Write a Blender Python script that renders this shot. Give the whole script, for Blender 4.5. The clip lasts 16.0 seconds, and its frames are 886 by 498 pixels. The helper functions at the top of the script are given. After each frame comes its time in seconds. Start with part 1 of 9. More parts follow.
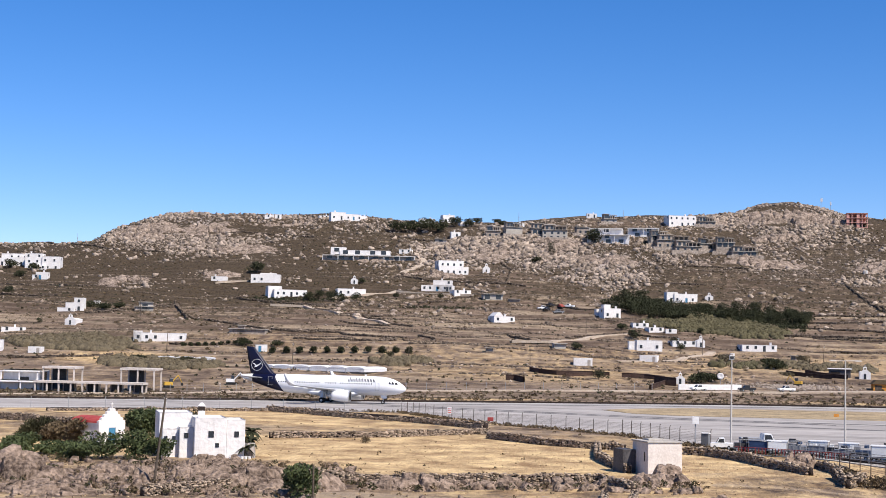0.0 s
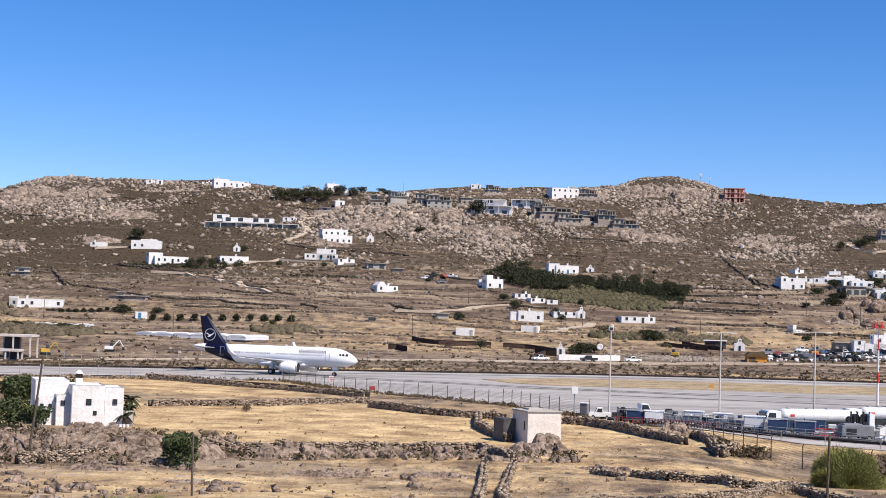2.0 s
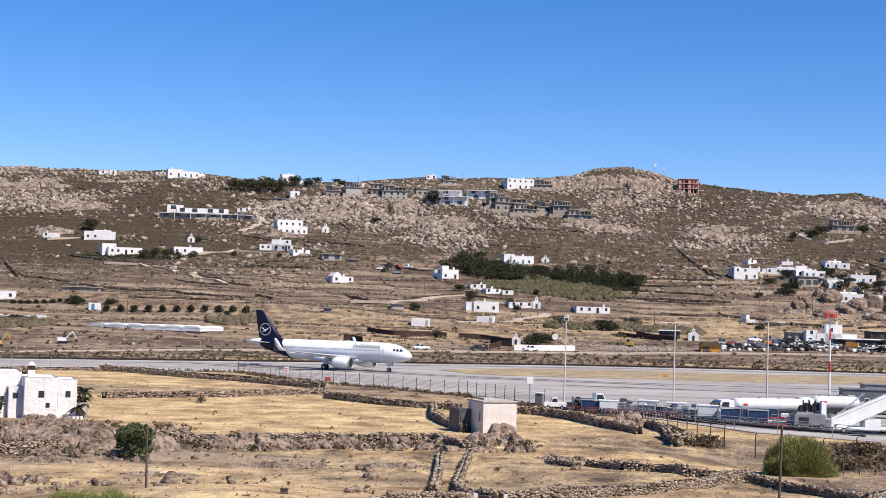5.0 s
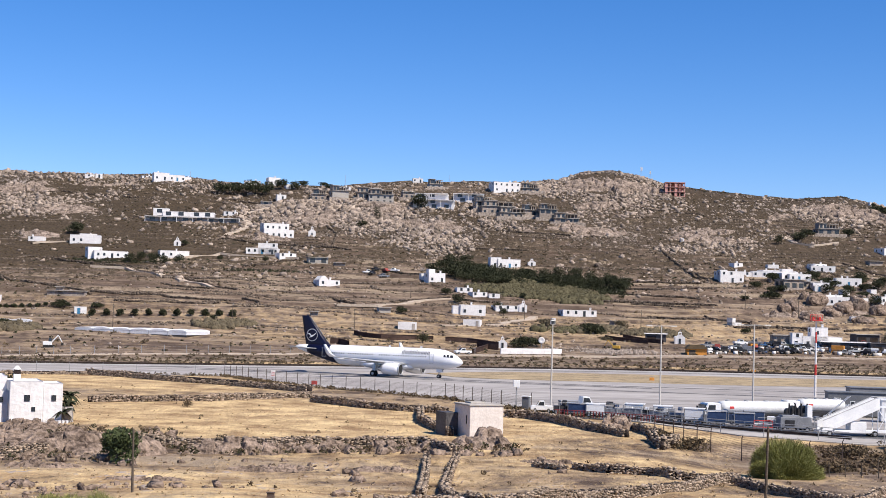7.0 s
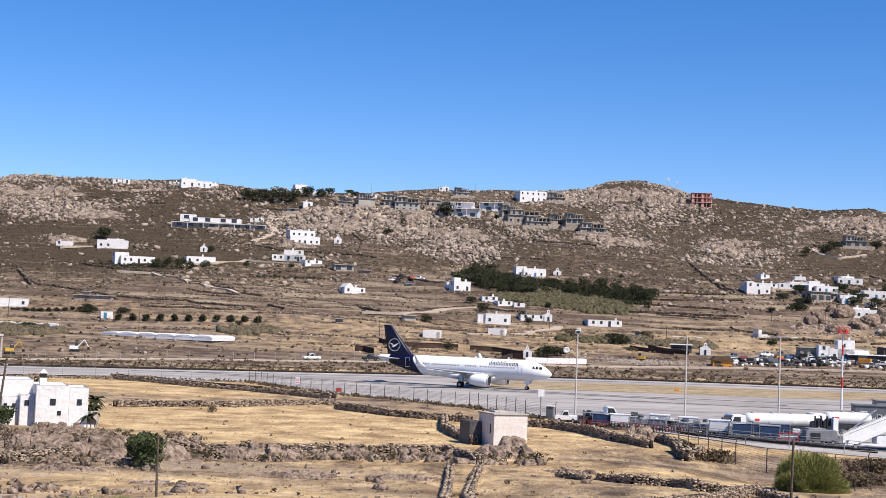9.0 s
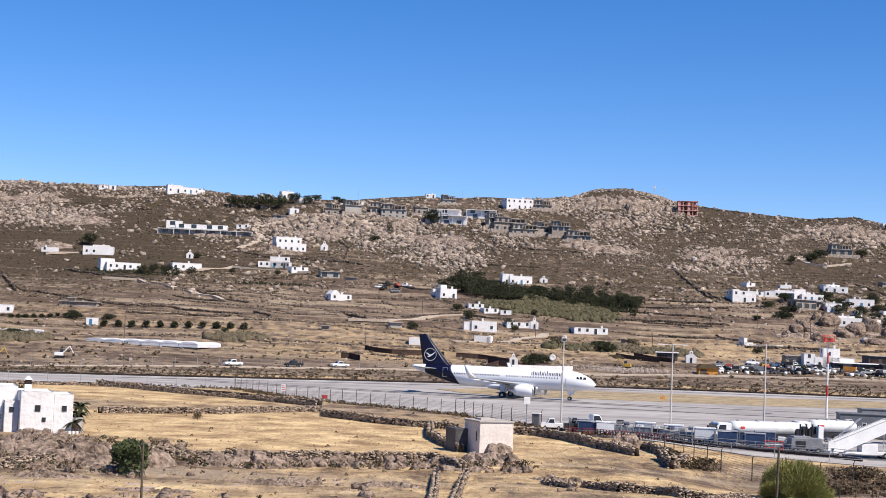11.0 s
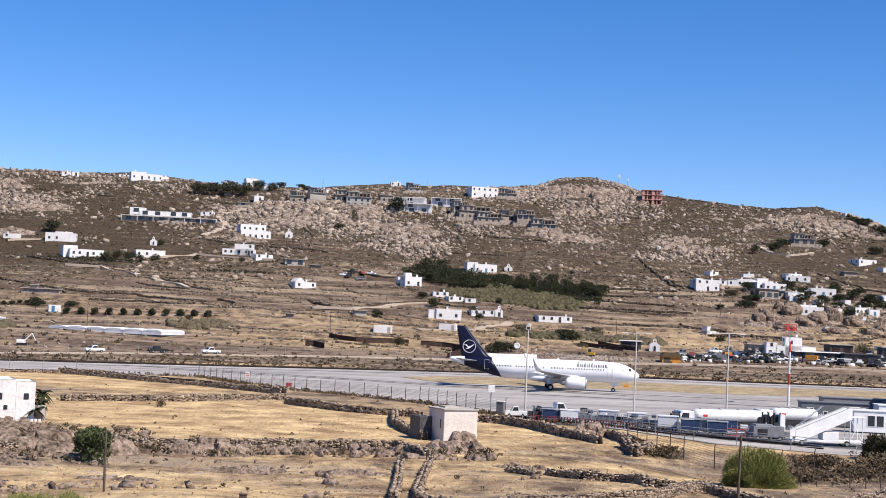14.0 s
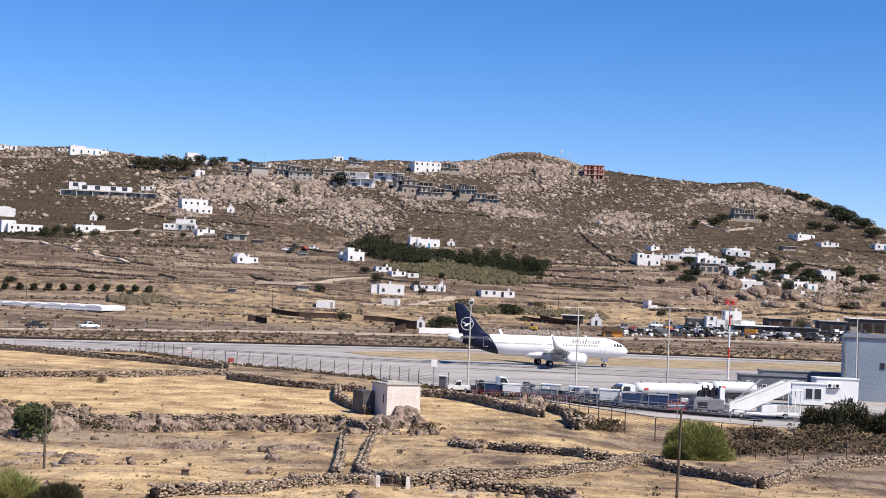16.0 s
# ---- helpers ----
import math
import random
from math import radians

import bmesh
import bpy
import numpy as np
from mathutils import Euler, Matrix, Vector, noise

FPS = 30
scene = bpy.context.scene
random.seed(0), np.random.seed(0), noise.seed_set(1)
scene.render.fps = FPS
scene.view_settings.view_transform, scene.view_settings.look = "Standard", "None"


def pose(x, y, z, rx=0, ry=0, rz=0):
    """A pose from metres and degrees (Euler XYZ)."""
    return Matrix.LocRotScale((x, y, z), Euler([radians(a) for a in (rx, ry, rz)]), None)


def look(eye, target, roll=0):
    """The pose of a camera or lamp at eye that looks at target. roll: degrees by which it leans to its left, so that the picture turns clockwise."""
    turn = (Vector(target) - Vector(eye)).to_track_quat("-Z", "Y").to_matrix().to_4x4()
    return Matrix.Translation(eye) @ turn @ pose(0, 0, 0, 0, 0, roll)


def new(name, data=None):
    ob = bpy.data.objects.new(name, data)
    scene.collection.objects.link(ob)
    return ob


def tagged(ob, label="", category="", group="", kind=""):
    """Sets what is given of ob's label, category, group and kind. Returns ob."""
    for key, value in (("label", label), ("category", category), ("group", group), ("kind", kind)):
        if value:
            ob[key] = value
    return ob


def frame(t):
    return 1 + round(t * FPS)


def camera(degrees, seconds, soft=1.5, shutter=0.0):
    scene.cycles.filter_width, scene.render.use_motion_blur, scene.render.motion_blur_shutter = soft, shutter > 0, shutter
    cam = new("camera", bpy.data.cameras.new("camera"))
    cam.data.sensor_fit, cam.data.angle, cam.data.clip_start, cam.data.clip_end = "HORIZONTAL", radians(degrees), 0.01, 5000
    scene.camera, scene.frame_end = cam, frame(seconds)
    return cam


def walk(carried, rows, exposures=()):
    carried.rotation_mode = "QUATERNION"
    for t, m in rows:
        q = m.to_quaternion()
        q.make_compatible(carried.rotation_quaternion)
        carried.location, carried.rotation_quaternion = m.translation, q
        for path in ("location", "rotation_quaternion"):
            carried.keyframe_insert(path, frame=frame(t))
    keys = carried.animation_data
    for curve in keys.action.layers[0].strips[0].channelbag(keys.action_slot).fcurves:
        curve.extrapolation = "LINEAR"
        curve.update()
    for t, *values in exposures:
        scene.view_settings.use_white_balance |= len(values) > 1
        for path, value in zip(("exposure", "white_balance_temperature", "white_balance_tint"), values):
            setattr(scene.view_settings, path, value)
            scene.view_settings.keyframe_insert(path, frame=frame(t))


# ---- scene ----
H = 13.43      # eye above the airfield
LENS = 2550.0  # the lens's focal length in units of the picture
cam = camera(34.18, 16.0, soft=0.5)
ROWS = [
    (0, pose(0, 0, H, 93.748, -1.287, 6.877)),
    (0.5, pose(0, 0, H, 93.765, -1.440, 4.657)),
    (1, pose(0, 0, H, 93.651, -1.631, 3.183)),
    (1.5, pose(0, 0, H, 93.229, -1.730, 2.459)),
    (2, pose(0, 0, H, 92.654, -1.815, 2.227)),
    (2.5, pose(0, 0, H, 92.360, -1.906, 1.998)),
    (3, pose(0, 0, H, 92.403, -1.963, 1.581)),
    (3.5, pose(0, 0, H, 92.600, -1.938, 1.223)),
    (4, pose(0, 0, H, 92.554, -1.906, 0.934)),
    (6.5, pose(0, 0, H, 92.100, -1.537, -0.007)),
    (7, pose(0, 0, H, 92.487, -1.633, -0.071)),
    (7.5, pose(0, 0, H, 92.755, -1.707, 0.178)),
    (8, pose(0, 0, H, 92.905, -1.840, 0.651)),
    (8.5, pose(0, 0, H, 92.900, -2.027, 0.992)),
    (9, pose(0, 0, H, 92.788, -2.241, 0.921)),
    (9.5, pose(0, 0, H, 92.870, -2.273, 0.644)),
    (10, pose(0, 0, H, 93.106, -2.277, 0.396)),
    (12.5, pose(0, 0, H, 92.974, -2.547, 0.391)),
    (13, pose(0, 0, H, 92.833, -2.550, 0.081)),
    (13.5, pose(0, 0, H, 92.716, -2.541, -0.612)),
    (14, pose(0, 0, H, 92.682, -2.522, -1.031)),
    (14.5, pose(0, 0, H, 92.666, -2.488, -1.070)),
    (15, pose(0, 0, H, 92.529, -2.497, -1.183)),
    (15.5, pose(0, 0, H, 92.196, -2.488, -1.855)),
    (16, pose(0, 0, H, 91.780, -2.407, -3.305)),
]

walk(cam, ROWS)

# ---- sky and sun ----
SUN_AZ, SUN_EL = 128.0, 50.0     # degrees clockwise from the view's forward axis
world = bpy.data.worlds.new("world")
scene.world = world
world.use_nodes = True
wn = world.node_tree.nodes
sky = wn.new("ShaderNodeTexSky")
sky.sky_type, sky.sun_disc = "NISHITA", False
sky.sun_elevation, sky.sun_rotation = radians(SUN_EL), radians(SUN_AZ)
sky.altitude, sky.air_density, sky.dust_density, sky.ozone_density = 0.0, 0.8, 0.0, 3.6
clear = wn.new("ShaderNodeHueSaturation")   # a very clear, deep blue island sky
clear.inputs["Saturation"].default_value = 1.32
world.node_tree.links.new(sky.outputs[0], clear.inputs["Color"])
tint = wn.new("ShaderNodeMix")
tint.data_type, tint.blend_type = "RGBA", "MULTIPLY"
tint.inputs[0].default_value, tint.inputs[7].default_value = 1.0, (1.06, 0.99, 1.18, 1)
world.node_tree.links.new(clear.outputs[0], tint.inputs[6])
world.node_tree.links.new(tint.outputs[2], wn["Background"].inputs[0])
wn["Background"].inputs[1].default_value = 0.088
sun = new("sun", bpy.data.lights.new("sun", "SUN"))
sun.data.energy, sun.data.angle, sun.data.color = 5.0, radians(0.5), (1.0, 0.915, 0.81)
sun_dir = Vector((math.sin(radians(SUN_AZ)) * math.cos(radians(SUN_EL)), math.cos(radians(SUN_AZ)) * math.cos(radians(SUN_EL)), math.sin(radians(SUN_EL))))
sun.matrix_world = look(tuple(sun_dir * 500), (0, 0, 0))
scene.view_settings.exposure = 0.50


# ---- materials ----
def mat(name, dark, light, rough=0.85, scale=1.0, bump=0.3, metal=0.0, fine=8.0, vary=0.0, spec=0.3, stretch=None):
    """Two colours mixed by coarse and fine grain, with relief; vary: spread of brightness from piece to piece."""
    m = bpy.data.materials.new(name)
    m.use_nodes = True
    n, ln = m.node_tree.nodes, m.node_tree.links
    b = n["Principled BSDF"]
    b.inputs["Roughness"].default_value, b.inputs["Metallic"].default_value = rough, metal
    b.inputs["Specular IOR Level"].default_value = spec
    tc = n.new("ShaderNodeTexCoord")
    a, f = n.new("ShaderNodeTexNoise"), n.new("ShaderNodeTexNoise")
    a.inputs["Scale"].default_value, a.inputs["Detail"].default_value = scale, 5.0
    f.inputs["Scale"].default_value, f.inputs["Detail"].default_value = scale * fine, 4.0
    place = tc.outputs["Object"]
    if stretch:
        mp = n.new("ShaderNodeMapping")
        mp.inputs["Scale"].default_value, mp.inputs["Rotation"].default_value = stretch[:3], (0, 0, radians(stretch[3]))
        ln.new(place, mp.inputs["Vector"])
        place = mp.outputs[0]
    for t in (a, f):
        ln.new(place, t.inputs["Vector"])
    add = n.new("ShaderNodeMath")
    add.operation = "ADD"
    ln.new(a.outputs["Fac"], add.inputs[0])
    ln.new(f.outputs["Fac"], add.inputs[1])
    last = add
    if vary:
        g = n.new("ShaderNodeNewGeometry")
        v = n.new("ShaderNodeMath")
        v.operation = "MULTIPLY_ADD"
        v.inputs[1].default_value = vary
        ln.new(g.outputs["Random Per Island"], v.inputs[0])
        ln.new(add.outputs[0], v.inputs[2])
        last = v
    r = n.new("ShaderNodeMapRange")
    r.inputs["From Min"].default_value, r.inputs["From Max"].default_value = 0.72, 1.28 + vary
    ln.new(last.outputs[0], r.inputs["Value"])
    mix = n.new("ShaderNodeMix")
    mix.data_type = "RGBA"
    ln.new(r.outputs[0], mix.inputs[0])
    mix.inputs[6].default_value, mix.inputs[7].default_value = (*dark, 1), (*light, 1)
    ln.new(mix.outputs[2], b.inputs["Base Color"])
    if bump:
        bp = n.new("ShaderNodeBump")
        bp.inputs["Strength"].default_value, bp.inputs["Distance"].default_value = bump, 0.3 / max(scale, 0.3)
        ln.new(add.outputs[0], bp.inputs["Height"])
        ln.new(bp.outputs[0], b.inputs["Normal"])
    return m


def ground_material():
    """Dry earth with straw, bare rock and low scrub laid out by the zone attribute, broken up by grain of several sizes."""
    m = bpy.data.materials.new("dry_ground")
    m.use_nodes = True
    n, ln = m.node_tree.nodes, m.node_tree.links
    b = n["Principled BSDF"]
    b.inputs["Roughness"].default_value, b.inputs["Specular IOR Level"].default_value = 0.95, 0.1
    tc = n.new("ShaderNodeTexCoord")
    at = n.new("ShaderNodeAttribute")
    at.attribute_name = "zone"
    sp = n.new("ShaderNodeSeparateColor")
    ln.new(at.outputs["Color"], sp.inputs[0])

    def grain(scale, detail=6.0, rough=0.65, stretch=None):
        t = n.new("ShaderNodeTexNoise")
        t.inputs["Scale"].default_value, t.inputs["Detail"].default_value, t.inputs["Roughness"].default_value = scale, detail, rough
        if stretch:
            mp = n.new("ShaderNodeMapping")
            mp.inputs["Scale"].default_value = stretch
            ln.new(tc.outputs["Object"], mp.inputs["Vector"])
            ln.new(mp.outputs[0], t.inputs["Vector"])
        else:
            ln.new(tc.outputs["Object"], t.inputs["Vector"])
        return t.outputs["Fac"]

    def math2(op, x, y, clamp=False):
        k = n.new("ShaderNodeMath")
        k.operation, k.use_clamp = op, clamp
        for i, v in enumerate((x, y)):
            if isinstance(v, (int, float)):
                k.inputs[i].default_value = v
            else:
                ln.new(v, k.inputs[i])
        return k.outputs[0]

    def mixc(fac, x, y):
        k = n.new("ShaderNodeMix")
        k.data_type = "RGBA"
        ln.new(fac, k.inputs[0])
        for i, v in ((6, x), (7, y)):
            if isinstance(v, tuple):
                k.inputs[i].default_value = (*v, 1)
            else:
                ln.new(v, k.inputs[i])
        return k.outputs[2]

    def step(v, lo, hi):
        k = n.new("ShaderNodeMapRange")
        k.inputs["From Min"].default_value, k.inputs["From Max"].default_value = lo, hi
        ln.new(v, k.inputs["Value"])
        return k.outputs[0]

    ledge = grain(0.16, 4, 0.6, (0.14, 1.0, 1.0))
    coarse, mid, fine = grain(0.02), grain(0.3, 5, 0.65, (1.0, 0.45, 1.0)), grain(1.5, 4, 0.65, (1.0, 0.5, 1.0))
    streak = grain(0.3, 5, 0.65, (0.6, 0.6, 1.0))
    soil = mixc(step(mid, 0.35, 0.65), (0.095, 0.066, 0.048), (0.285, 0.213, 0.155))
    soil = mixc(step(coarse, 0.4, 0.62), soil, mixc(step(streak, 0.35, 0.65), (0.055, 0.038, 0.029), (0.215, 0.157, 0.117)))
    soil = mixc(math2("MULTIPLY", step(ledge, 0.52, 0.62), 0.6), soil, (0.050, 0.034, 0.026))
    soil = mixc(math2("MULTIPLY", step(ledge, 0.48, 0.38), 0.6), soil, (0.36, 0.285, 0.20))
    straw = mixc(step(streak, 0.35, 0.66), (0.25, 0.16, 0.086), (0.65, 0.48, 0.26))
    stone = mixc(step(fine, 0.35, 0.65), (0.16, 0.125, 0.105), (0.44, 0.375, 0.33))
    scrub = mixc(step(fine, 0.35, 0.65), (0.024, 0.018, 0.013), (0.098, 0.072, 0.046))
    half = math2("ADD", math2("MULTIPLY", mid, 0.6), math2("MULTIPLY", fine, 0.4))
    gold = step(math2("ADD", sp.outputs[0], math2("SUBTRACT", half, 0.5)), 0.38, 0.6)
    rock = step(math2("ADD", sp.outputs[1], math2("MULTIPLY", math2("SUBTRACT", half, 0.5), 2.2)), 0.47, 0.58)
    green = step(math2("ADD", sp.outputs[2], math2("MULTIPLY", math2("SUBTRACT", half, 0.5), 2.0)), 0.45, 0.6)
    c = mixc(gold, soil, straw)
    c = mixc(green, c, scrub)
    c = mixc(rock, c, stone)
    c = mixc(math2("MULTIPLY", step(fine, 0.5, 0.72), 0.35), c, (0.05, 0.04, 0.028))
    ln.new(c, b.inputs["Base Color"])
    bp = n.new("ShaderNodeBump")
    bp.inputs["Strength"].default_value, bp.inputs["Distance"].default_value = 0.7, 1.2
    ln.new(math2("ADD", mid, math2("MULTIPLY", fine, 0.4)), bp.inputs["Height"])
    ln.new(bp.outputs[0], b.inputs["Normal"])
    return m


GROUND = ground_material()
ASPHALT = mat("worn_asphalt", (0.20, 0.183, 0.172), (0.42, 0.39, 0.368), 0.9, 0.06, 0.05, fine=6, stretch=(0.45, 1.9, 1.0, -14))
OLDTAR = mat("rubber_marked_asphalt", (0.045, 0.045, 0.048), (0.11, 0.105, 0.105), 0.9, 0.1, 0.1, fine=20)
CONCRETE = mat("pale_concrete", (0.30, 0.27, 0.24), (0.44, 0.41, 0.37), 0.9, 0.3, 0.2)
WHITE = mat("whitewash", (0.60, 0.575, 0.562), (0.76, 0.74, 0.725), 0.85, 0.35, 0.15, fine=5)
GREYWALL = mat("raw_concrete_wall", (0.25, 0.225, 0.20), (0.42, 0.38, 0.345), 0.9, 0.5, 0.2)
STONEWALL = mat("dry_stone", (0.022, 0.015, 0.011), (0.60, 0.47, 0.355), 0.95, 1.5, 0.6, vary=0.9, spec=0.1)
HILLROCK = mat("hillside_granite", (0.026, 0.019, 0.015), (0.53, 0.43, 0.35), 0.95, 0.5, 0.6, vary=0.7, spec=0.1)
BOULDER = mat("weathered_granite", (0.06, 0.042, 0.032), (0.36, 0.272, 0.212), 0.95, 0.5, 0.8, fine=4.5, spec=0.1)
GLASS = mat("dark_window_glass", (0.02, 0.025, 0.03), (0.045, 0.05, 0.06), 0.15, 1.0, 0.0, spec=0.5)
BLUE = mat("blue_paint", (0.03, 0.13, 0.24), (0.06, 0.22, 0.36), 0.6, 2.0, 0.1)
REDROOF = mat("red_roof_paint", (0.25, 0.035, 0.035), (0.40, 0.07, 0.06), 0.8, 1.0, 0.2)
LEAF = mat("olive_green_leaves", (0.013, 0.016, 0.009), (0.06, 0.064, 0.032), 0.8, 1.0, 0.0, vary=0.6, spec=0.15)
LEAFPALE = mat("pale_reed_leaves", (0.075, 0.060, 0.038), (0.20, 0.165, 0.108), 0.9, 0.5, 0.8, vary=0.25, spec=0.15)
FIG = mat("fig_leaves", (0.02, 0.028, 0.012), (0.095, 0.118, 0.045), 0.7, 1.0, 0.0, vary=0.7, spec=0.2)
TERRACE = mat("lichened_terrace_stone", (0.035, 0.027, 0.021), (0.24, 0.19, 0.15), 0.95, 1.2, 0.5, vary=0.8, spec=0.1)
TAMARISK = mat("yellow_green_tamarisk", (0.085, 0.095, 0.026), (0.34, 0.335, 0.115), 0.8, 1.0, 0.0, vary=0.7, spec=0.15)
DRYBUSH = mat("dry_scrub_twigs", (0.05, 0.038, 0.025), (0.17, 0.125, 0.075), 0.9, 1.0, 0.0, vary=0.6, spec=0.1)
BARK = mat("weathered_bark", (0.05, 0.04, 0.03), (0.14, 0.11, 0.085), 0.9, 3.0, 0.4)
STEEL = mat("galvanised_steel", (0.28, 0.28, 0.285), (0.42, 0.42, 0.42), 0.5, 3.0, 0.1, metal=0.4)
RUST = mat("rusty_fence_steel", (0.05, 0.035, 0.028), (0.12, 0.085, 0.07), 0.85, 4.0, 0.2)
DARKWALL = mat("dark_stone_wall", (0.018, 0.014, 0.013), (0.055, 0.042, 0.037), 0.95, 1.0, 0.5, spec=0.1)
TARMARK = mat("white_road_paint", (0.45, 0.44, 0.43), (0.66, 0.65, 0.64), 0.8, 0.5, 0.1)

# ---- shape helpers ----


def box(bm, x0, x1, y0, y1, z0, z1, taper=0.0):
    """A box added to bm; taper draws its top in on all sides."""
    v = [bm.verts.new(c) for c in ((x0, y0, z0), (x1, y0, z0), (x1, y1, z0), (x0, y1, z0))]
    w = [bm.verts.new(c) for c in ((x0 + taper, y0 + taper, z1), (x1 - taper, y0 + taper, z1), (x1 - taper, y1 - taper, z1), (x0 + taper, y1 - taper, z1))]
    bm.faces.new(v[::-1])
    bm.faces.new(w)
    for i in range(4):
        bm.faces.new((v[i], v[(i + 1) % 4], w[(i + 1) % 4], w[i]))
    return bm


def boxed(x0, x1, y0, y1, z0, z1, taper=0.0, bevel=0.0):
    bm = box(bmesh.new(), x0, x1, y0, y1, z0, z1, taper)
    if bevel:
        bmesh.ops.bevel(bm, geom=bm.edges[:], offset=bevel, segments=2, affect="EDGES", profile=0.5)
    return bm


def rod(bm, a, b, r0, r1=None, n=8):
    """A round bar from a to b, added to bm."""
    r1 = r0 if r1 is None else r1
    a, b = Vector(a), Vector(b)
    d = (b - a).normalized()
    s = d.cross(Vector((0, 0, 1)) if abs(d.z) < 0.9 else Vector((1, 0, 0))).normalized()
    t = d.cross(s)
    rings = []
    for c, r in ((a, r0), (b, r1)):
        rings.append([bm.verts.new(c + (s * math.cos(k * 6.28319 / n) + t * math.sin(k * 6.28319 / n)) * r) for k in range(n)])
    for k in range(n):
        bm.faces.new((rings[0][k], rings[0][(k + 1) % n], rings[1][(k + 1) % n], rings[1][k]))
    bm.faces.new(rings[0][::-1])
    bm.faces.new(rings[1])
    return bm


def prism(outline, y0, y1):
    """A flat outline in x and z drawn out along y."""
    bm = bmesh.new()
    f = [bm.verts.new((x, y0, z)) for x, z in outline]
    g = [bm.verts.new((x, y1, z)) for x, z in outline]
    bm.faces.new(f)
    bm.faces.new(g[::-1])
    for i in range(len(f)):
        j = (i + 1) % len(f)
        bm.faces.new((f[j], f[i], g[i], g[j]))
    bmesh.ops.recalc_face_normals(bm, faces=bm.faces[:])
    return bm


def part(name, bm, material, parent=None, label="", smooth=False):
    """One bmesh as one mesh object, under a thing or a part."""
    me = bpy.data.meshes.new(name)
    bm.normal_update()
    bm.to_mesh(me)
    bm.free()
    me.materials.append(material)
    if smooth:
        me.polygons.foreach_set("use_smooth", [True] * len(me.polygons))
    ob = new(name, me)
    if parent:
        ob.parent = parent
    return tagged(ob, label) if label else ob


def arrays(name, verts, faces, material, smooth=False):
    """One mesh object from arrays of points and faces."""
    me = bpy.data.meshes.new(name)
    me.from_pydata([], [], [])
    verts, faces = np.asarray(verts, np.float32), np.asarray(faces, np.int32)
    k = faces.shape[1]
    me.vertices.add(len(verts))
    me.vertices.foreach_set("co", verts.ravel())
    me.loops.add(faces.size)
    me.loops.foreach_set("vertex_index", faces.ravel())
    me.polygons.add(len(faces))
    me.polygons.foreach_set("loop_start", np.arange(0, faces.size, k, dtype=np.int32))
    if smooth:
        me.polygons.foreach_set("use_smooth", np.ones(len(faces), bool))
    me.update(calc_edges=True)
    me.validate()
    me.materials.append(material)
    return new(name, me)


def thing(name, x, y, z, rz=0.0):
    e = new(name)
    e.matrix_basis = pose(x, y, z, 0, 0, rz)
    return e


# ---- the lie of the land ----
def lattice(ix, iy, seed):
    h = (ix.astype(np.int64) * 374761393 + iy.astype(np.int64) * 668265263 + seed * 974634777) & 0xFFFFFFFF
    h = ((h ^ (h >> 13)) * 1274126177) & 0xFFFFFFFF
    return ((h ^ (h >> 16)) & 0xFFFF) / 65535.0


def bumps(x, y, size, octaves=4, seed=0):
    """Smooth random relief between 0 and 1 whose largest swells are size metres wide."""
    out, amp, tot = 0.0, 1.0, 0.0
    for o in range(octaves):
        px, py = x / size * 2 ** o, y / size * 2 ** o
        ix, iy = np.floor(px), np.floor(py)
        fx, fy = px - ix, py - iy
        fx, fy = fx * fx * (3 - 2 * fx), fy * fy * (3 - 2 * fy)
        s = seed + o * 17
        a, b, c, d = lattice(ix, iy, s), lattice(ix + 1, iy, s), lattice(ix, iy + 1, s), lattice(ix + 1, iy + 1, s)
        out = out + amp * ((a * (1 - fx) + b * fx) * (1 - fy) + (c * (1 - fx) + d * fx) * fy)
        tot += amp
        amp *= 0.5
    return out / tot


SKY_U = [-4000, -1140, -1031, -966, -923, -870, -817, -711, -606, -502, -398, -266, -195, -95, 4, 103, 200, 239, 297, 340, 386, 458, 509, 561, 622, 704, 756, 808, 861, 943, 1060, 1300, 4000]
SKY_W = [120, 166, 167, 170, 190, 209, 223, 225, 222, 225, 216, 213, 213, 223, 229, 231, 236, 252, 259, 251, 238, 227, 222, 217, 214, 222, 212, 199, 176, 146, 100, 60, 50]
FAR_EDGE = [(-300, 203), (-127, 288), (0, 345), (30, 357), (60, 363), (130, 368), (330, 374)]
FOOT_U = [-4000, -1130, -800, -530, -330, -90, 0, 270, 470, 680, 850, 4000]
FOOT_Y = [250, 298, 322, 330, 350, 368, 378, 398, 396, 396, 396, 396]


def smooth_step(v, a, b):
    t = np.clip((v - a) / (b - a), 0, 1)
    return t * t * (3 - 2 * t)


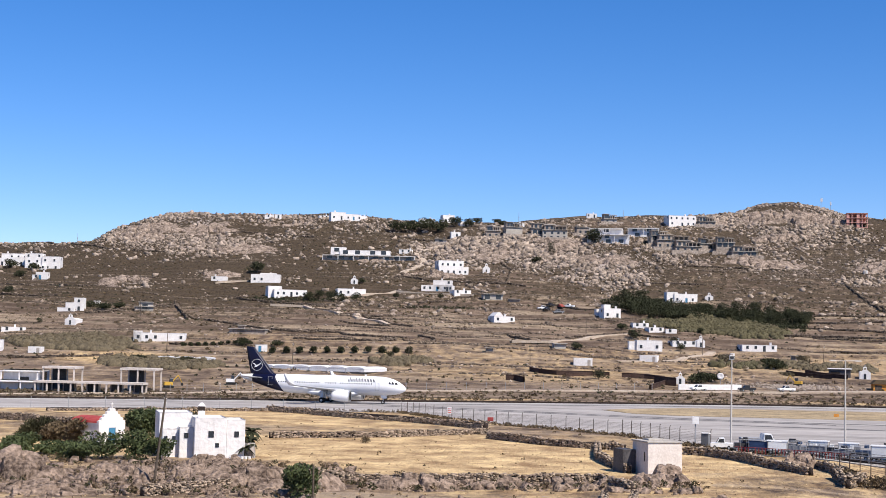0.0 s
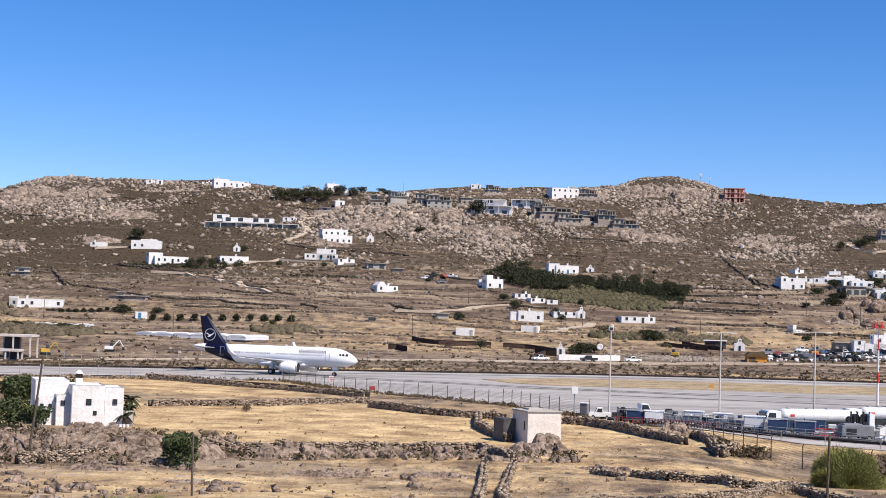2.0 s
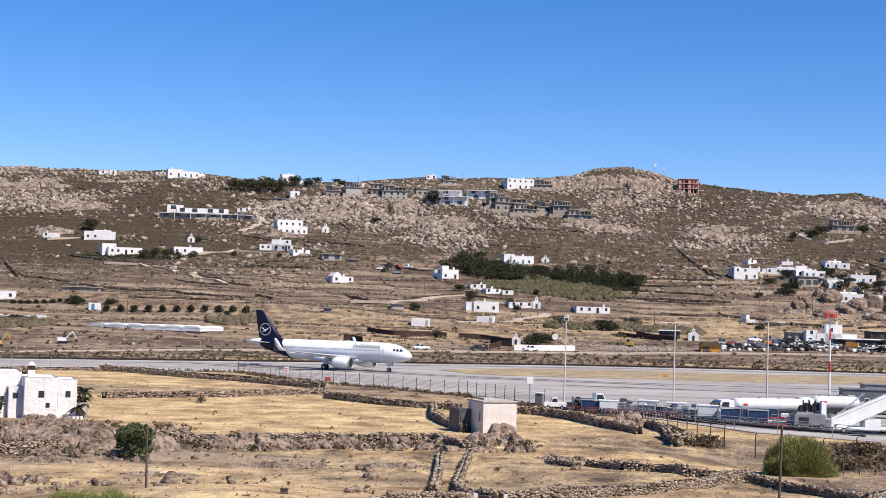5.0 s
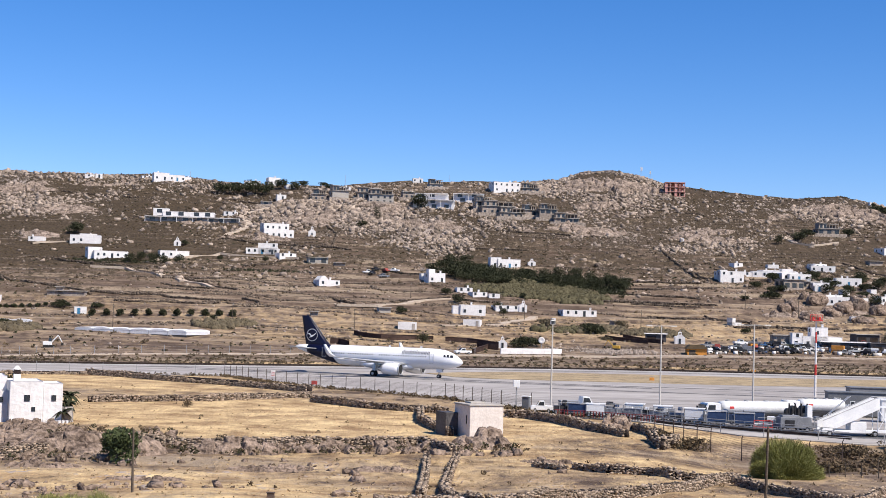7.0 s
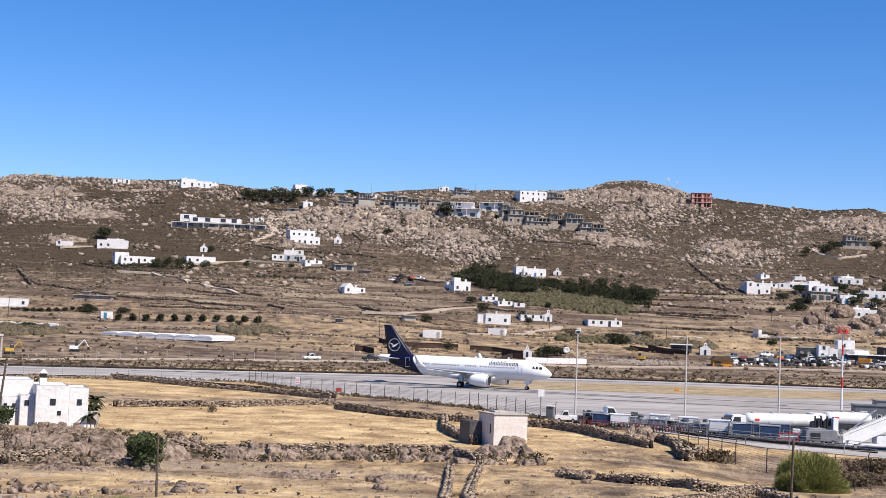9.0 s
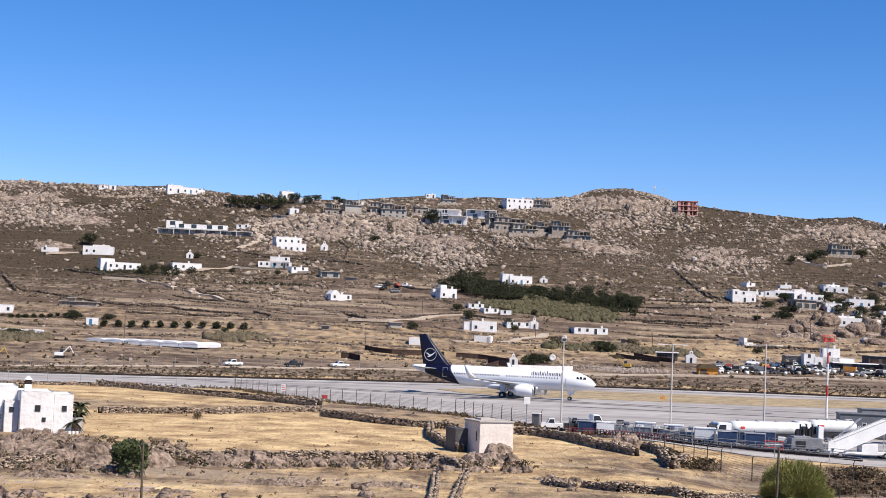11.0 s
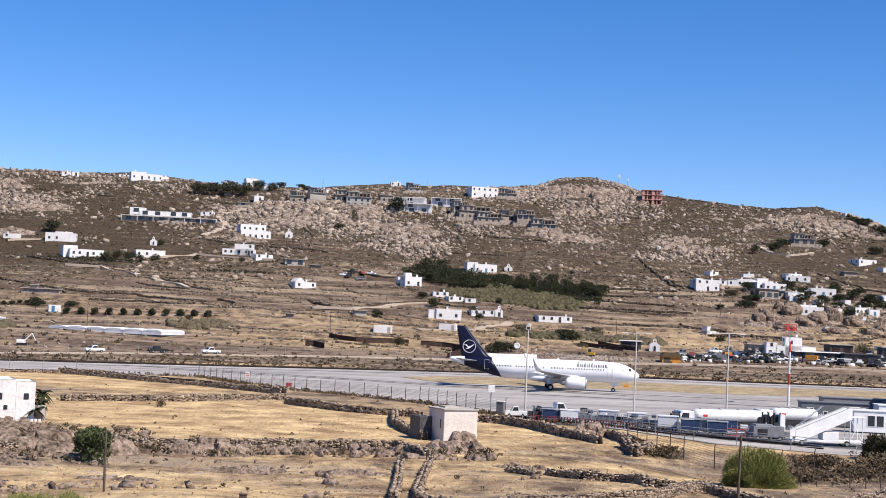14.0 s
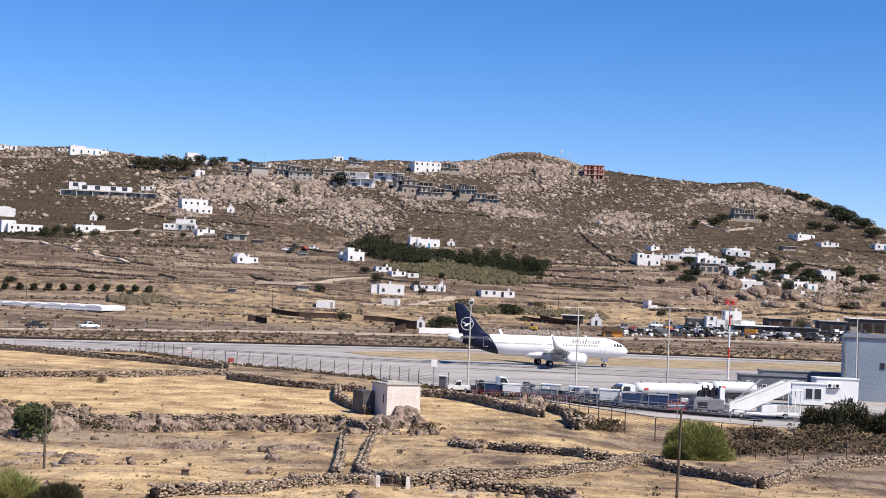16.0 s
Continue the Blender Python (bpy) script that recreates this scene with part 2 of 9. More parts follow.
def height(x, y, rough=True):
    """Ground height: the slope below the eye, the flat airfield, then the hillside up to its ridge."""
    x, y = np.asarray(x, float), np.asarray(y, float)
    yy = np.maximum(y, 30.0)
    u = np.clip(LENS * x / yy, -3900, 3900)
    foot = np.interp(u, FOOT_U, FOOT_Y)
    base = -LENS * H / foot
    s = np.clip((yy - foot) / (850 - foot), 0, 1.35)
    w = base + (236 - base) * s ** 1.1
    ridge = np.interp(u, SKY_U, SKY_W)
    k = 7.0
    w = ridge - k * np.logaddexp(0.0, (ridge - w) / k)
    hill = np.where(yy > foot, H + w * yy / LENS, 0.0)
    hill = hill - np.maximum(yy - 960, 0) * 0.2
    hill = np.where(yy > 1000, np.maximum(hill, -3.0), hill)
    near = 11.6 * np.clip(1 - y / 132.0, 0, 3) ** 1.6
    near = np.where(y < -20, 11.6 * (1 + 20 / 132.0) ** 1.6, near)
    near = near - 1.3 * np.exp(-((x - 32) / 9) ** 2 - ((y - 141) / 10) ** 2)
    z = np.where(yy > foot, np.maximum(hill, 0), near)
    z = np.where(yy > 1000, hill, z)
    if rough:
        far = smooth_step(yy, foot + 20, foot + 160)
        high = smooth_step(yy, 620, 800)
        z = z + far * (bumps(x, y, 60, 4, 3) - 0.5) * 3.0
        crag = np.abs(bumps(x, y, 34, 4, 9) - 0.5) * 2
        z = z + far * high * (0.25 - crag) * 5.0 * smooth_step(bumps(x, y, 140, 2, 21), 0.42, 0.6)
        terrace = (hill / 2.2) - np.floor(hill / 2.2)
        z = z + far * (1 - high) * (smooth_step(terrace, 0.6, 0.95) - terrace) * 1.1
        nearby = 1 - smooth_step(y, 118, 150)
        z = z + nearby * (bumps(x, y, 14, 4, 5) - 0.5) * 1.1
    return z


def z_at(x, y):
    return float(height(np.array([float(x)]), np.array([float(y)]))[0])


def blob(x, y, cx, cy, rx, ry):
    return np.exp(-((x - cx) / rx) ** 2 - ((y - cy) / ry) ** 2)


def ground_zones(x, y, z):
    yy = np.maximum(y, 30.0)
    u = LENS * x / yy
    w = LENS * (z - H) / yy
    foot = np.interp(np.clip(u, -3900, 3900), FOOT_U, FOOT_Y)
    hill = smooth_step(yy, foot, foot + 60)
    big = bumps(x, y, 90, 4, 31)
    # bare rock: the crown of the hill and its crags
    rock = 0.10 + 0.13 * smooth_step(w, 40, 170) + 0.50 * (big - 0.5)
    for cu, cw, ru, rw, a in ((-860, 193, 80, 24, 0.31), (-742, 203, 55, 18, 0.32), (-690, 164, 90, 15, 0.22), (-790, 224, 150, 12, 0.18), (-540, 218, 110, 16, 0.2),
                              (-234, 170, 105, 28, 0.46), (-34, 154, 75, 26, 0.28), (-10, 128, 150, 26, 0.24), (300, 225, 110, 34, 0.36), (142, 222, 80, 16, 0.26),
                              (540, 205, 90, 24, 0.2), (700, 195, 90, 22, 0.34), (808, 190, 90, 26, 0.32), (803, 44, 130, 24, 0.42), (-729, 115, 60, 9, 0.36), (-903, 94, 60, 20, 0.2), (470, 150, 230, 60, 0.22), (250, 150, 130, 40, 0.16)):
        rock = rock + a * blob(u, w, cu, cw, ru, rw)
    rock = np.where(yy < foot, 0.22 + 0.3 * (bumps(x, y, 12, 3, 77) - 0.5), rock * hill)
    rock = rock + (yy < foot) * 0.14 * (1 - smooth_step(y, 118, 138)) * (x < 12)
    rock = np.where((yy > 150) & (yy < foot + 25), 0.15, rock)
    # straw: the near fields and verges, thin on the hill
    gold = np.where(yy < foot, 0.56 + 0.75 * (bumps(x * 0.6, y, 26, 4, 41) - 0.5), 0.33 + 0.35 * (bumps(x * 0.5, y, 70, 3, 43) - 0.5) - 0.12 * smooth_step(w, 0, 120))
    gold = gold + 0.5 * blob(x, y, -22, 182, 30, 18) + 0.3 * blob(x, y, -55, 255, 60, 8) - 0.12 * blob(x, y, -75, 215, 30, 15) + 0.3 * blob(x, y, -48, 232, 26, 14) - 0.24 * blob(x, y, 16, 152, 14, 14) - 0.06 * blob(x, y, -30, 122, 30, 16)
    gold = gold + 0.3 * blob(u, w, -900, -40, 120, 12) + 0.2 * blob(u, w, -150, -55, 300, 14) + 0.05 * blob(u, w, 380, 0, 120, 30) - 0.14 * blob(u, w, 640, 40, 130, 50)
    gold = gold + np.where(yy > foot, 0.06 * (1 - smooth_step(w, -20, 50)), 0)
    beyond = (y > np.interp(x, [p[0] for p in FAR_EDGE], [p[1] for p in FAR_EDGE])) & (yy < foot + 30)
    gold = gold - 0.2 * beyond - np.where(yy > foot, 0.015, 0)
    gold = gold - 0.25 * blob(x, y, 48, 122, 16, 12) - 0.45 * blob(x, y, 56, 143, 22, 11) - 0.3 * blob(x, y, 36, 150, 8, 8) - 0.3 * blob(x, y, -43, 132, 17, 15)
    rock = rock - np.where(yy > foot, 0.05, 0)
    # scrub in the valley floor and on damp ground
    green = np.where(yy < foot, 0.12, 0.30 + 0.34 * (bumps(x, y, 70, 4, 51) - 0.5) + 0.10 * smooth_step(w, 50, 130))
    green = green + 0.75 * blob(x, y, 58, 142, 24, 15) + 0.24 * blob(x, y, -43, 132, 17, 15)
    green = green + 0.14 * blob(u, w, -950, 20, 330, 80) + 0.40 * blob(u, w, -820, 140, 330, 80)
    green = green + 0.22 * beyond * (bumps(x, y, 9, 3, 15) + 0.2)
    burnt = smooth_step(w, 30, 100) * (0.20 + 0.06 * smooth_step(u, -300, 200) + 0.16 * blob(u, w, -900, 150, 260, 90))
    # rocky zones: extra dark scrub, which also paints in the shade between rocks
    green = green + np.where(yy > foot, 0.28 * np.clip((rock - 0.28) * 4, 0, 1) + burnt, 0.0)
    green = green - 0.16 * blob(u, w, 260, 150, 170, 55) - 0.1 * blob(u, w, 270, 30, 150, 30)
    gold = gold + 0.08 * blob(u, w, 260, 150, 170, 55)
    return np.clip(gold, 0, 1), np.clip(rock, 0, 1), np.clip(green, 0, 1)


def build_ground():
    us = np.concatenate([-np.geomspace(6.0, 0.62, 12), np.linspace(-0.56, 0.52, 500), np.geomspace(0.58, 6.0, 12)])
    ys = np.concatenate([np.linspace(-140, 60, 24), np.linspace(61, 420, 300), np.linspace(421.5, 990, 330), np.geomspace(1000, 4500, 24)])
    gy, gu = np.meshgrid(ys, us, indexing="ij")
    x = gu * (gy + 150)
    z = height(x, gy)
    verts = np.stack([x, gy, z], -1).reshape(-1, 3)
    n = len(us)
    i = (np.arange(len(ys) - 1)[:, None] * n + np.arange(n - 1)[None]).ravel()
    ob = arrays("ground", verts, np.stack([i, i + 1, i + n + 1, i + n], -1), GROUND, smooth=True)
    gold, rock, green = ground_zones(x, gy, z)
    zones = np.stack([gold, rock * 0.86, green, np.ones_like(x)], -1).reshape(-1, 4)
    at = ob.data.attributes.new("zone", "FLOAT_COLOR", "POINT")
    at.data.foreach_set("color", zones.astype(np.float32).ravel())
    return tagged(ob, "dry brown island ground rising into a rocky hillside", "ground", kind="structure")


build_ground()


# ---- airfield ----
def slab(name, outline, z0, z1, material, label, category):
    bm = bmesh.new()
    top = [bm.verts.new((x, y, z1)) for x, y in outline]
    low = [bm.verts.new((x, y, z0)) for x, y in outline]
    f = bm.faces.new(top)
    for i in range(len(top)):
        j = (i + 1) % len(top)
        bm.faces.new((top[i], low[i], low[j], top[j]))
    bmesh.ops.recalc_face_normals(bm, faces=bm.faces[:])
    bmesh.ops.triangulate(bm, faces=[f])
    return tagged(part(name, bm, material), label, category, kind="structure")


slab("runway", [(-300, 203), (-127, 288), (0, 345), (30, 357), (60, 363), (130, 368), (330, 374), (330, 158), (70, 158), (48, 160), (36, 168), (30, 180), (23, 194), (12, 203),
                (1, 225), (-18, 242), (-38, 276), (-56, 270), (-75, 272), (-94, 262), (-111, 251), (-300, 160)], -0.6, 0.06, ASPHALT,
     "sun-bleached grey asphalt runway and apron", "runway")
slab("verge", [(-3, 310), (4, 320), (15, 330), (30, 334), (56, 337), (73, 337), (92, 341), (114, 346), (330, 352), (330, 318), (102, 308), (80, 300), (64, 296), (45, 295), (20, 293), (11, 293), (3, 297)], 0.05, 0.12,
     mat("straw_verge", (0.13, 0.10, 0.06), (0.48, 0.37, 0.225), 0.95, 0.22, 0.5, fine=6, stretch=(0.5, 1.4, 1.0, 0)), "island of straw-coloured dry grass between runway and apron", "grass")


# ---- houses ----
def ring_mesh(name, w, h, depth, frame_material, bars=1):
    """A window or door: a frame round a sunk dark pane; origin at the middle of the sill, facing -y."""
    bm = box(bmesh.new(), -w / 2, w / 2, -depth, 0.02, 0, h)
    f = min(bm.faces, key=lambda q: q.calc_center_median().y)
    bmesh.ops.inset_individual(bm, faces=[f], thickness=0.09)
    bmesh.ops.translate(bm, verts=f.verts[:], vec=(0, depth * 0.7, 0))
    f.material_index = 1
    me = bpy.data.meshes.new(name)
    bm.to_mesh(me)
    bm.free()
    me.materials.append(frame_material)
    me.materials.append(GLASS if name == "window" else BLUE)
    return me


WINDOW_SMALL = ring_mesh("window", 0.95, 1.15, 0.08, WHITE)
WINDOW_BLUE = ring_mesh("window", 0.95, 1.15, 0.08, BLUE)
WINDOW_WIDE = ring_mesh("window", 2.6, 1.9, 0.10, WHITE, 2)
WINDOW_GREY = ring_mesh("window", 1.2, 1.4, 0.06, GREYWALL, 0)
# open bay: its dark glass pane stands in for the shade inside
BAY_SHADE = ring_mesh("window", 2.2, 2.0, 0.05, GREYWALL, 0)
DOOR_DARK = ring_mesh("window", 1.0, 2.05, 0.08, GREYWALL, 0)
DOOR_BLUE = ring_mesh("door", 1.0, 2.05, 0.08, BLUE, 0)
pick = random.Random(11)


def set_in(name, mesh, parent, x, y, z, rz=0.0):
    ob = new(name, mesh)
    ob.parent = parent
    ob.matrix_basis = pose(x, y, z, 0, 0, rz)
    return ob


def block(parent, x0, x1, y0, y1, top, material, parapet=0.28, name="wall"):
    bm = box(bmesh.new(), x0, x1, y0, y1, -2.5, top)
    if parapet:
        f = max(bm.faces, key=lambda q: q.calc_center_median().z)
        bmesh.ops.inset_individual(bm, faces=[f], thickness=0.22)
        bmesh.ops.translate(bm, verts=f.verts[:], vec=(0, 0, -parapet))
    bmesh.ops.bevel(bm, geom=[e for e in bm.edges if e.calc_length() > 1.0], offset=0.06, segments=1, affect="EDGES")
    return part(name, bm, material, parent)


def openings(parent, x0, x1, y0, y1, top, mesh, w, h, gap, door=None):
    storeys = max(1, round(top / 3.1))
    high = top / storeys
    for s in range(storeys):
        n = int((x1 - x0 - 0.8) / gap)
        for i in range(n):
            x = x0 + (i + 0.5 + pick.uniform(-0.15, 0.15)) * (x1 - x0) / n
            if pick.random() < 0.12:
                continue
            if s == 0 and door is not None and i == n // 2 and top > 2.3:
                set_in("door", door, parent, x, y0, 0.05)
            elif high > h + 0.35:
                set_in("window", mesh, parent, x, y0, s * high + min(0.95, high - h - 0.2))
    n = int((y1 - y0 - 0.6) / 3.2)
    for i in range(n):
        y = y0 + (i + 0.5) * (y1 - y0) / n
        if top > h + 1.2:
            set_in("window", mesh, parent, x1, y, top - h - 0.6, 90)
            set_in("window", mesh, parent, x0, y, top - h - 0.6, -90)


def white_house(x, y, rz, blocks, label="whitewashed flat-roofed island house with small dark windows"):
    e = tagged(thing("house", x, y, z_at(x, y), rz + pick.uniform(8, 22)), label, "house")
    for x0, x1, y0, y1, top in blocks:
        block(e, x0, x1, y0, y1, top, WHITE)
        openings(e, x0, x1, y0, y1, top, pick.choice((WINDOW_SMALL, WINDOW_SMALL, WINDOW_SMALL, WINDOW_SMALL, WINDOW_SMALL, WINDOW_BLUE)), 0.95, 1.15, 2.7, pick.choice((DOOR_BLUE, DOOR_DARK, DOOR_DARK, DOOR_DARK)))
    x0, x1, y0, y1, top = blocks[0]
    if x1 - x0 > 4.5:
        cx = x0 + (x1 - x0) * pick.uniform(0.15, 0.85)
        bm = boxed(cx - 0.35, cx + 0.35, y0 + 1.2, y0 + 1.9, top - 0.4, top + 0.8, 0.05)
        box(bm, cx - 0.42, cx + 0.42, y0 + 1.13, y0 + 1.97, top + 0.8, top + 0.9)
        part("chimney", bm, WHITE, e)
    return e


def plain_box(x, y, rz, blocks):
    e = tagged(thing("shed", x, y, z_at(x, y), rz), "plain white box-like farm shed", "shed")
    x0, x1, y0, y1, top = blocks[0]
    block(e, x0, x1, y0, y1, top, WHITE, parapet=0.1)
    part("door", boxed(x1 - 1.6, x1 - 0.6, y0 - 0.05, y0 + 0.02, 0, min(2.0, top * 0.8)), GREYWALL, e)
    return e


def villa(x, y, rz, blocks):
    e = tagged(thing("villa", x, y, z_at(x, y), rz), "low modern villa, white and grey, with wide dark glazing", "house")
    for k, (x0, x1, y0, y1, top) in enumerate(blocks):
        block(e, x0, x1, y0, y1, top, GREYWALL if k == len(blocks) - 1 and len(blocks) > 2 else WHITE)
        openings(e, x0, x1, y0, y1, top, WINDOW_WIDE, 2.6, 1.9, 5.5)
        if len(blocks) > 2 and k < 2:
            continue
        bm = boxed(x0 - 0.3, x1 + 0.3, y0 - 1.6, y0 + 0.2, top - 0.55, top - 0.35)
        part("canopy", bm, WHITE, e)
        n = max(2, int((x1 - x0) / 7))
        for i in range(n + 1):
            px = x0 + i * (x1 - x0) / n
            part("post", boxed(px - 0.14, px + 0.14, y0 - 1.5, y0 - 1.2, -2.0, top - 0.55), WHITE, e)
    return e


def stone_house(x, y, rz, blocks):
    e = tagged(thing("stone_house", x, y, z_at(x, y), rz + 12), "unfinished grey stone and concrete house, dark panes as shade in its open bays", "house")
    for x0, x1, y0, y1, top in blocks:
        block(e, x0, x1, y0, y1, top, pick.choice((CONCRETE, STONECLAD, STONECLAD)), parapet=0)
        openings(e, x0, x1, y0, y1, top, pick.choice((BAY_SHADE, WINDOW_GREY)), 2.2, 2.0, 2.9)
        part("roof_slab", boxed(x0 - 0.35, x1 + 0.35, y0 - 0.7, y1 + 0.2, top, top + 0.22), CONCRETE, e)
        w = x1 - x0
        if w > 7.5 and top > 2.4 and y > 740:
            # a set-back upper room beside a pillared terrace
            a, b, c = x0 + 0.08 * w, x0 + 0.48 * w, x0 + 0.95 * w
            upper = boxed(a, b, y0 + 1.8, y1, top + 0.22, top + 2.9)
            part("upper_wall", upper, STONECLAD, e)
            for i in range(2):
                set_in("window", BAY_SHADE, e, a + (b - a) * (0.28 + 0.46 * i), y0 + 1.8, top + 0.5).scale = (0.62, 1, 0.9)
            part("upper_roof", boxed(a - 0.3, b + 0.3, y0 + 1.2, y1 + 0.1, top + 2.9, top + 3.1), CONCRETE, e)
            for i in range(4):
                px = b + 0.4 + (c - b - 0.4) * i / 3
                part("pillar", boxed(px - 0.16, px + 0.16, y0 + 0.1, y0 + 0.42, top + 0.22, top + 2.3), STONECLAD, e)
            part("pergola", boxed(b + 0.31, c + 0.2, y0 - 0.1, y0 + 2.6, top + 2.3, top + 2.5), CONCRETE, e)
            # dark box that imitates the shade behind the terrace pillars
            part("shade_backing", boxed(b + 0.31, c, y0 + 2.7, y1, top + 0.22, top + 2.0), TIN, e)
        if y > 740:
            part("terrace_wall", boxed(x0 - 2.5, x1 + 3.0, y0 - 3.0, y0 - 2.5, -2.5, 0.8), STONECLAD, e)
    return e


STONECLAD = mat("stone_cladding", (0.15, 0.118, 0.096), (0.46, 0.39, 0.33), 0.95, 0.9, 0.6, fine=5)
TIN = mat("dark_sheet_metal", (0.035, 0.033, 0.036), (0.085, 0.08, 0.085), 0.6, 0.6, 0.1)
ORANGE = mat("orange_boards", (0.42, 0.17, 0.03), (0.62, 0.28, 0.06), 0.8, 2.0, 0.2)
BRICKRED = mat("hollow_clay_brick", (0.42, 0.21, 0.18), (0.58, 0.34, 0.30), 0.9, 1.5, 0.3)


def dark_shed(x, y, rz, blocks):
    e = tagged(thing("shed", x, y, z_at(x, y), rz), "long dark sheet-metal shed with a flat roof", "shed")
    for x0, x1, y0, y1, top in blocks:
        block(e, x0, x1, y0, y1, top, TIN, parapet=0)
        part("roof", boxed(x0 - 0.4, x1 + 0.4, y0 - 0.5, y1 + 0.4, top, top + 0.25, 0.05), pick.choice((TIN, GREYWALL, WHITE)), e)
        for i in range(int((x1 - x0) / 4)):
            part("gate", boxed(x0 + 0.6 + 4 * i, x0 + 3.4 + 4 * i, y0 - 0.06, y0 + 0.02, -0.2, top * 0.7), DARKWALL, e)
    return e


def orange_hut(x, y, rz, blocks):
    e = tagged(thing("hut", x, y, z_at(x, y), rz), "orange boarded hut under a thatched roof", "hut")
    x0, x1, y0, y1, top = blocks[0]
    part("wall", boxed(x0, x1, y0, y1, -1, top * 0.6), ORANGE, e)
    part("roof", prism([(x0 - 0.5, top * 0.6), (x1 + 0.5, top * 0.6), (x1 - 0.8, top), (x0 + 0.8, top)], y0 - 0.5, y1 + 0.5), DRYBUSH, e)
    part("gate", boxed(x0 + 0.5, x0 + 2.4, y0 - 0.05, y0 + 0.02, 0, top * 0.5), BARK, e)
    return e


def brick_frame(x, y, rz, blocks):
    e = tagged(thing("building_shell", x, y, z_at(x, y), rz), "unfinished red brick and concrete building shell on the ridge", "building")
    x0, x1, y0, y1, top = blocks[0]
    for s in range(4):
        z = s * top / 3
        part("floor_slab", boxed(x0 - 0.3, x1 + 0.3, y0 - 0.3, y1, z - 0.3 if s else -2.5, z), BRICKRED, e)
    for s in range(3):
        for i in range(5):
            px = x0 + i * (x1 - x0) / 4
            part("pillar", boxed(px - 0.25, px + 0.25, y0, y0 + 0.5, s * top / 3, (s + 1) * top / 3 - 0.3), BRICKRED, e)
            if i % 2 == 0 and i < 4:
                part("infill", boxed(px + 0.25, px + 1.3, y0 + 0.1, y0 + 0.3, s * top / 3, (s + 1) * top / 3 - 0.3), BRICKRED, e)
        part("back_wall", boxed(x0, x1, y1 - 0.4, y1 - 0.1, s * top / 3, (s + 1) * top / 3 - 0.3), BRICKRED, e)
    return e


def chapel_parts(e, w, d, h, roof=WHITE, bell=True):
    """Nave with a gabled front, barrel vault and a little bell arch, the front at y = 0."""
    eave = h * 0.60
    front = [(-w / 2, -2.0), (w / 2, -2.0), (w / 2, eave), (w * 0.30, eave + h * 0.13), (w * 0.16, h * 0.86), (-w * 0.16, h * 0.86), (-w * 0.30, eave + h * 0.13), (-w / 2, eave)]
    if not bell:
        steps, k = [], 5
        for i in range(k):
            q0, q1 = i / k, (i + 1) / k
            steps += [(w / 2 * (1 - q0), eave + (h - eave) * q0 + 0.12), (w / 2 * (1 - q1) + 0.05, eave + (h - eave) * q0 + 0.22)]
        front = [(-w / 2, -2.0), (w / 2, -2.0)] + steps + [(0.06, h), (-0.06, h)] + [(-p, q) for p, q in steps[::-1]]
    part("facade", prism(front, -0.3, 0.15), WHITE, e)
    part("nave", prism([(-w * 0.46, -2.0), (w * 0.46, -2.0), (w * 0.46, eave * 0.95), (-w * 0.46, eave * 0.95)], 0.15, d), WHITE, e)
    arc = [(w * 0.48 * math.cos(a), eave * 0.95 + h * 0.16 * math.sin(a)) for a in np.linspace(0, math.pi, 10)]
    part("roof", prism(arc, 0.15, d), roof, e)
    s = w * 0.16
    t = h
    if bell:
        t = h * 1.10
        arch = bmesh.new()
        box(arch, -s, -s * 0.5, -0.28, 0.12, h * 0.86, h * 1.02)
        box(arch, s * 0.5, s, -0.28, 0.12, h * 0.86, h * 1.02)
        box(arch, -s, s, -0.28, 0.12, h * 1.02, t, 0.06)
        part("bell_arch", arch, WHITE, e)
    cross = boxed(-0.05, 0.05, -0.14, -0.04, t - 0.05, t + 0.55)
    box(cross, -0.2, 0.2, -0.14, -0.04, t + 0.28, t + 0.38)
    part("cross", cross, WHITE, e)
    set_in("door", DOOR_DARK if bell else DOOR_BLUE, e, 0, -0.3, 0.05).scale = (0.7, 1, 0.8) if bell else (1, 1, 1)


def chapel(x, y, rz, blocks):
    e = tagged(thing("chapel", x, y, z_at(x, y), rz), "tiny whitewashed chapel with a bell arch over the gable", "chapel")
    x0, x1, y0, y1, top = blocks[0]
    chapel_parts(e, max(x1 - x0, 2.6), max((x1 - x0) * 1.5, 4.5), max(top * 0.9, 3.0))
    return e


def chapelhouse(x, y, rz, blocks):
    e = white_house(x, y, rz, blocks, "whitewashed farmhouse with a small gabled end")
    x0, x1, y0, y1, top = blocks[0]
    part("gable", prism([(x0, top - 0.1), (x0 + 4.2, top - 0.1), (x0 + 2.6, top + 1.5), (x0 + 1.6, top + 1.5)], y0 + 0.02, y1 - 0.5), WHITE, e)
    return e


# ---- plants, stones and walls ----
rng = np.random.default_rng(5)


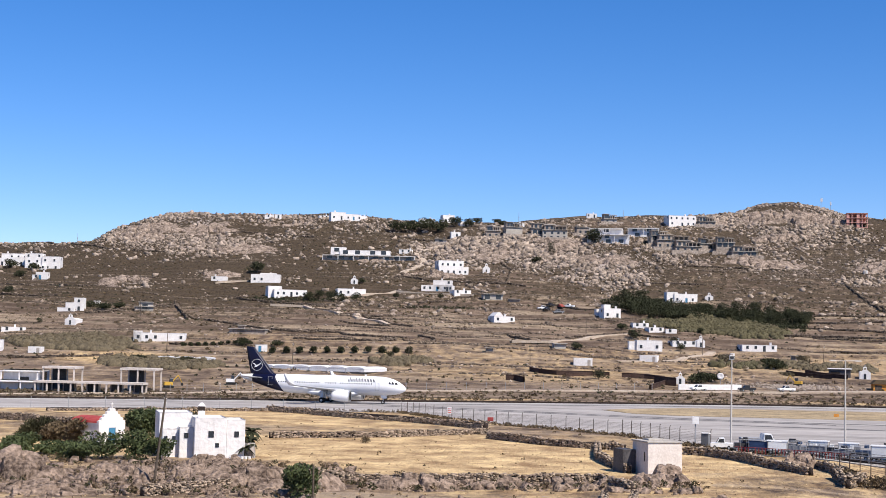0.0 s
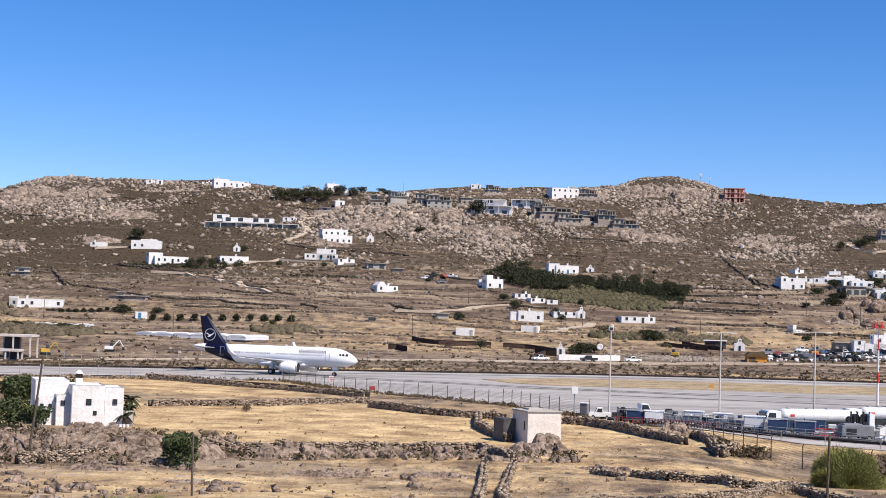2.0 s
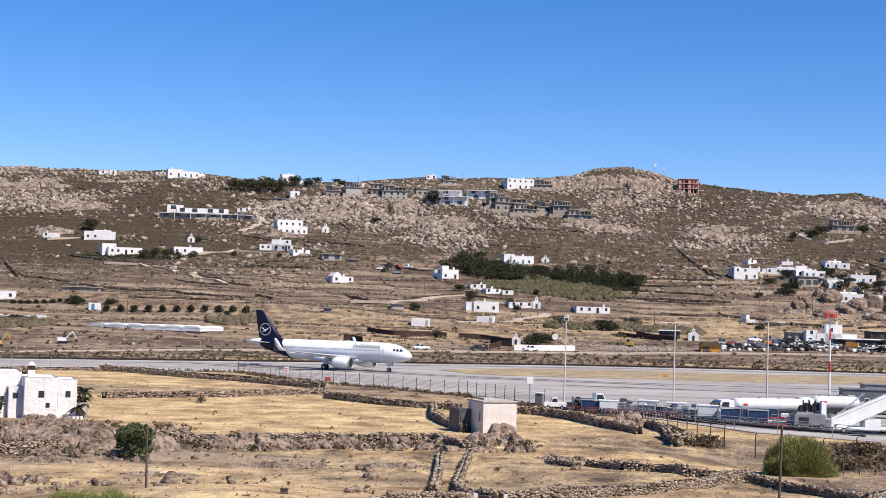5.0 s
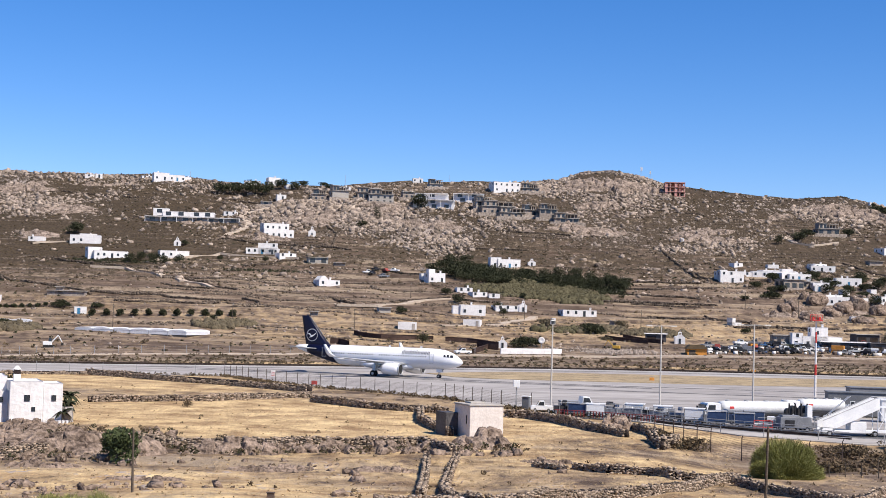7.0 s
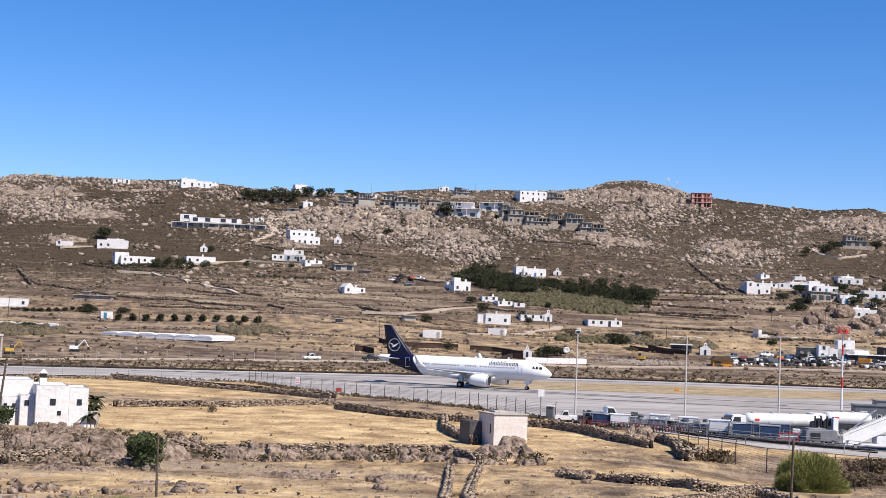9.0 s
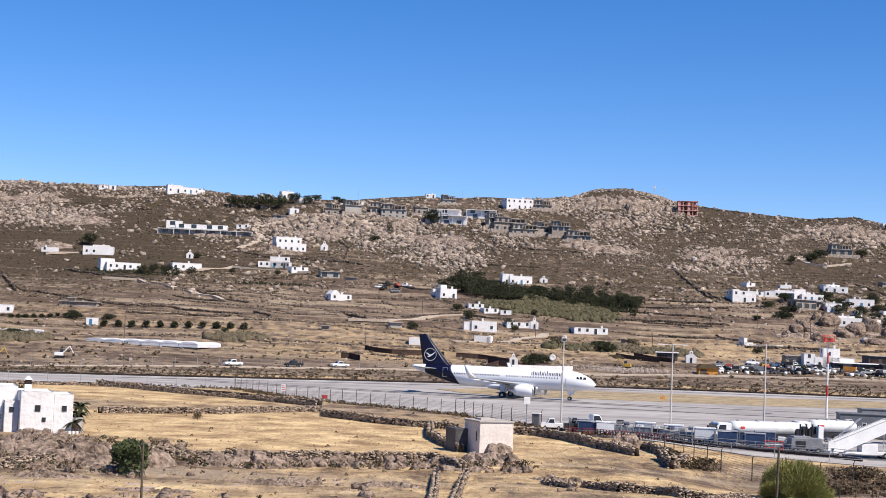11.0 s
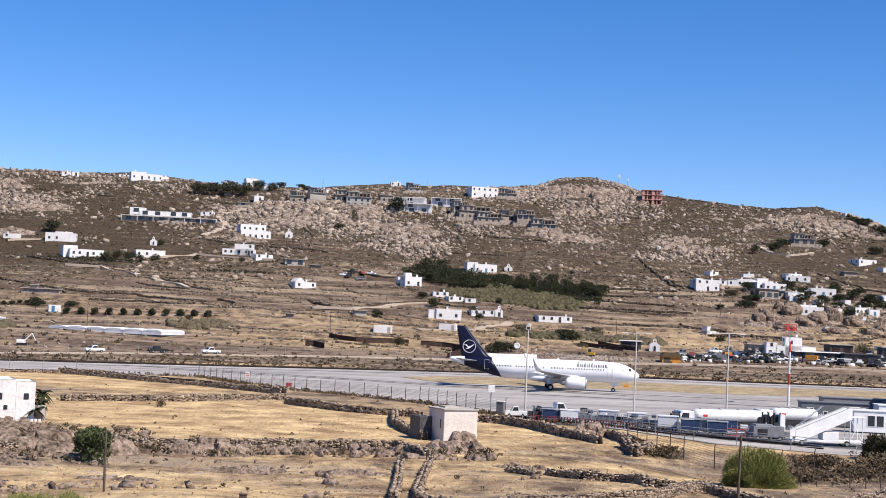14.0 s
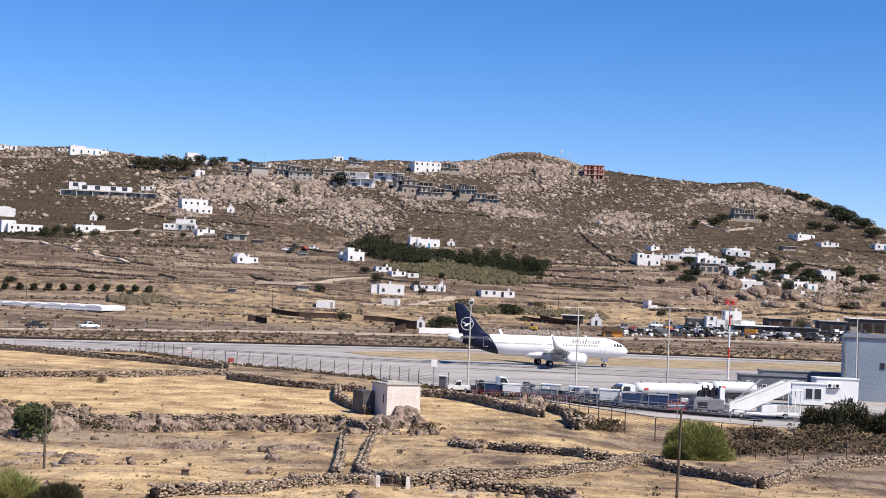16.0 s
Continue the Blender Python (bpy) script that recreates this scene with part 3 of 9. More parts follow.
def leaf_cloud(centres, radii, count, size, seed_shape=0.35):
    """Small leaf clumps, as crossed triangles, spread over lobes; returns points and triangles."""
    centres, radii = np.asarray(centres, float), np.asarray(radii, float)
    weight = (radii[:, 0] * radii[:, 1]) ** 1.0
    k = rng.choice(len(centres), count, p=weight / weight.sum())
    d = rng.normal(size=(count, 3))
    d /= np.linalg.norm(d, axis=1, keepdims=True)
    r = rng.uniform(seed_shape, 1.0, (count, 1)) ** 0.5
    c = centres[k] + d * r * radii[k]
    s = size * rng.uniform(0.6, 1.5, (count, 1, 1))
    tri = rng.normal(size=(count, 3, 3))
    tri -= tri.mean(1, keepdims=True)
    tri /= np.linalg.norm(tri, axis=2, keepdims=True) + 1e-6
    v = c[:, None, :] + tri * s * 0.62
    return v.reshape(-1, 3), np.arange(count * 3).reshape(-1, 3)


def cloud_part(name, centres, radii, count, size, material, parent):
    v, f = leaf_cloud(centres, radii, count, size)
    ob = arrays(name, v, f, material)
    ob.parent = parent
    return ob


def tree(x, y, tall, wide, label="dark green rounded tree on the dry slope", material=None, name="tree", leaves=260, leaf=0.0, z=None):
    e = tagged(thing(name, x, y, z_at(x, y) if z is None else z, rng.uniform(0, 360)), label, "tree")
    bm = bmesh.new()
    rod(bm, (0, 0, -0.4), (0.05 * wide, 0, tall * 0.5), 0.05 * tall * 0.6 + 0.05, 0.03 * tall * 0.5 + 0.02, 7)
    lobes, radii = [], []
    for i in range(7):
        a = i * 0.9 + rng.uniform(0, 0.5)
        rr = wide * 0.5 * rng.uniform(0.25, 0.62)
        p = (rr * math.cos(a), rr * math.sin(a), tall * (rng.uniform(0.28, 0.76) if name == "tree" else rng.uniform(0.18, 0.74)))
        rod(bm, (0.03 * wide, 0, tall * 0.3), p, 0.05, 0.02, 5)
        lobes.append(p)
        q = rng.uniform(0.2, 0.34)
        radii.append((wide * q, wide * q, tall * q * 0.85))
    lobes.append((0, 0, tall * 0.55))
    radii.append((wide * 0.36, wide * 0.36, tall * 0.36))
    part("trunk", bm, BARK, e)
    far = y > 300
    cloud_part("crown", lobes, radii, int(leaves * 2.4) if far else leaves, (leaf or max(0.25, wide * 0.09)) * (0.62 if far else 0.9), material or LEAF, e)
    return e


PHI = (1 + 5 ** 0.5) / 2
ICO = np.array([(-1, PHI, 0), (1, PHI, 0), (-1, -PHI, 0), (1, -PHI, 0), (0, -1, PHI), (0, 1, PHI), (0, -1, -PHI), (0, 1, -PHI), (PHI, 0, -1), (PHI, 0, 1), (-PHI, 0, -1), (-PHI, 0, 1)]) / 1.902
ICO_F = np.array([(0, 11, 5), (0, 5, 1), (0, 1, 7), (0, 7, 10), (0, 10, 11), (1, 5, 9), (5, 11, 4), (11, 10, 2), (10, 7, 6), (7, 1, 8), (3, 9, 4), (3, 4, 2), (3, 2, 6), (3, 6, 8), (3, 8, 9), (4, 9, 5), (2, 4, 11), (6, 2, 10), (8, 6, 7), (9, 8, 1)])
CUBE = np.array([(x, y, z) for x in (-1, 1) for y in (-1, 1) for z in (-1, 1)], float)
CUBE_F = np.array([(0, 1, 3, 2), (4, 6, 7, 5), (0, 4, 5, 1), (2, 3, 7, 6), (0, 2, 6, 4), (1, 5, 7, 3)])


def stones(name, at, size, material, shape=ICO, faces=ICO_F, jitter=0.35, yaw=None, tilt=0.0):
    """Many rough stones in one mesh: at (n, 3), size (n, 3); tilt: spread of their lean in radians."""
    at, size = np.asarray(at, float), np.asarray(size, float)
    n = len(at)
    v = shape[None] * (1 + rng.uniform(-jitter, jitter, (n, len(shape), 3)))
    v = v * size[:, None, :]
    if tilt:
        for i, j in ((0, 2), (1, 2)):
            q = rng.normal(0, tilt, n)[:, None]
            v[..., i], v[..., j] = v[..., i] * np.cos(q) - v[..., j] * np.sin(q), v[..., i] * np.sin(q) + v[..., j] * np.cos(q)
    a = rng.uniform(0, 6.283, n) if yaw is None else np.asarray(yaw) + rng.uniform(-0.25, 0.25, n)
    ca, sa = np.cos(a)[:, None], np.sin(a)[:, None]
    x, y = v[..., 0] * ca - v[..., 1] * sa, v[..., 0] * sa + v[..., 1] * ca
    v = np.stack([x, y, v[..., 2]], -1) + at[:, None, :]
    f = (faces[None] + (np.arange(n) * len(shape))[:, None, None]).reshape(-1, faces.shape[1])
    return arrays(name, v.reshape(-1, 3), f, material)


def dry_wall(points, high=1.2, thick=0.6, stone=0.28, ragged=0.3, label="dry-stone field wall of loose grey-brown stones", material=None, loose=0.0):
    """A wall of loose stones along a line over the ground."""
    stone *= 0.66 if points[0][1] < 300 else 0.82
    at, size, yaw, core, fill = [], [], [], [], []
    for (ax, ay), (bx, by) in zip(points[:-1], points[1:]):
        ln = math.hypot(bx - ax, by - ay)
        n = max(2, int(ln / (stone * 1.25)))
        a = math.atan2(by - ay, bx - ax)
        s = (np.arange(n) + rng.uniform(0, 1, n)) / n
        px, py = ax + s * (bx - ax), ay + s * (by - ay)
        top = high * (1 - ragged * bumps(px * 3, py * 3, 9, 2, 8) * 1.6)
        pz = height(px, py)
        rows = max(2, int(high / (stone * 0.72)))
        m = max(1, int(ln / 0.7))
        q = (np.arange(m) + 0.5) / m
        cx, cy = ax + q * (bx - ax), ay + q * (by - ay)
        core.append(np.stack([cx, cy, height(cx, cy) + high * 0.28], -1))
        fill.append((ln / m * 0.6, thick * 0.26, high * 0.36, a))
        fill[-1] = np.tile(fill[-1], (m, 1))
        for r in range(rows):
            z = (r + 0.4) * high / rows
            keep = z < top
            for side in (-1, 1):
                k = keep & (rng.random(n) > (0.04 if side < 0 else 0.45))
                m = k.sum()
                off = side * (thick * 0.5 - stone * 0.3) * (1 - 0.25 * z / high) + rng.normal(0, 0.05, m)
                sh = rng.uniform(-0.5, 0.5, m) * stone
                at.append(np.stack([px[k] - math.sin(a) * off + math.cos(a) * sh, py[k] + math.cos(a) * off + math.sin(a) * sh, pz[k] + z + rng.normal(0, 0.04, m)], -1))
                q = rng.uniform(0.4, 0.75, (m, 1)) * stone
                size.append(np.concatenate([q * rng.uniform(0.9, 1.7, (m, 1)), q, q * rng.uniform(0.4, 0.85, (m, 1))], 1))
                yaw.append(np.full(m, a))
    at, size, yaw = np.concatenate(at), np.concatenate(size), np.concatenate(yaw)
    single = np.where(at[:, 1] < loose)[0][-300:]
    rest = np.setdiff1d(np.arange(len(at)), single)
    ob = stones("field_wall", at[rest], size[rest], material or STONEWALL, CUBE, CUBE_F, 0.42, yaw[rest])
    shapes = [stones("stone", [(0, 0, 0)], [(1, 1, 1)], STONEWALL, CUBE, CUBE_F, 0.42, [0.0]) for i in range(14 if len(single) else 0)]
    for i, k in enumerate(single):
        s = shapes[i] if i < len(shapes) else new("stone", shapes[i % len(shapes)].data)
        s.parent = ob
        s.matrix_basis = pose(*at[k].tolist(), 0, 0, math.degrees(yaw[k]) + rng.uniform(-14, 14))
        s.scale = size[k].tolist()
    # Dark inner core stands in for the shade in the gaps between stones.
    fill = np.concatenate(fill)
    inner = stones("gap_shade_core", np.concatenate(core), fill[:, :3], DARKWALL, CUBE, CUBE_F, 0.12, fill[:, 3])
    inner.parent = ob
    return tagged(ob, label, "stone wall", kind="stuff")


# ---- the houses of the valley and the hill ----
white_house(-282.7, 681.0, -5, [(-8.7, -0.1, 2.9, 9.3, 8.3), (-0.1, 8.7, 2.2, 8.8, 6.9), (-4.4, 2.5, 0.0, 5.2, 2.1)])
white_house(-297.5, 688.0, -3, [(-9.0, 4.0, 2.0, 9.0, 6.4), (-4.0, 7.0, 0.0, 6.0, 4.4), (-11.0, -6.0, 0.5, 5.0, 4.0)])
white_house(-271.5, 653.0, -7, [(-2.0, 3.6, 0.0, 4.2, 3.6), (-3.6, 0.0, 0.0, 3.2, 2.3)])
chapel(-306.0, 694.0, -2, [(-2.0, 2.0, 0.0, 3.2, 3.0)])
white_house(-223.4, 570.0, -6, [(1.3, 5.4, 0.8, 4.0, 5.8), (-2.2, 4.7, 0.6, 5.8, 3.8), (-5.4, 1.8, 0.0, 5.4, 1.6)])
white_house(-218.8, 587.0, -8, [(-1.4, 1.4, 0.0, 3.2, 1.6)])
chapel(-207.0, 529.0, -2, [(-2.2, 2.2, 0.0, 3.3, 3.9)])
stone_house(-193.7, 575.0, 8, [(-2.0, 3.6, 0.0, 4.2, 3.6), (-3.8, 3.8, 0.0, 5.8, 1.8)])
white_house(-221.8, 511.0, 5, [(-4.3, 4.3, 0.0, 6.5, 1.6)])
plain_box(-188.3, 451.0, 5, [(-2.2, 2.2, 0.0, 3.3, 2.1)])
white_house(-201.2, 452.0, -5, [(-1.4, 1.4, 0.0, 3.2, 3.9)])
white_house(-161.8, 498.0, 1, [(-9.1, 9.1, 0.0, 9.0, 3.1), (-9.1, -6.2, 0.0, 3.2, 3.7)])
stone_house(-135.8, 521.0, -4, [(-6.6, 6.6, 0.0, 9.0, 1.8), (-3.6, -1.1, 0.0, 3.2, 3.1)])
white_house(-120.5, 482.0, -6, [(-2.0, 2.0, 0.0, 3.2, 2.6)])
white_house(-186.1, 658.0, -7, [(-3.5, 3.5, 0.0, 5.2, 2.3)])
white_house(-163.4, 657.0, -5, [(-6.8, 6.8, 0.0, 9.0, 3.9), (-2.7, 4.8, 2.6, 8.2, 4.6)])
white_house(-145.1, 626.0, 8, [(-6.4, 8.6, 0.0, 9.0, 3.2), (-8.6, -2.5, 2.2, 6.8, 4.7)])
white_house(-118.2, 635.0, 6, [(-6.4, 6.4, 0.0, 9.0, 3.2)])
chapel(-123.1, 667.0, 6, [(-1.6, 1.6, 0.0, 3.2, 3.7)])
villa(-126.6, 725.0, 5, [(-14.9, 10.7, 0.8, 9.8, 5.1), (-19.8, -12.1, 1.3, 7.0, 6.5), (-23.5, 23.5, 0.0, 9.0, 2.6)])
white_house(-110.3, 743.0, -6, [(-3.5, 3.5, 0.0, 5.2, 2.3)])
white_house(-204.8, 828.0, -3, [(-2.6, 2.6, 0.0, 3.9, 2.3)])
white_house(-199.6, 829.0, 2, [(-2.0, 2.0, 0.0, 3.2, 2.6)])
white_house(-157.7, 823.0, 4, [(-8.9, -0.2, 0.0, 6.5, 4.5), (-0.2, 8.9, 0.0, 6.8, 3.6)])
white_house(-172.3, 832.0, 6, [(-3.1, 3.1, 0.0, 4.6, 2.0)])
white_house(-149.6, 829.0, 7, [(-3.3, 3.3, 0.0, 4.9, 2.6)])
white_house(-111.1, 830.0, -7, [(-4.7, 4.7, 0.0, 7.1, 2.9)])
white_house(-98.6, 832.0, 2, [(-3.6, 3.6, 0.0, 5.4, 4.6)])
white_house(-88.3, 824.0, 3, [(-2.7, 2.7, 0.0, 4.1, 2.9)])
white_house(-88.7, 783.0, 0, [(-2.6, 2.6, 0.0, 3.9, 3.1)])
stone_house(-94.8, 766.0, -6, [(-3.0, 3.0, 0.0, 4.5, 2.4)])
white_house(-79.2, 694.0, 0, [(-7.3, 5.2, 1.7, 10.7, 7.1), (-7.3, 7.3, 0.0, 9.0, 4.1)])
white_house(-81.5, 650.0, -7, [(-2.0, 6.6, 0.0, 6.5, 5.1), (-7.4, 7.4, 0.0, 9.0, 2.8)])
white_house(-68.9, 641.0, 8, [(-4.0, 4.0, 0.0, 6.0, 2.3)])
chapel(-63.9, 700.0, 7, [(-1.8, 1.8, 0.0, 3.2, 4.4)])
stone_house(-54.5, 632.0, 1, [(-4.3, 4.3, 0.0, 6.5, 2.5)])
stone_house(-44.8, 631.0, -4, [(-2.2, 2.2, 0.0, 3.3, 1.2)])
chapelhouse(-45.4, 582.0, 7, [(-4.5, 4.5, 0.0, 6.7, 2.7)])
white_house(-7.2, 601.0, 1, [(-1.6, 1.6, 0.0, 3.2, 2.8)])
white_house(-2.1, 596.0, 7, [(-3.7, 3.7, 0.0, 5.6, 4.2), (-2.3, 0.5, 3.4, 6.6, 5.8)])
white_house(28.4, 647.0, 6, [(-3.7, 7.0, 0.0, 8.0, 4.1), (-7.0, -1.9, 0.7, 4.5, 4.8)])
chapel(40.4, 652.0, 0, [(-1.8, 1.8, 0.0, 3.2, 3.1)])
white_house(9.2, 576.0, -2, [(-3.2, 3.2, 0.0, 4.7, 2.3)])
white_house(15.1, 567.0, 2, [(-3.1, 3.1, 0.0, 4.7, 2.0)])
white_house(20.8, 567.0, -1, [(-2.2, 2.2, 0.0, 3.3, 1.8)])
white_house(10.1, 522.0, -6, [(-3.2, 6.0, 0.0, 6.9, 3.9), (-6.0, -2.6, 0.7, 3.9, 3.5)])
white_house(24.9, 539.0, -4, [(-4.8, 4.8, 0.0, 7.1, 2.3)])
chapel(30.6, 540.0, 6, [(-1.5, 1.5, 0.0, 3.2, 4.2)])
white_house(51.6, 537.0, -8, [(-6.4, 6.4, 0.0, 9.0, 2.5)])
plain_box(10.6, 497.0, -8, [(-3.0, 3.0, 0.0, 4.5, 2.3)])
plain_box(-11.1, 478.0, 2, [(-3.1, 3.1, 0.0, 4.6, 2.6)])
stone_house(-44.0, 501.0, -4, [(-1.3, 1.3, 0.0, 3.2, 1.4)])
stone_house(-20.2, 516.0, 1, [(-2.2, 2.2, 0.0, 3.3, 1.8)])
chapel(18.7, 434.0, -1, [(-1.4, 1.4, 0.0, 3.2, 2.6)])
stone_house(-68.9, 791.0, -3, [(-3.9, 3.9, 0.0, 5.8, 4.0)])
stone_house(-57.2, 791.0, 9, [(-4.7, 4.7, 0.0, 7.0, 4.7)])
white_house(-56.5, 816.0, -5, [(-3.2, 3.2, 0.0, 4.8, 2.2)])
stone_house(-41.0, 793.0, -2, [(-7.0, 7.0, 0.0, 9.0, 4.0)])
stone_house(-34.6, 787.0, -5, [(-6.8, 6.8, 0.0, 9.0, 4.9)])
stone_house(-19.9, 799.0, 2, [(-3.4, 3.4, 0.0, 5.2, 4.1)])
villa(-5.7, 777.0, -4, [(-10.1, 7.3, 3.3, 12.3, 8.5), (-11.0, 11.0, 0.0, 9.0, 4.9)])
villa(13.4, 795.0, -3, [(-8.3, 8.3, 0.0, 9.0, 5.0)])
stone_house(21.7, 777.0, 4, [(-4.6, 4.6, 0.0, 6.9, 4.9)])
stone_house(29.0, 769.0, -3, [(-8.9, 8.9, 0.0, 9.0, 4.5)])
stone_house(36.4, 764.0, 1, [(-7.0, 7.0, 0.0, 9.0, 3.0)])
stone_house(46.5, 767.0, 7, [(-3.8, 3.8, 0.0, 5.6, 3.6)])
stone_house(55.4, 762.0, -7, [(-4.8, 4.8, 0.0, 7.2, 5.4)])
stone_house(64.3, 752.0, -8, [(-6.6, 6.6, 0.0, 9.0, 2.9)])
white_house(-17.1, 908.0, -5, [(-3.2, 3.2, 0.0, 4.8, 2.8)])
stone_house(-4.9, 831.0, 5, [(-3.9, 3.9, 0.0, 5.9, 2.6)])
white_house(35.8, 824.0, 2, [(-8.1, 8.1, 0.0, 9.0, 6.1)])
stone_house(49.4, 825.0, -5, [(-4.9, 4.9, 0.0, 7.3, 2.6)])
brick_frame(132.4, 826.0, -3, [(-5.5, 5.5, 0.0, 8.3, 8.1)])
white_house(126.4, 628.0, -6, [(-5.4, 5.4, 0.0, 8.1, 5.2), (-5.4, -2.0, 0.7, 3.9, 5.7)])
white_house(137.5, 640.0, -1, [(-4.4, 4.4, 0.0, 6.6, 2.0)])
white_house(147.4, 641.0, -8, [(-5.0, 5.0, 0.0, 7.5, 2.8)])
white_house(154.3, 635.0, 4, [(-5.6, 5.6, 0.0, 8.4, 3.2)])
stone_house(148.5, 608.0, 7, [(-4.8, 4.8, 0.0, 7.2, 4.3)])
stone_house(158.9, 618.0, 8, [(-6.1, 6.1, 0.0, 9.0, 2.7)])
white_house(173.1, 660.0, 4, [(-3.6, 3.6, 0.0, 5.4, 2.8)])
white_house(135.9, 661.0, 8, [(-2.6, 2.6, 0.0, 3.9, 1.8)])
white_house(151.6, 660.0, -9, [(-2.6, 2.6, 0.0, 3.9, 1.8)])
white_house(175.1, 628.0, -4, [(-2.7, 2.7, 0.0, 4.1, 3.4)])
white_house(179.1, 626.0, 8, [(-2.2, 2.2, 0.0, 3.3, 1.7)])
white_house(169.0, 602.0, 5, [(-1.7, 1.7, 0.0, 3.2, 2.6)])
white_house(159.0, 584.0, -2, [(-3.8, 3.8, 0.0, 5.7, 3.0)])
white_house(166.1, 583.0, 8, [(-3.0, 3.0, 0.0, 4.5, 1.8)])
white_house(171.6, 584.0, 2, [(-1.6, 1.6, 0.0, 3.2, 2.3)])
white_house(180.8, 584.0, 6, [(-3.2, 3.2, 0.0, 4.8, 3.2)])
white_house(185.7, 583.0, -4, [(-2.3, 2.3, 0.0, 3.4, 3.0)])
white_house(200.1, 607.0, -6, [(-3.3, 3.3, 0.0, 5.0, 4.3), (-3.3, 0.5, 1.7, 4.9, 4.8)])
white_house(181.9, 607.0, -1, [(-1.4, 1.4, 0.0, 3.2, 2.1)])
white_house(159.8, 608.0, -7, [(-2.6, 2.6, 0.0, 3.9, 2.4)])
white_house(176.9, 572.0, -2, [(-2.2, 2.2, 0.0, 3.4, 1.6)])
white_house(107.5, 524.0, 8, [(-2.1, -0.6, 0.0, 3.2, 2.9), (-2.1, 2.1, 0.0, 3.2, 1.2)])
plain_box(155.8, 542.0, -3, [(-1.7, 1.7, 0.0, 3.2, 2.1)])
white_house(121.9, 467.0, -9, [(-2.0, 3.5, 0.0, 4.1, 6.8), (-5.1, 8.2, 0.0, 9.0, 3.8), (-8.2, -4.6, 0.0, 3.2, 4.8)])
stone_house(111.1, 470.0, -8, [(-2.7, 2.7, 0.0, 4.0, 3.5)])
dark_shed(130.5, 462.0, -6, [(-8.3, 8.3, 0.0, 9.0, 2.5)])
dark_shed(143.4, 484.0, 5, [(-4.0, 4.0, 0.0, 6.0, 2.7)])
dark_shed(142.3, 457.0, -2, [(-5.8, 5.8, 0.0, 8.7, 2.9)])
dark_shed(157.3, 471.0, -4, [(-4.3, 4.3, 0.0, 6.5, 4.1)])
dark_shed(171.3, 477.0, -7, [(-6.1, 6.1, 0.0, 9.0, 4.5)])
white_house(165.5, 492.0, 9, [(-4.8, 4.8, 0.0, 7.2, 2.1)])
orange_hut(77.6, 436.0, -1, [(-2.9, 2.9, 0.0, 4.4, 3.1)])
chapel(77.6, 468.0, -5, [(-1.7, 1.7, 0.0, 3.2, 3.9)])
dark_shed(70.4, 472.0, -8, [(-3.4, 3.4, 0.0, 5.1, 2.6)])
stone_house(199.8, 746.0, -8, [(-5.6, 5.6, 0.0, 8.3, 3.5)])
white_house(201.8, 753.0, -6, [(-3.7, 3.7, 0.0, 5.5, 3.0)])
white_house(220.5, 705.0, 3, [(-5.3, 5.3, 0.0, 7.9, 2.8)])
white_house(227.4, 689.0, -6, [(-4.6, 4.6, 0.0, 6.9, 2.2)])
white_house(252.8, 688.0, -8, [(-3.5, 3.5, 0.0, 5.3, 3.0)])
plain_box(120.0, 722.0, 0, [(-0.8, 0.8, 0.0, 3.2, 2.0)])
stone_house(204.2, 678.0, -5, [(-3.3, 3.3, 0.0, 5.0, 2.1)])
stone_house(62.8, 515.0, 9, [(-1.2, 1.2, 0.0, 3.2, 1.6)])
white_house(245.0, 826.0, -7, [(-0.6, 0.6, 0.0, 3.2, 2.6)])
plain_box(40.4, 517.0, 1, [(-0.7, 0.7, 0.0, 3.2, 1.6)])


# ---- dry-stone walls of the near fields ----
dry_wall([(-38.7, 116.0), (-36.2, 118.5), (-33.6, 123.5), (-31.3, 128.5), (-27.7, 133.5)], 1.14, 0.7, 0.22)
dry_wall([(-96.2, 218.0), (-86.0, 213.5), (-79.5, 210.5)], 1.40, 0.7, 0.30)
dry_wall([(-64.9, 267.0), (-55.1, 259.5), (-46.7, 251.5), (-36.0, 244.5), (-27.6, 236.5), (-20.5, 229.5)], 1.45, 1.7, 0.28, 0.5)
dry_wall([(-100, 246), (-88, 252.5), (-77, 260), (-64.9, 266.5)], 0.9, 1.5, 0.28, 0.6)
dry_wall([(-46.8, 193.5), (-40.3, 197.5), (-32.1, 203.0), (-24.6, 212.0), (-19.2, 217.0)], 1.20, 0.7, 0.30)
dry_wall([(-18.1, 206.5), (-9.9, 197.0), (-4.4, 193.0), (1.2, 190.0)], 1.30, 0.7, 0.30)
dry_wall([(-27.8, 134.5), (-23.4, 136.0), (-18.3, 137.0), (-13.3, 139.0), (-8.0, 141.5), (-1.5, 144.0), (1.5, 134.5)], 1.27, 0.7, 0.25)
dry_wall([(-0.9, 130.0), (-0.9, 114.0), (-1.0, 93.0)], 0.8, 0.5, 0.20)
dry_wall([(1.8, 131.0), (1.1, 118.0), (0.5, 101.5), (0.9, 88.5), (2.5, 81.0)], 0.8, 0.5, 0.19)
dry_wall([(-8.1, 60.0), (-5.9, 63.5), (-3.9, 72.0), (-0.7, 79.0), (1.4, 81.5)], 0.66, 0.7, 0.16)
dry_wall([(2.9, 78.5), (5.7, 82.5), (10.1, 92.5), (14.2, 96.0), (19.0, 106.0), (23.8, 115.0)], 0.87, 0.7, 0.17, loose=92.0)
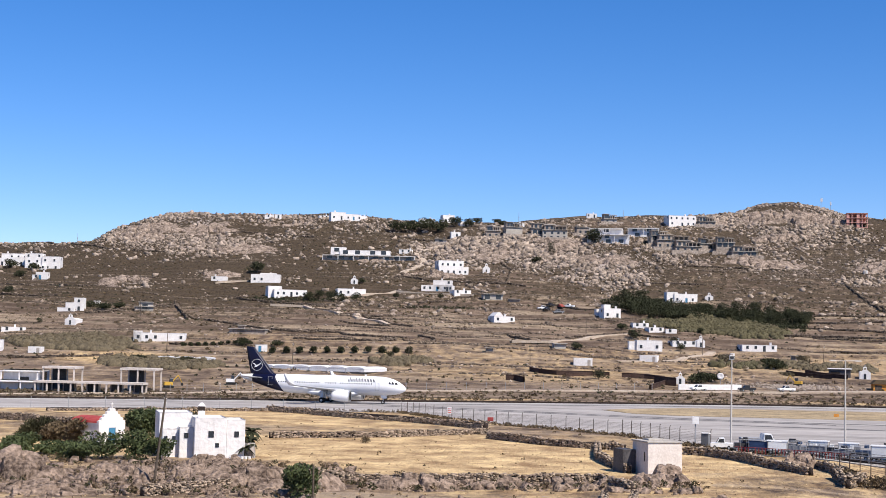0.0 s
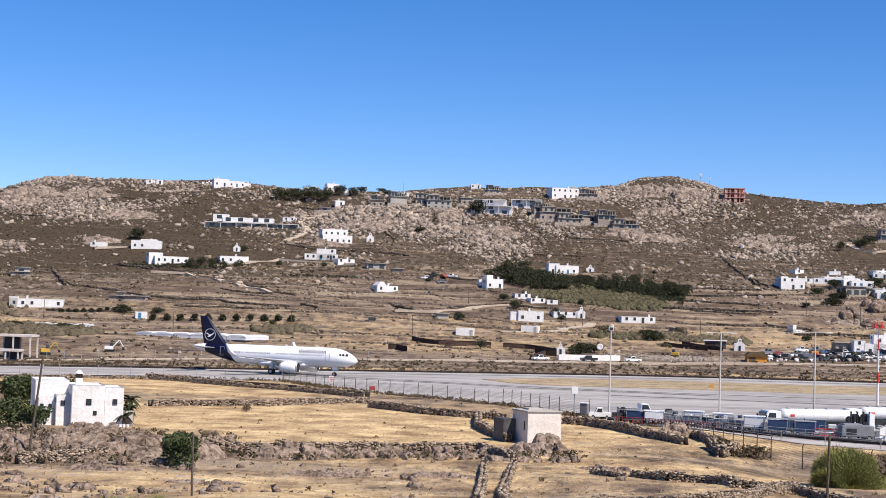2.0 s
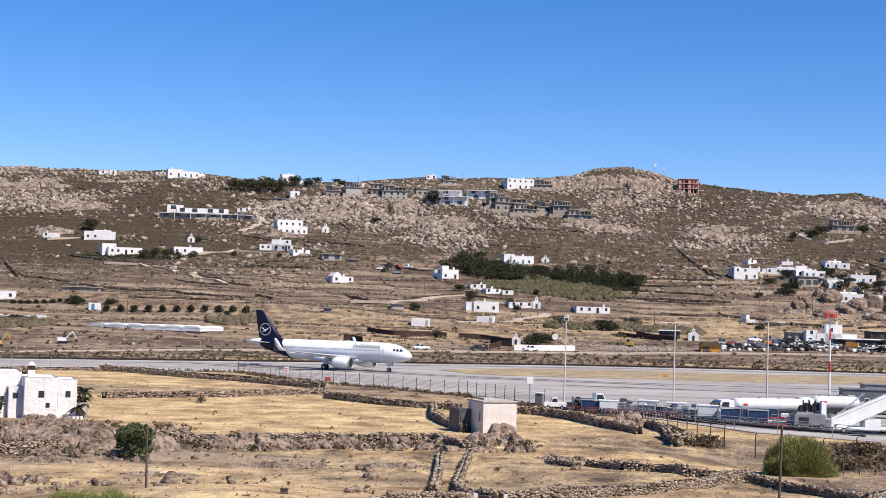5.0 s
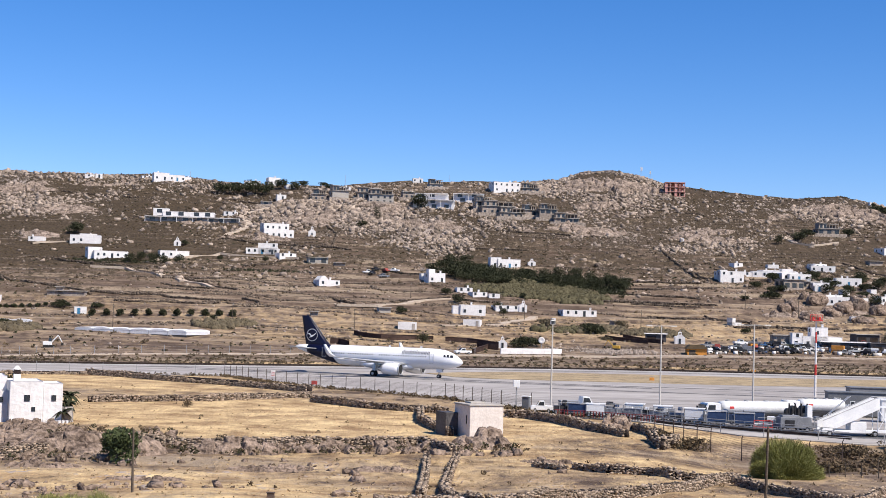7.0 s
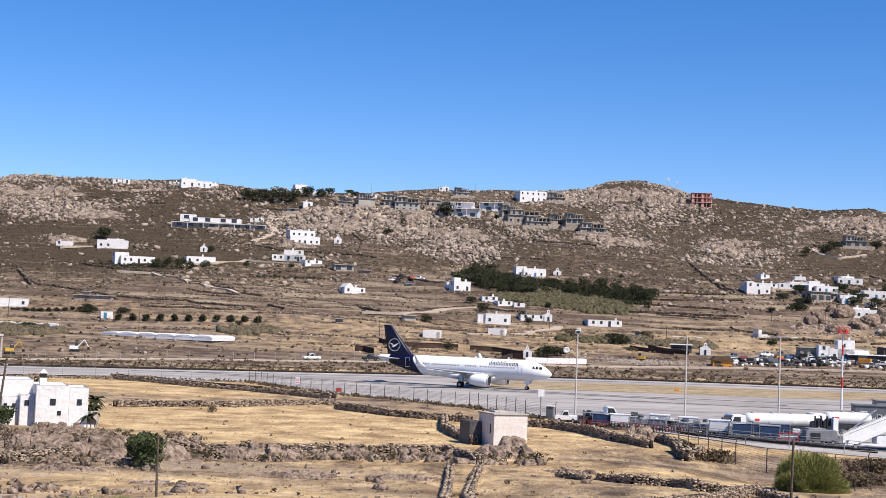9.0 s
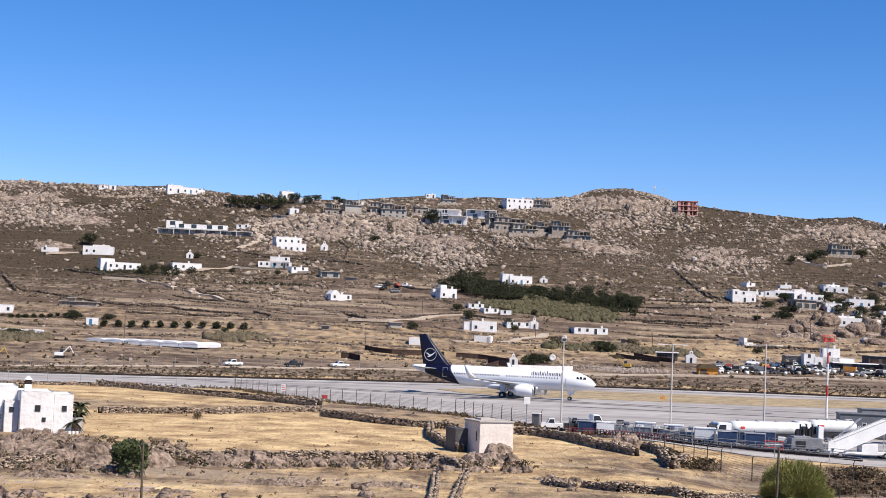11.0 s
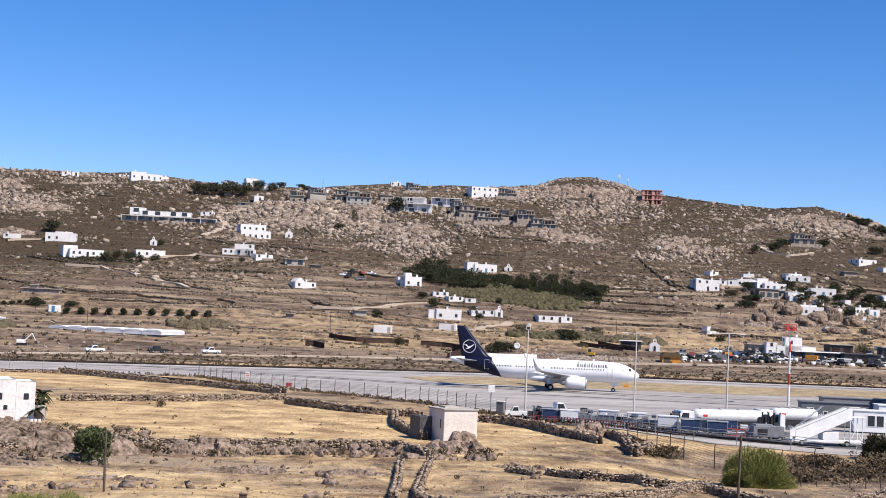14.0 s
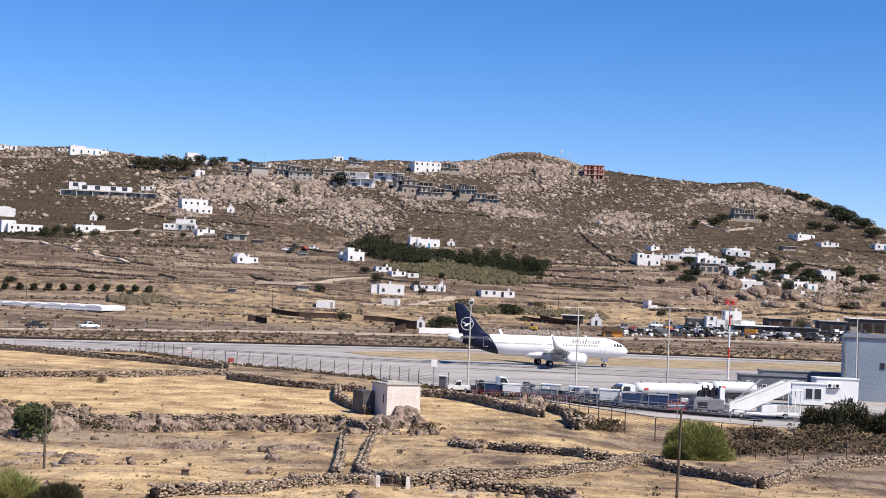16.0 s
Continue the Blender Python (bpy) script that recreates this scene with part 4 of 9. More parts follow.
dry_wall([(5.5, 79.0), (7.9, 78.0), (10.2, 77.0), (11.5, 75.0)], 0.71, 0.7, 0.16)
dry_wall([(22.9, 110.5), (24.3, 107.0), (25.7, 102.0), (26.8, 98.5), (27.0, 94.5), (32.0, 104.0), (36.7, 112.0)], 0.96, 0.7, 0.19)
dry_wall([(36.7, 112.0), (41.4, 119.0), (46.4, 123.5)], 1.09, 0.7, 0.21)
dry_wall([(8.6, 126.0), (10.7, 121.0)], 0.60, 0.7, 0.22)
dry_wall([(11.8, 124.0), (14.4, 120.5), (17.6, 119.5), (18.8, 114.5)], 0.90, 0.7, 0.22)
dry_wall([(18.6, 113.5), (20.7, 113.0), (22.8, 112.0)], 0.90, 0.7, 0.20)
dry_wall([(8.7, 187.5), (11.7, 185.5), (14.9, 179.5), (18.0, 169.0)], 1.40, 0.7, 0.30)
dry_wall([(18.0, 169.0), (20.2, 164.5), (21.1, 161.5)], 1.20, 0.7, 0.30)
dry_wall([(23.4, 171.5), (24.5, 163.0), (24.7, 152.0)], 1.20, 0.7, 0.29)
dry_wall([(25.7, 156.0), (23.2, 150.0), (23.3, 159.0)], 1.40, 0.7, 0.28)
dry_wall([(-2.4, 194.5), (-2.1, 174.5), (-0.5, 165.5), (1.4, 156.5)], 1.30, 0.7, 0.30)

# ---- low walls and terraces on the hillside ----
dry_wall([(-285.2, 640.0), (-269.6, 634.0), (-259.6, 641.0), (-244.0, 634.0), (-233.8, 641.0)], 0.9, 0.7, 0.55, 0.35, "low dry-stone terrace wall on the hillside", TERRACE)
dry_wall([(-270.7, 608.0), (-257.3, 607.0), (-244.7, 608.0)], 0.9, 0.7, 0.55, 0.35, "low dry-stone terrace wall on the hillside", TERRACE)
dry_wall([(-214.0, 562.0), (-204.6, 573.0), (-196.0, 588.0), (-186.2, 601.0)], 1.3, 0.7, 0.55, 0.35, "low dry-stone terrace wall on the hillside", TERRACE)
dry_wall([(-189.4, 603.0), (-169.3, 556.0)], 1.6, 0.7, 0.55, 0.35, "low dry-stone terrace wall on the hillside", TERRACE)
dry_wall([(-172.3, 564.0), (-157.4, 549.0), (-146.6, 547.0), (-129.2, 531.0)], 1, 0.7, 0.55, 0.35, "low dry-stone terrace wall on the hillside", TERRACE)
dry_wall([(-130.2, 535.0), (-116.8, 534.0), (-104.0, 535.0), (-89.2, 524.0), (-76.7, 525.0)], 1, 0.7, 0.55, 0.35, "low dry-stone terrace wall on the hillside", TERRACE)
dry_wall([(-109.8, 564.0), (-98.6, 559.0), (-87.9, 555.0)], 0.8, 0.7, 0.55, 0.35, "low dry-stone terrace wall on the hillside", TERRACE)
dry_wall([(-168.9, 624.0), (-160.1, 615.0), (-143.5, 609.0), (-130.7, 607.0), (-119.5, 613.0)], 1.2, 0.7, 0.55, 0.35, "low dry-stone terrace wall on the hillside", TERRACE)
dry_wall([(-108.1, 579.0), (-95.8, 580.0), (-84.3, 586.0), (-72.8, 594.0)], 0.8, 0.7, 0.55, 0.35, "low dry-stone terrace wall on the hillside", TERRACE)
dry_wall([(-138.6, 609.0), (-120.2, 592.0), (-103.6, 580.0), (-90.8, 566.0), (-79.1, 556.0)], 1, 0.7, 0.55, 0.35, "low dry-stone terrace wall on the hillside", TERRACE)
dry_wall([(-40.8, 544.0), (-31.3, 530.0)], 1.2, 0.7, 0.55, 0.35, "low dry-stone terrace wall on the hillside", TERRACE)
dry_wall([(-106.6, 687.0), (-91.8, 679.0), (-77.6, 674.0), (-64.0, 671.0), (-50.8, 672.0), (-42.7, 670.0)], 0.9, 0.7, 0.55, 0.35, "low dry-stone terrace wall on the hillside", TERRACE)
dry_wall([(-61.6, 674.0), (-52.3, 674.0), (-52.3, 709.0), (-59.6, 729.0)], 1, 0.7, 0.55, 0.35, "low dry-stone terrace wall on the hillside", TERRACE)
dry_wall([(-85.6, 617.0), (-72.3, 629.0), (-59.1, 648.0)], 0.9, 0.7, 0.55, 0.35, "low dry-stone terrace wall on the hillside", TERRACE)
dry_wall([(-32.5, 627.0), (-20.0, 621.0), (-7.8, 613.0)], 1, 0.7, 0.55, 0.35, "low dry-stone terrace wall on the hillside", TERRACE)
dry_wall([(-19.5, 545.0), (-9.0, 550.0), (1.6, 561.0), (12.3, 556.0), (22.9, 555.0)], 0.9, 0.7, 0.55, 0.35, "low dry-stone terrace wall on the hillside", TERRACE)
dry_wall([(69.6, 595.0), (80.8, 586.0), (92.9, 585.0), (104.8, 584.0)], 0.8, 0.7, 0.55, 0.35, "low dry-stone terrace wall on the hillside", TERRACE)
dry_wall([(75.3, 571.0), (88.6, 569.0), (101.8, 567.0)], 0.8, 0.7, 0.55, 0.35, "low dry-stone terrace wall on the hillside", TERRACE)
dry_wall([(67.8, 620.0), (78.6, 619.0), (89.6, 620.0), (100.3, 619.0), (111.3, 620.0)], 0.8, 0.7, 0.55, 0.35, "low dry-stone terrace wall on the hillside", TERRACE)
dry_wall([(105.7, 703.0), (109.9, 650.0), (113.0, 630.0)], 1.2, 0.7, 0.55, 0.35, "low dry-stone terrace wall on the hillside", TERRACE)
dry_wall([(-189.3, 427.0), (-181.5, 428.0), (-174.5, 431.0), (-166.4, 436.0), (-163.5, 456.0)], 0.9, 0.7, 0.55, 0.35, "low dry-stone terrace wall on the hillside", TERRACE)
dry_wall([(-74.2, 537.0), (-66.3, 525.0)], 1, 0.7, 0.55, 0.35, "low dry-stone terrace wall on the hillside", TERRACE)
dry_wall([(-157.0, 495.0), (-146.1, 493.0), (-137.1, 497.0), (-127.4, 499.0)], 0.9, 0.7, 0.55, 0.35, "low dry-stone terrace wall on the hillside", TERRACE)
dry_wall([(-117.3, 517.0), (-107.8, 517.0), (-98.8, 519.0), (-88.8, 516.0), (-80.4, 522.0)], 0.8, 0.7, 0.55, 0.35, "low dry-stone terrace wall on the hillside", TERRACE)
dry_wall([(105.1, 704.0), (109.5, 661.0), (116.6, 627.0)], 1, 0.7, 0.55, 0.35, "low dry-stone terrace wall on the hillside", TERRACE)
dry_wall([(49.8, 570.0), (60.4, 571.0), (71.1, 572.0), (81.7, 572.0), (95.2, 571.0), (108.7, 570.0)], 0.9, 0.7, 0.55, 0.35, "low dry-stone terrace wall on the hillside", TERRACE)
dry_wall([(76.3, 603.0), (88.3, 598.0), (102.5, 607.0), (115.6, 608.0)], 0.9, 0.7, 0.55, 0.35, "low dry-stone terrace wall on the hillside", TERRACE)
dry_wall([(77.6, 542.0), (87.6, 537.0), (98.7, 539.0), (113.6, 528.0)], 0.9, 0.7, 0.55, 0.35, "low dry-stone terrace wall on the hillside", TERRACE)
dry_wall([(104.2, 513.0), (113.7, 514.0), (123.7, 517.0), (132.3, 514.0), (142.7, 518.0)], 1.2, 0.7, 0.55, 0.35, "low dry-stone terrace wall on the hillside", TERRACE)
dry_wall([(178.6, 748.0), (180.3, 726.0), (188.7, 722.0)], 1, 0.7, 0.55, 0.35, "low dry-stone terrace wall on the hillside", TERRACE)
dry_wall([(230.1, 688.0), (251.5, 679.0)], 1, 0.7, 0.55, 0.35, "low dry-stone terrace wall on the hillside", TERRACE)
dry_wall([(143.4, 513.0), (157.2, 521.0), (171.7, 530.0), (183.3, 527.0), (196.4, 528.0)], 1, 0.7, 0.55, 0.35, "low dry-stone terrace wall on the hillside", TERRACE)
dry_wall([(188.7, 679.0), (195.5, 660.0), (202.9, 645.0), (216.9, 632.0)], 0.9, 0.7, 0.55, 0.35, "low dry-stone terrace wall on the hillside", TERRACE)
dry_wall([(99.5, 544.0), (107.4, 529.0), (115.6, 518.0)], 0.8, 0.7, 0.55, 0.35, "low dry-stone terrace wall on the hillside", TERRACE)
dry_wall([(-393.9, 916.0), (-375.0, 915.0), (-300.2, 770.0), (-275.3, 744.0), (-255.1, 740.0), (-236.5, 740.0)], 1, 0.7, 0.55, 0.35, "low dry-stone terrace wall on the hillside", TERRACE)
dry_wall([(-238.5, 776.0), (-223.9, 781.0), (-211.0, 793.0), (-187.6, 784.0), (-166.5, 783.0)], 0.9, 0.7, 0.55, 0.35, "low dry-stone terrace wall on the hillside", TERRACE)
dry_wall([(-125.4, 784.0), (-111.0, 786.0), (-95.9, 783.0), (-79.9, 769.0)], 0.9, 0.7, 0.55, 0.35, "low dry-stone terrace wall on the hillside", TERRACE)
dry_wall([(1.6, 691.0), (14.9, 686.0), (28.2, 690.0), (41.3, 688.0)], 0.9, 0.7, 0.55, 0.35, "low dry-stone terrace wall on the hillside", TERRACE)
dry_wall([(29.7, 729.0), (41.9, 724.0), (54.3, 723.0), (66.4, 721.0), (78.9, 723.0)], 0.9, 0.7, 0.55, 0.35, "low dry-stone terrace wall on the hillside", TERRACE)
dry_wall([(-159.3, 723.0), (-150.7, 738.0)], 1.1, 0.7, 0.55, 0.35, "low dry-stone terrace wall on the hillside", TERRACE)
dry_wall([(77.6, 827.0), (90.4, 811.0), (103.5, 802.0), (115.9, 791.0), (141.0, 786.0)], 0.9, 0.7, 0.55, 0.35, "low dry-stone terrace wall on the hillside", TERRACE)

# ---- trees and large bushes ----
tree(-174.3, 684.0, 6.2, 9.1, "dark green rounded tree on the dry slope", LEAF, "tree", 480)
tree(-13.5, 774.0, 9.1, 10.3, "dark green rounded tree on the dry slope", LEAF, "tree", 480)
tree(-41.5, 728.0, 3.6, 6.3, "dark green rounded tree on the dry slope", LEAF, "tree", 480)
tree(-35.0, 751.0, 7.5, 4.7, "dark green rounded tree on the dry slope", LEAF, "tree", 480)
tree(-97.4, 629.0, 2.3, 3.5, "dark green rounded tree on the dry slope", LEAF, "tree", 480)
tree(-77.6, 631.0, 2.8, 3.0, "dark green rounded tree on the dry slope", LEAF, "tree", 480)
tree(-119.7, 668.0, 2.7, 4.2, "dark green rounded tree on the dry slope", LEAF, "tree", 480)
tree(-113.4, 620.0, 4.5, 5.3, "dark green rounded tree on the dry slope", LEAF, "tree", 480)
tree(-119.3, 618.0, 3.9, 5.3, "dark green rounded tree on the dry slope", LEAF, "tree", 480)
tree(-124.1, 617.0, 5.0, 6.3, "dark green rounded tree on the dry slope", LEAF, "tree", 480)
tree(-129.6, 619.0, 5.0, 5.8, "dark green rounded tree on the dry slope", LEAF, "tree", 480)
tree(-133.7, 615.0, 3.9, 5.3, "dark green rounded tree on the dry slope", LEAF, "tree", 480)
tree(-78.2, 657.0, 3.6, 4.1, "dark green rounded tree on the dry slope", LEAF, "tree", 480)
tree(-124.2, 796.0, 7.2, 10.6, "dark green rounded tree on the dry slope", LEAF, "tree", 480)
tree(-116.5, 798.0, 7.9, 12.5, "dark green rounded tree on the dry slope", LEAF, "tree", 480)
tree(-106.6, 796.0, 8.6, 12.5, "dark green rounded tree on the dry slope", LEAF, "tree", 480)
tree(-98.7, 796.0, 8.6, 11.2, "dark green rounded tree on the dry slope", LEAF, "tree", 480)
tree(-93.2, 817.0, 6.6, 9.6, "dark green rounded tree on the dry slope", LEAF, "tree", 480)
tree(-85.6, 822.0, 5.2, 7.7, "dark green rounded tree on the dry slope", LEAF, "tree", 480)
tree(-82.7, 842.0, 3.8, 7.3, "dark green rounded tree on the dry slope", LEAF, "tree", 480)
tree(-66.3, 825.0, 3.3, 5.8, "dark green rounded tree on the dry slope", LEAF, "tree", 480)
tree(-74.8, 887.0, 3.2, 6.3, "dark green rounded tree on the dry slope", LEAF, "tree", 480)
tree(-298.9, 683.0, 4.3, 8.0, "dark green rounded tree on the dry slope", LEAF, "tree", 480)
tree(-285.5, 679.0, 3.7, 6.9, "dark green rounded tree on the dry slope", LEAF, "tree", 480)
tree(-281.1, 693.0, 5.0, 6.0, "dark green rounded tree on the dry slope", LEAF, "tree", 480)
tree(-285.2, 662.0, 3.6, 6.2, "dark green rounded tree on the dry slope", LEAF, "tree", 480)
tree(-217.8, 578.0, 3.6, 6.8, "dark green rounded tree on the dry slope", LEAF, "tree", 480)
tree(-210.2, 574.0, 3.1, 6.8, "dark green rounded tree on the dry slope", LEAF, "tree", 480)
tree(-206.3, 580.0, 3.1, 5.9, "dark green rounded tree on the dry slope", LEAF, "tree", 480)
tree(-267.3, 609.0, 3.8, 5.3, "dark green rounded tree on the dry slope", LEAF, "tree", 480)
tree(-221.8, 535.0, 2.2, 2.7, "dark green rounded tree on the dry slope", LEAF, "tree", 480)
tree(-146.1, 433.0, 2.3, 6.8, "dark green rounded tree on the dry slope", LEAF, "tree", 480)
tree(-132.0, 434.0, 2.7, 6.8, "dark green rounded tree on the dry slope", LEAF, "tree", 480)
tree(-131.2, 498.0, 3.1, 5.9, "dark green rounded tree on the dry slope", LEAF, "tree", 480)
tree(-119.4, 500.0, 2.3, 5.1, "dark green rounded tree on the dry slope", LEAF, "tree", 480)
tree(52.0, 491.0, 3.5, 8.9, "dark green rounded tree on the dry slope", LEAF, "tree", 480)
tree(5.9, 551.0, 3.5, 5.6, "dark green rounded tree on the dry slope", LEAF, "tree", 480)
tree(-14.4, 517.0, 2.8, 4.9, "dark green rounded tree on the dry slope", LEAF, "tree", 480)
tree(1.6, 566.0, 3.1, 5.3, "dark green rounded tree on the dry slope", LEAF, "tree", 480)
tree(22.7, 525.0, 3.3, 4.1, "dark green rounded tree on the dry slope", LEAF, "tree", 480)
tree(21.3, 540.0, 3.4, 4.2, "dark green rounded tree on the dry slope", LEAF, "tree", 480)
tree(32.2, 570.0, 2.3, 3.6, "dark green rounded tree on the dry slope", LEAF, "tree", 480)
tree(25.0, 439.0, 3.6, 8.6, "dark green rounded tree on the dry slope", LEAF, "tree", 480)
tree(29.6, 446.0, 2.8, 5.9, "dark green rounded tree on the dry slope", LEAF, "tree", 480)
tree(37.6, 509.0, 2.8, 8.0, "pale olive-green shrub on the valley floor", LEAFPALE, "bush", 420)
tree(63.7, 511.0, 3.2, 6.0, "pale olive-green shrub on the valley floor", LEAFPALE, "bush", 420)
tree(-5.3, 437.0, 3.2, 4.1, "dark green rounded tree on the dry slope", LEAF, "tree", 480)
tree(-0.8, 635.0, 4.6, 6.5, "dark green rounded tree on the dry slope", LEAF, "tree", 480)
tree(-75.0, 475.0, 2.1, 2.6, "dark green rounded tree on the dry slope", LEAF, "tree", 480)
tree(54.6, 474.0, 1.3, 5.6, "pale olive-green shrub on the valley floor", LEAFPALE, "bush", 420)
tree(-59.9, 180.5, 4.6, 4.2, "broad dark green fig bush by the whitewashed chapel", FIG, "bush", 2600)
tree(-61.8, 182.0, 4.1, 3.1, "broad dark green fig bush by the whitewashed chapel", FIG, "bush", 2600)
tree(-66.7, 174.0, 3.5, 4.1, "brown half-dry bush beside the chapel", DRYBUSH, "bush", 1900)
tree(-70.3, 175.5, 2.8, 3.7, "brown half-dry bush beside the chapel", DRYBUSH, "bush", 1900)
tree(168.5, 723.0, 5.2, 5.7, "dark green rounded tree on the dry slope", LEAF, "tree", 480)
tree(180.6, 731.0, 5.3, 8.6, "dark green rounded tree on the dry slope", LEAF, "tree", 480)
tree(187.7, 742.0, 4.0, 7.6, "dark green rounded tree on the dry slope", LEAF, "tree", 480)
tree(210.1, 747.0, 4.7, 7.6, "dark green rounded tree on the dry slope", LEAF, "tree", 480)
tree(245.4, 794.0, 5.7, 12.5, "dark green rounded tree on the dry slope", LEAF, "tree", 480)
tree(249.1, 775.0, 6.3, 13.4, "dark green rounded tree on the dry slope", LEAF, "tree", 480)
tree(254.0, 761.0, 6.9, 13.1, "dark green rounded tree on the dry slope", LEAF, "tree", 480)
tree(256.9, 751.0, 6.8, 13.0, "dark green rounded tree on the dry slope", LEAF, "tree", 480)
tree(259.7, 737.0, 6.0, 12.7, "dark green rounded tree on the dry slope", LEAF, "tree", 480)
tree(258.2, 716.0, 5.2, 11.2, "dark green rounded tree on the dry slope", LEAF, "tree", 480)
tree(241.6, 803.0, 4.3, 9.4, "dark green rounded tree on the dry slope", LEAF, "tree", 480)
tree(232.3, 731.0, 4.0, 8.6, "dark green rounded tree on the dry slope", LEAF, "tree", 480)
tree(239.3, 725.0, 3.9, 8.5, "dark green rounded tree on the dry slope", LEAF, "tree", 480)
tree(243.8, 816.0, 3.7, 4.5, "dark green rounded tree on the dry slope", LEAF, "tree", 480)
tree(221.5, 801.0, 2.9, 5.0, "dark green rounded tree on the dry slope", LEAF, "tree", 480)
tree(153.3, 593.0, 3.2, 7.0, "dark green rounded tree on the dry slope", LEAF, "tree", 480)
tree(161.8, 607.0, 4.4, 6.2, "dark green rounded tree on the dry slope", LEAF, "tree", 480)
tree(165.2, 640.0, 4.0, 7.5, "dark green rounded tree on the dry slope", LEAF, "tree", 480)
tree(144.9, 630.0, 4.0, 6.4, "dark green rounded tree on the dry slope", LEAF, "tree", 480)
tree(134.8, 618.0, 2.8, 5.8, "dark green rounded tree on the dry slope", LEAF, "tree", 480)
tree(167.1, 618.0, 3.9, 7.3, "dark green rounded tree on the dry slope", LEAF, "tree", 480)
tree(172.1, 609.0, 3.3, 6.2, "dark green rounded tree on the dry slope", LEAF, "tree", 480)
tree(187.1, 618.0, 5.0, 7.3, "dark green rounded tree on the dry slope", LEAF, "tree", 480)
tree(192.4, 611.0, 4.4, 7.2, "dark green rounded tree on the dry slope", LEAF, "tree", 480)
tree(175.6, 583.0, 4.2, 5.9, "dark green rounded tree on the dry slope", LEAF, "tree", 480)
tree(195.2, 604.0, 3.8, 5.7, "dark green rounded tree on the dry slope", LEAF, "tree", 480)
tree(212.5, 619.0, 3.3, 9.7, "dark green rounded tree on the dry slope", LEAF, "tree", 480)
tree(218.7, 608.0, 3.8, 10.5, "dark green rounded tree on the dry slope", LEAF, "tree", 480)
tree(203.7, 579.0, 3.1, 9.1, "pale olive-green shrub on the valley floor", LEAFPALE, "bush", 420)
tree(160.7, 544.0, 2.5, 6.4, "pale olive-green shrub on the valley floor", LEAFPALE, "bush", 420)
tree(151.1, 484.0, 3.9, 7.6, "pale olive-green shrub on the valley floor", LEAFPALE, "bush", 420)
tree(171.4, 543.0, 2.0, 8.5, "pale olive-green shrub on the valley floor", LEAFPALE, "bush", 420)
tree(187.2, 544.0, 2.0, 8.5, "pale olive-green shrub on the valley floor", LEAFPALE, "bush", 420)
tree(51.5, 495.0, 3.6, 8.5, "dark green rounded tree on the dry slope", LEAF, "tree", 480)
tree(137.2, 590.0, 2.7, 4.6, "dark green rounded tree on the dry slope", LEAF, "tree", 480)
tree(105.7, 500.0, 2.0, 4.7, "dark green rounded tree on the dry slope", LEAF, "tree", 480)
tree(80.8, 449.0, 2.0, 3.5, "dark green rounded tree on the dry slope", LEAF, "tree", 480)
tree(122.9, 584.0, 2.1, 4.1, "dark green rounded tree on the dry slope", LEAF, "tree", 480)
tree(110.0, 455.0, 2.5, 4.6, "dark green rounded tree on the dry slope", LEAF, "tree", 480)

# ---- the wood below the white farm ----
tree(14.3, 635.0, 4.3, 5.7, "dark pine in the small wood below the farm", LEAF, "pine", 420)
tree(15.3, 602.0, 4.2, 7.0, "dark pine in the small wood below the farm", LEAF, "pine", 420)
tree(34.2, 627.0, 3.5, 5.7, "dark pine in the small wood below the farm", LEAF, "pine", 420)
tree(14.8, 627.0, 4.5, 6.6, "dark pine in the small wood below the farm", LEAF, "pine", 420)
tree(70.9, 617.0, 4.1, 8.2, "dark pine in the small wood below the farm", LEAF, "pine", 420)
tree(-0.1, 613.0, 4.7, 7.2, "dark pine in the small wood below the farm", LEAF, "pine", 420)
tree(23.3, 613.0, 3.5, 7.0, "dark pine in the small wood below the farm", LEAF, "pine", 420)
tree(6.8, 629.0, 6.0, 6.9, "dark pine in the small wood below the farm", LEAF, "pine", 420)
tree(11.4, 635.0, 5.3, 8.1, "dark pine in the small wood below the farm", LEAF, "pine", 420)
tree(19.2, 625.0, 3.4, 5.7, "dark pine in the small wood below the farm", LEAF, "pine", 420)
tree(52.2, 606.0, 5.8, 7.6, "dark pine in the small wood below the farm", LEAF, "pine", 420)
tree(37.4, 617.0, 3.0, 5.5, "dark pine in the small wood below the farm", LEAF, "pine", 420)
tree(71.1, 618.0, 5.4, 6.0, "dark pine in the small wood below the farm", LEAF, "pine", 420)
tree(-4.6, 624.0, 4.5, 6.6, "dark pine in the small wood below the farm", LEAF, "pine", 420)
tree(27.1, 626.0, 2.9, 5.9, "dark pine in the small wood below the farm", LEAF, "pine", 420)
tree(49.3, 598.0, 4.2, 7.3, "dark pine in the small wood below the farm", LEAF, "pine", 420)
tree(20.1, 616.0, 2.6, 6.6, "dark pine in the small wood below the farm", LEAF, "pine", 420)
tree(14.3, 615.0, 4.8, 6.5, "dark pine in the small wood below the farm", LEAF, "pine", 420)
tree(44.4, 614.0, 4.1, 5.5, "dark pine in the small wood below the farm", LEAF, "pine", 420)
tree(3.6, 614.0, 4.6, 7.6, "dark pine in the small wood below the farm", LEAF, "pine", 420)
tree(38.3, 629.0, 2.5, 5.8, "dark pine in the small wood below the farm", LEAF, "pine", 420)
tree(27.6, 620.0, 3.6, 5.4, "dark pine in the small wood below the farm", LEAF, "pine", 420)
tree(64.4, 608.0, 5.7, 5.3, "dark pine in the small wood below the farm", LEAF, "pine", 420)
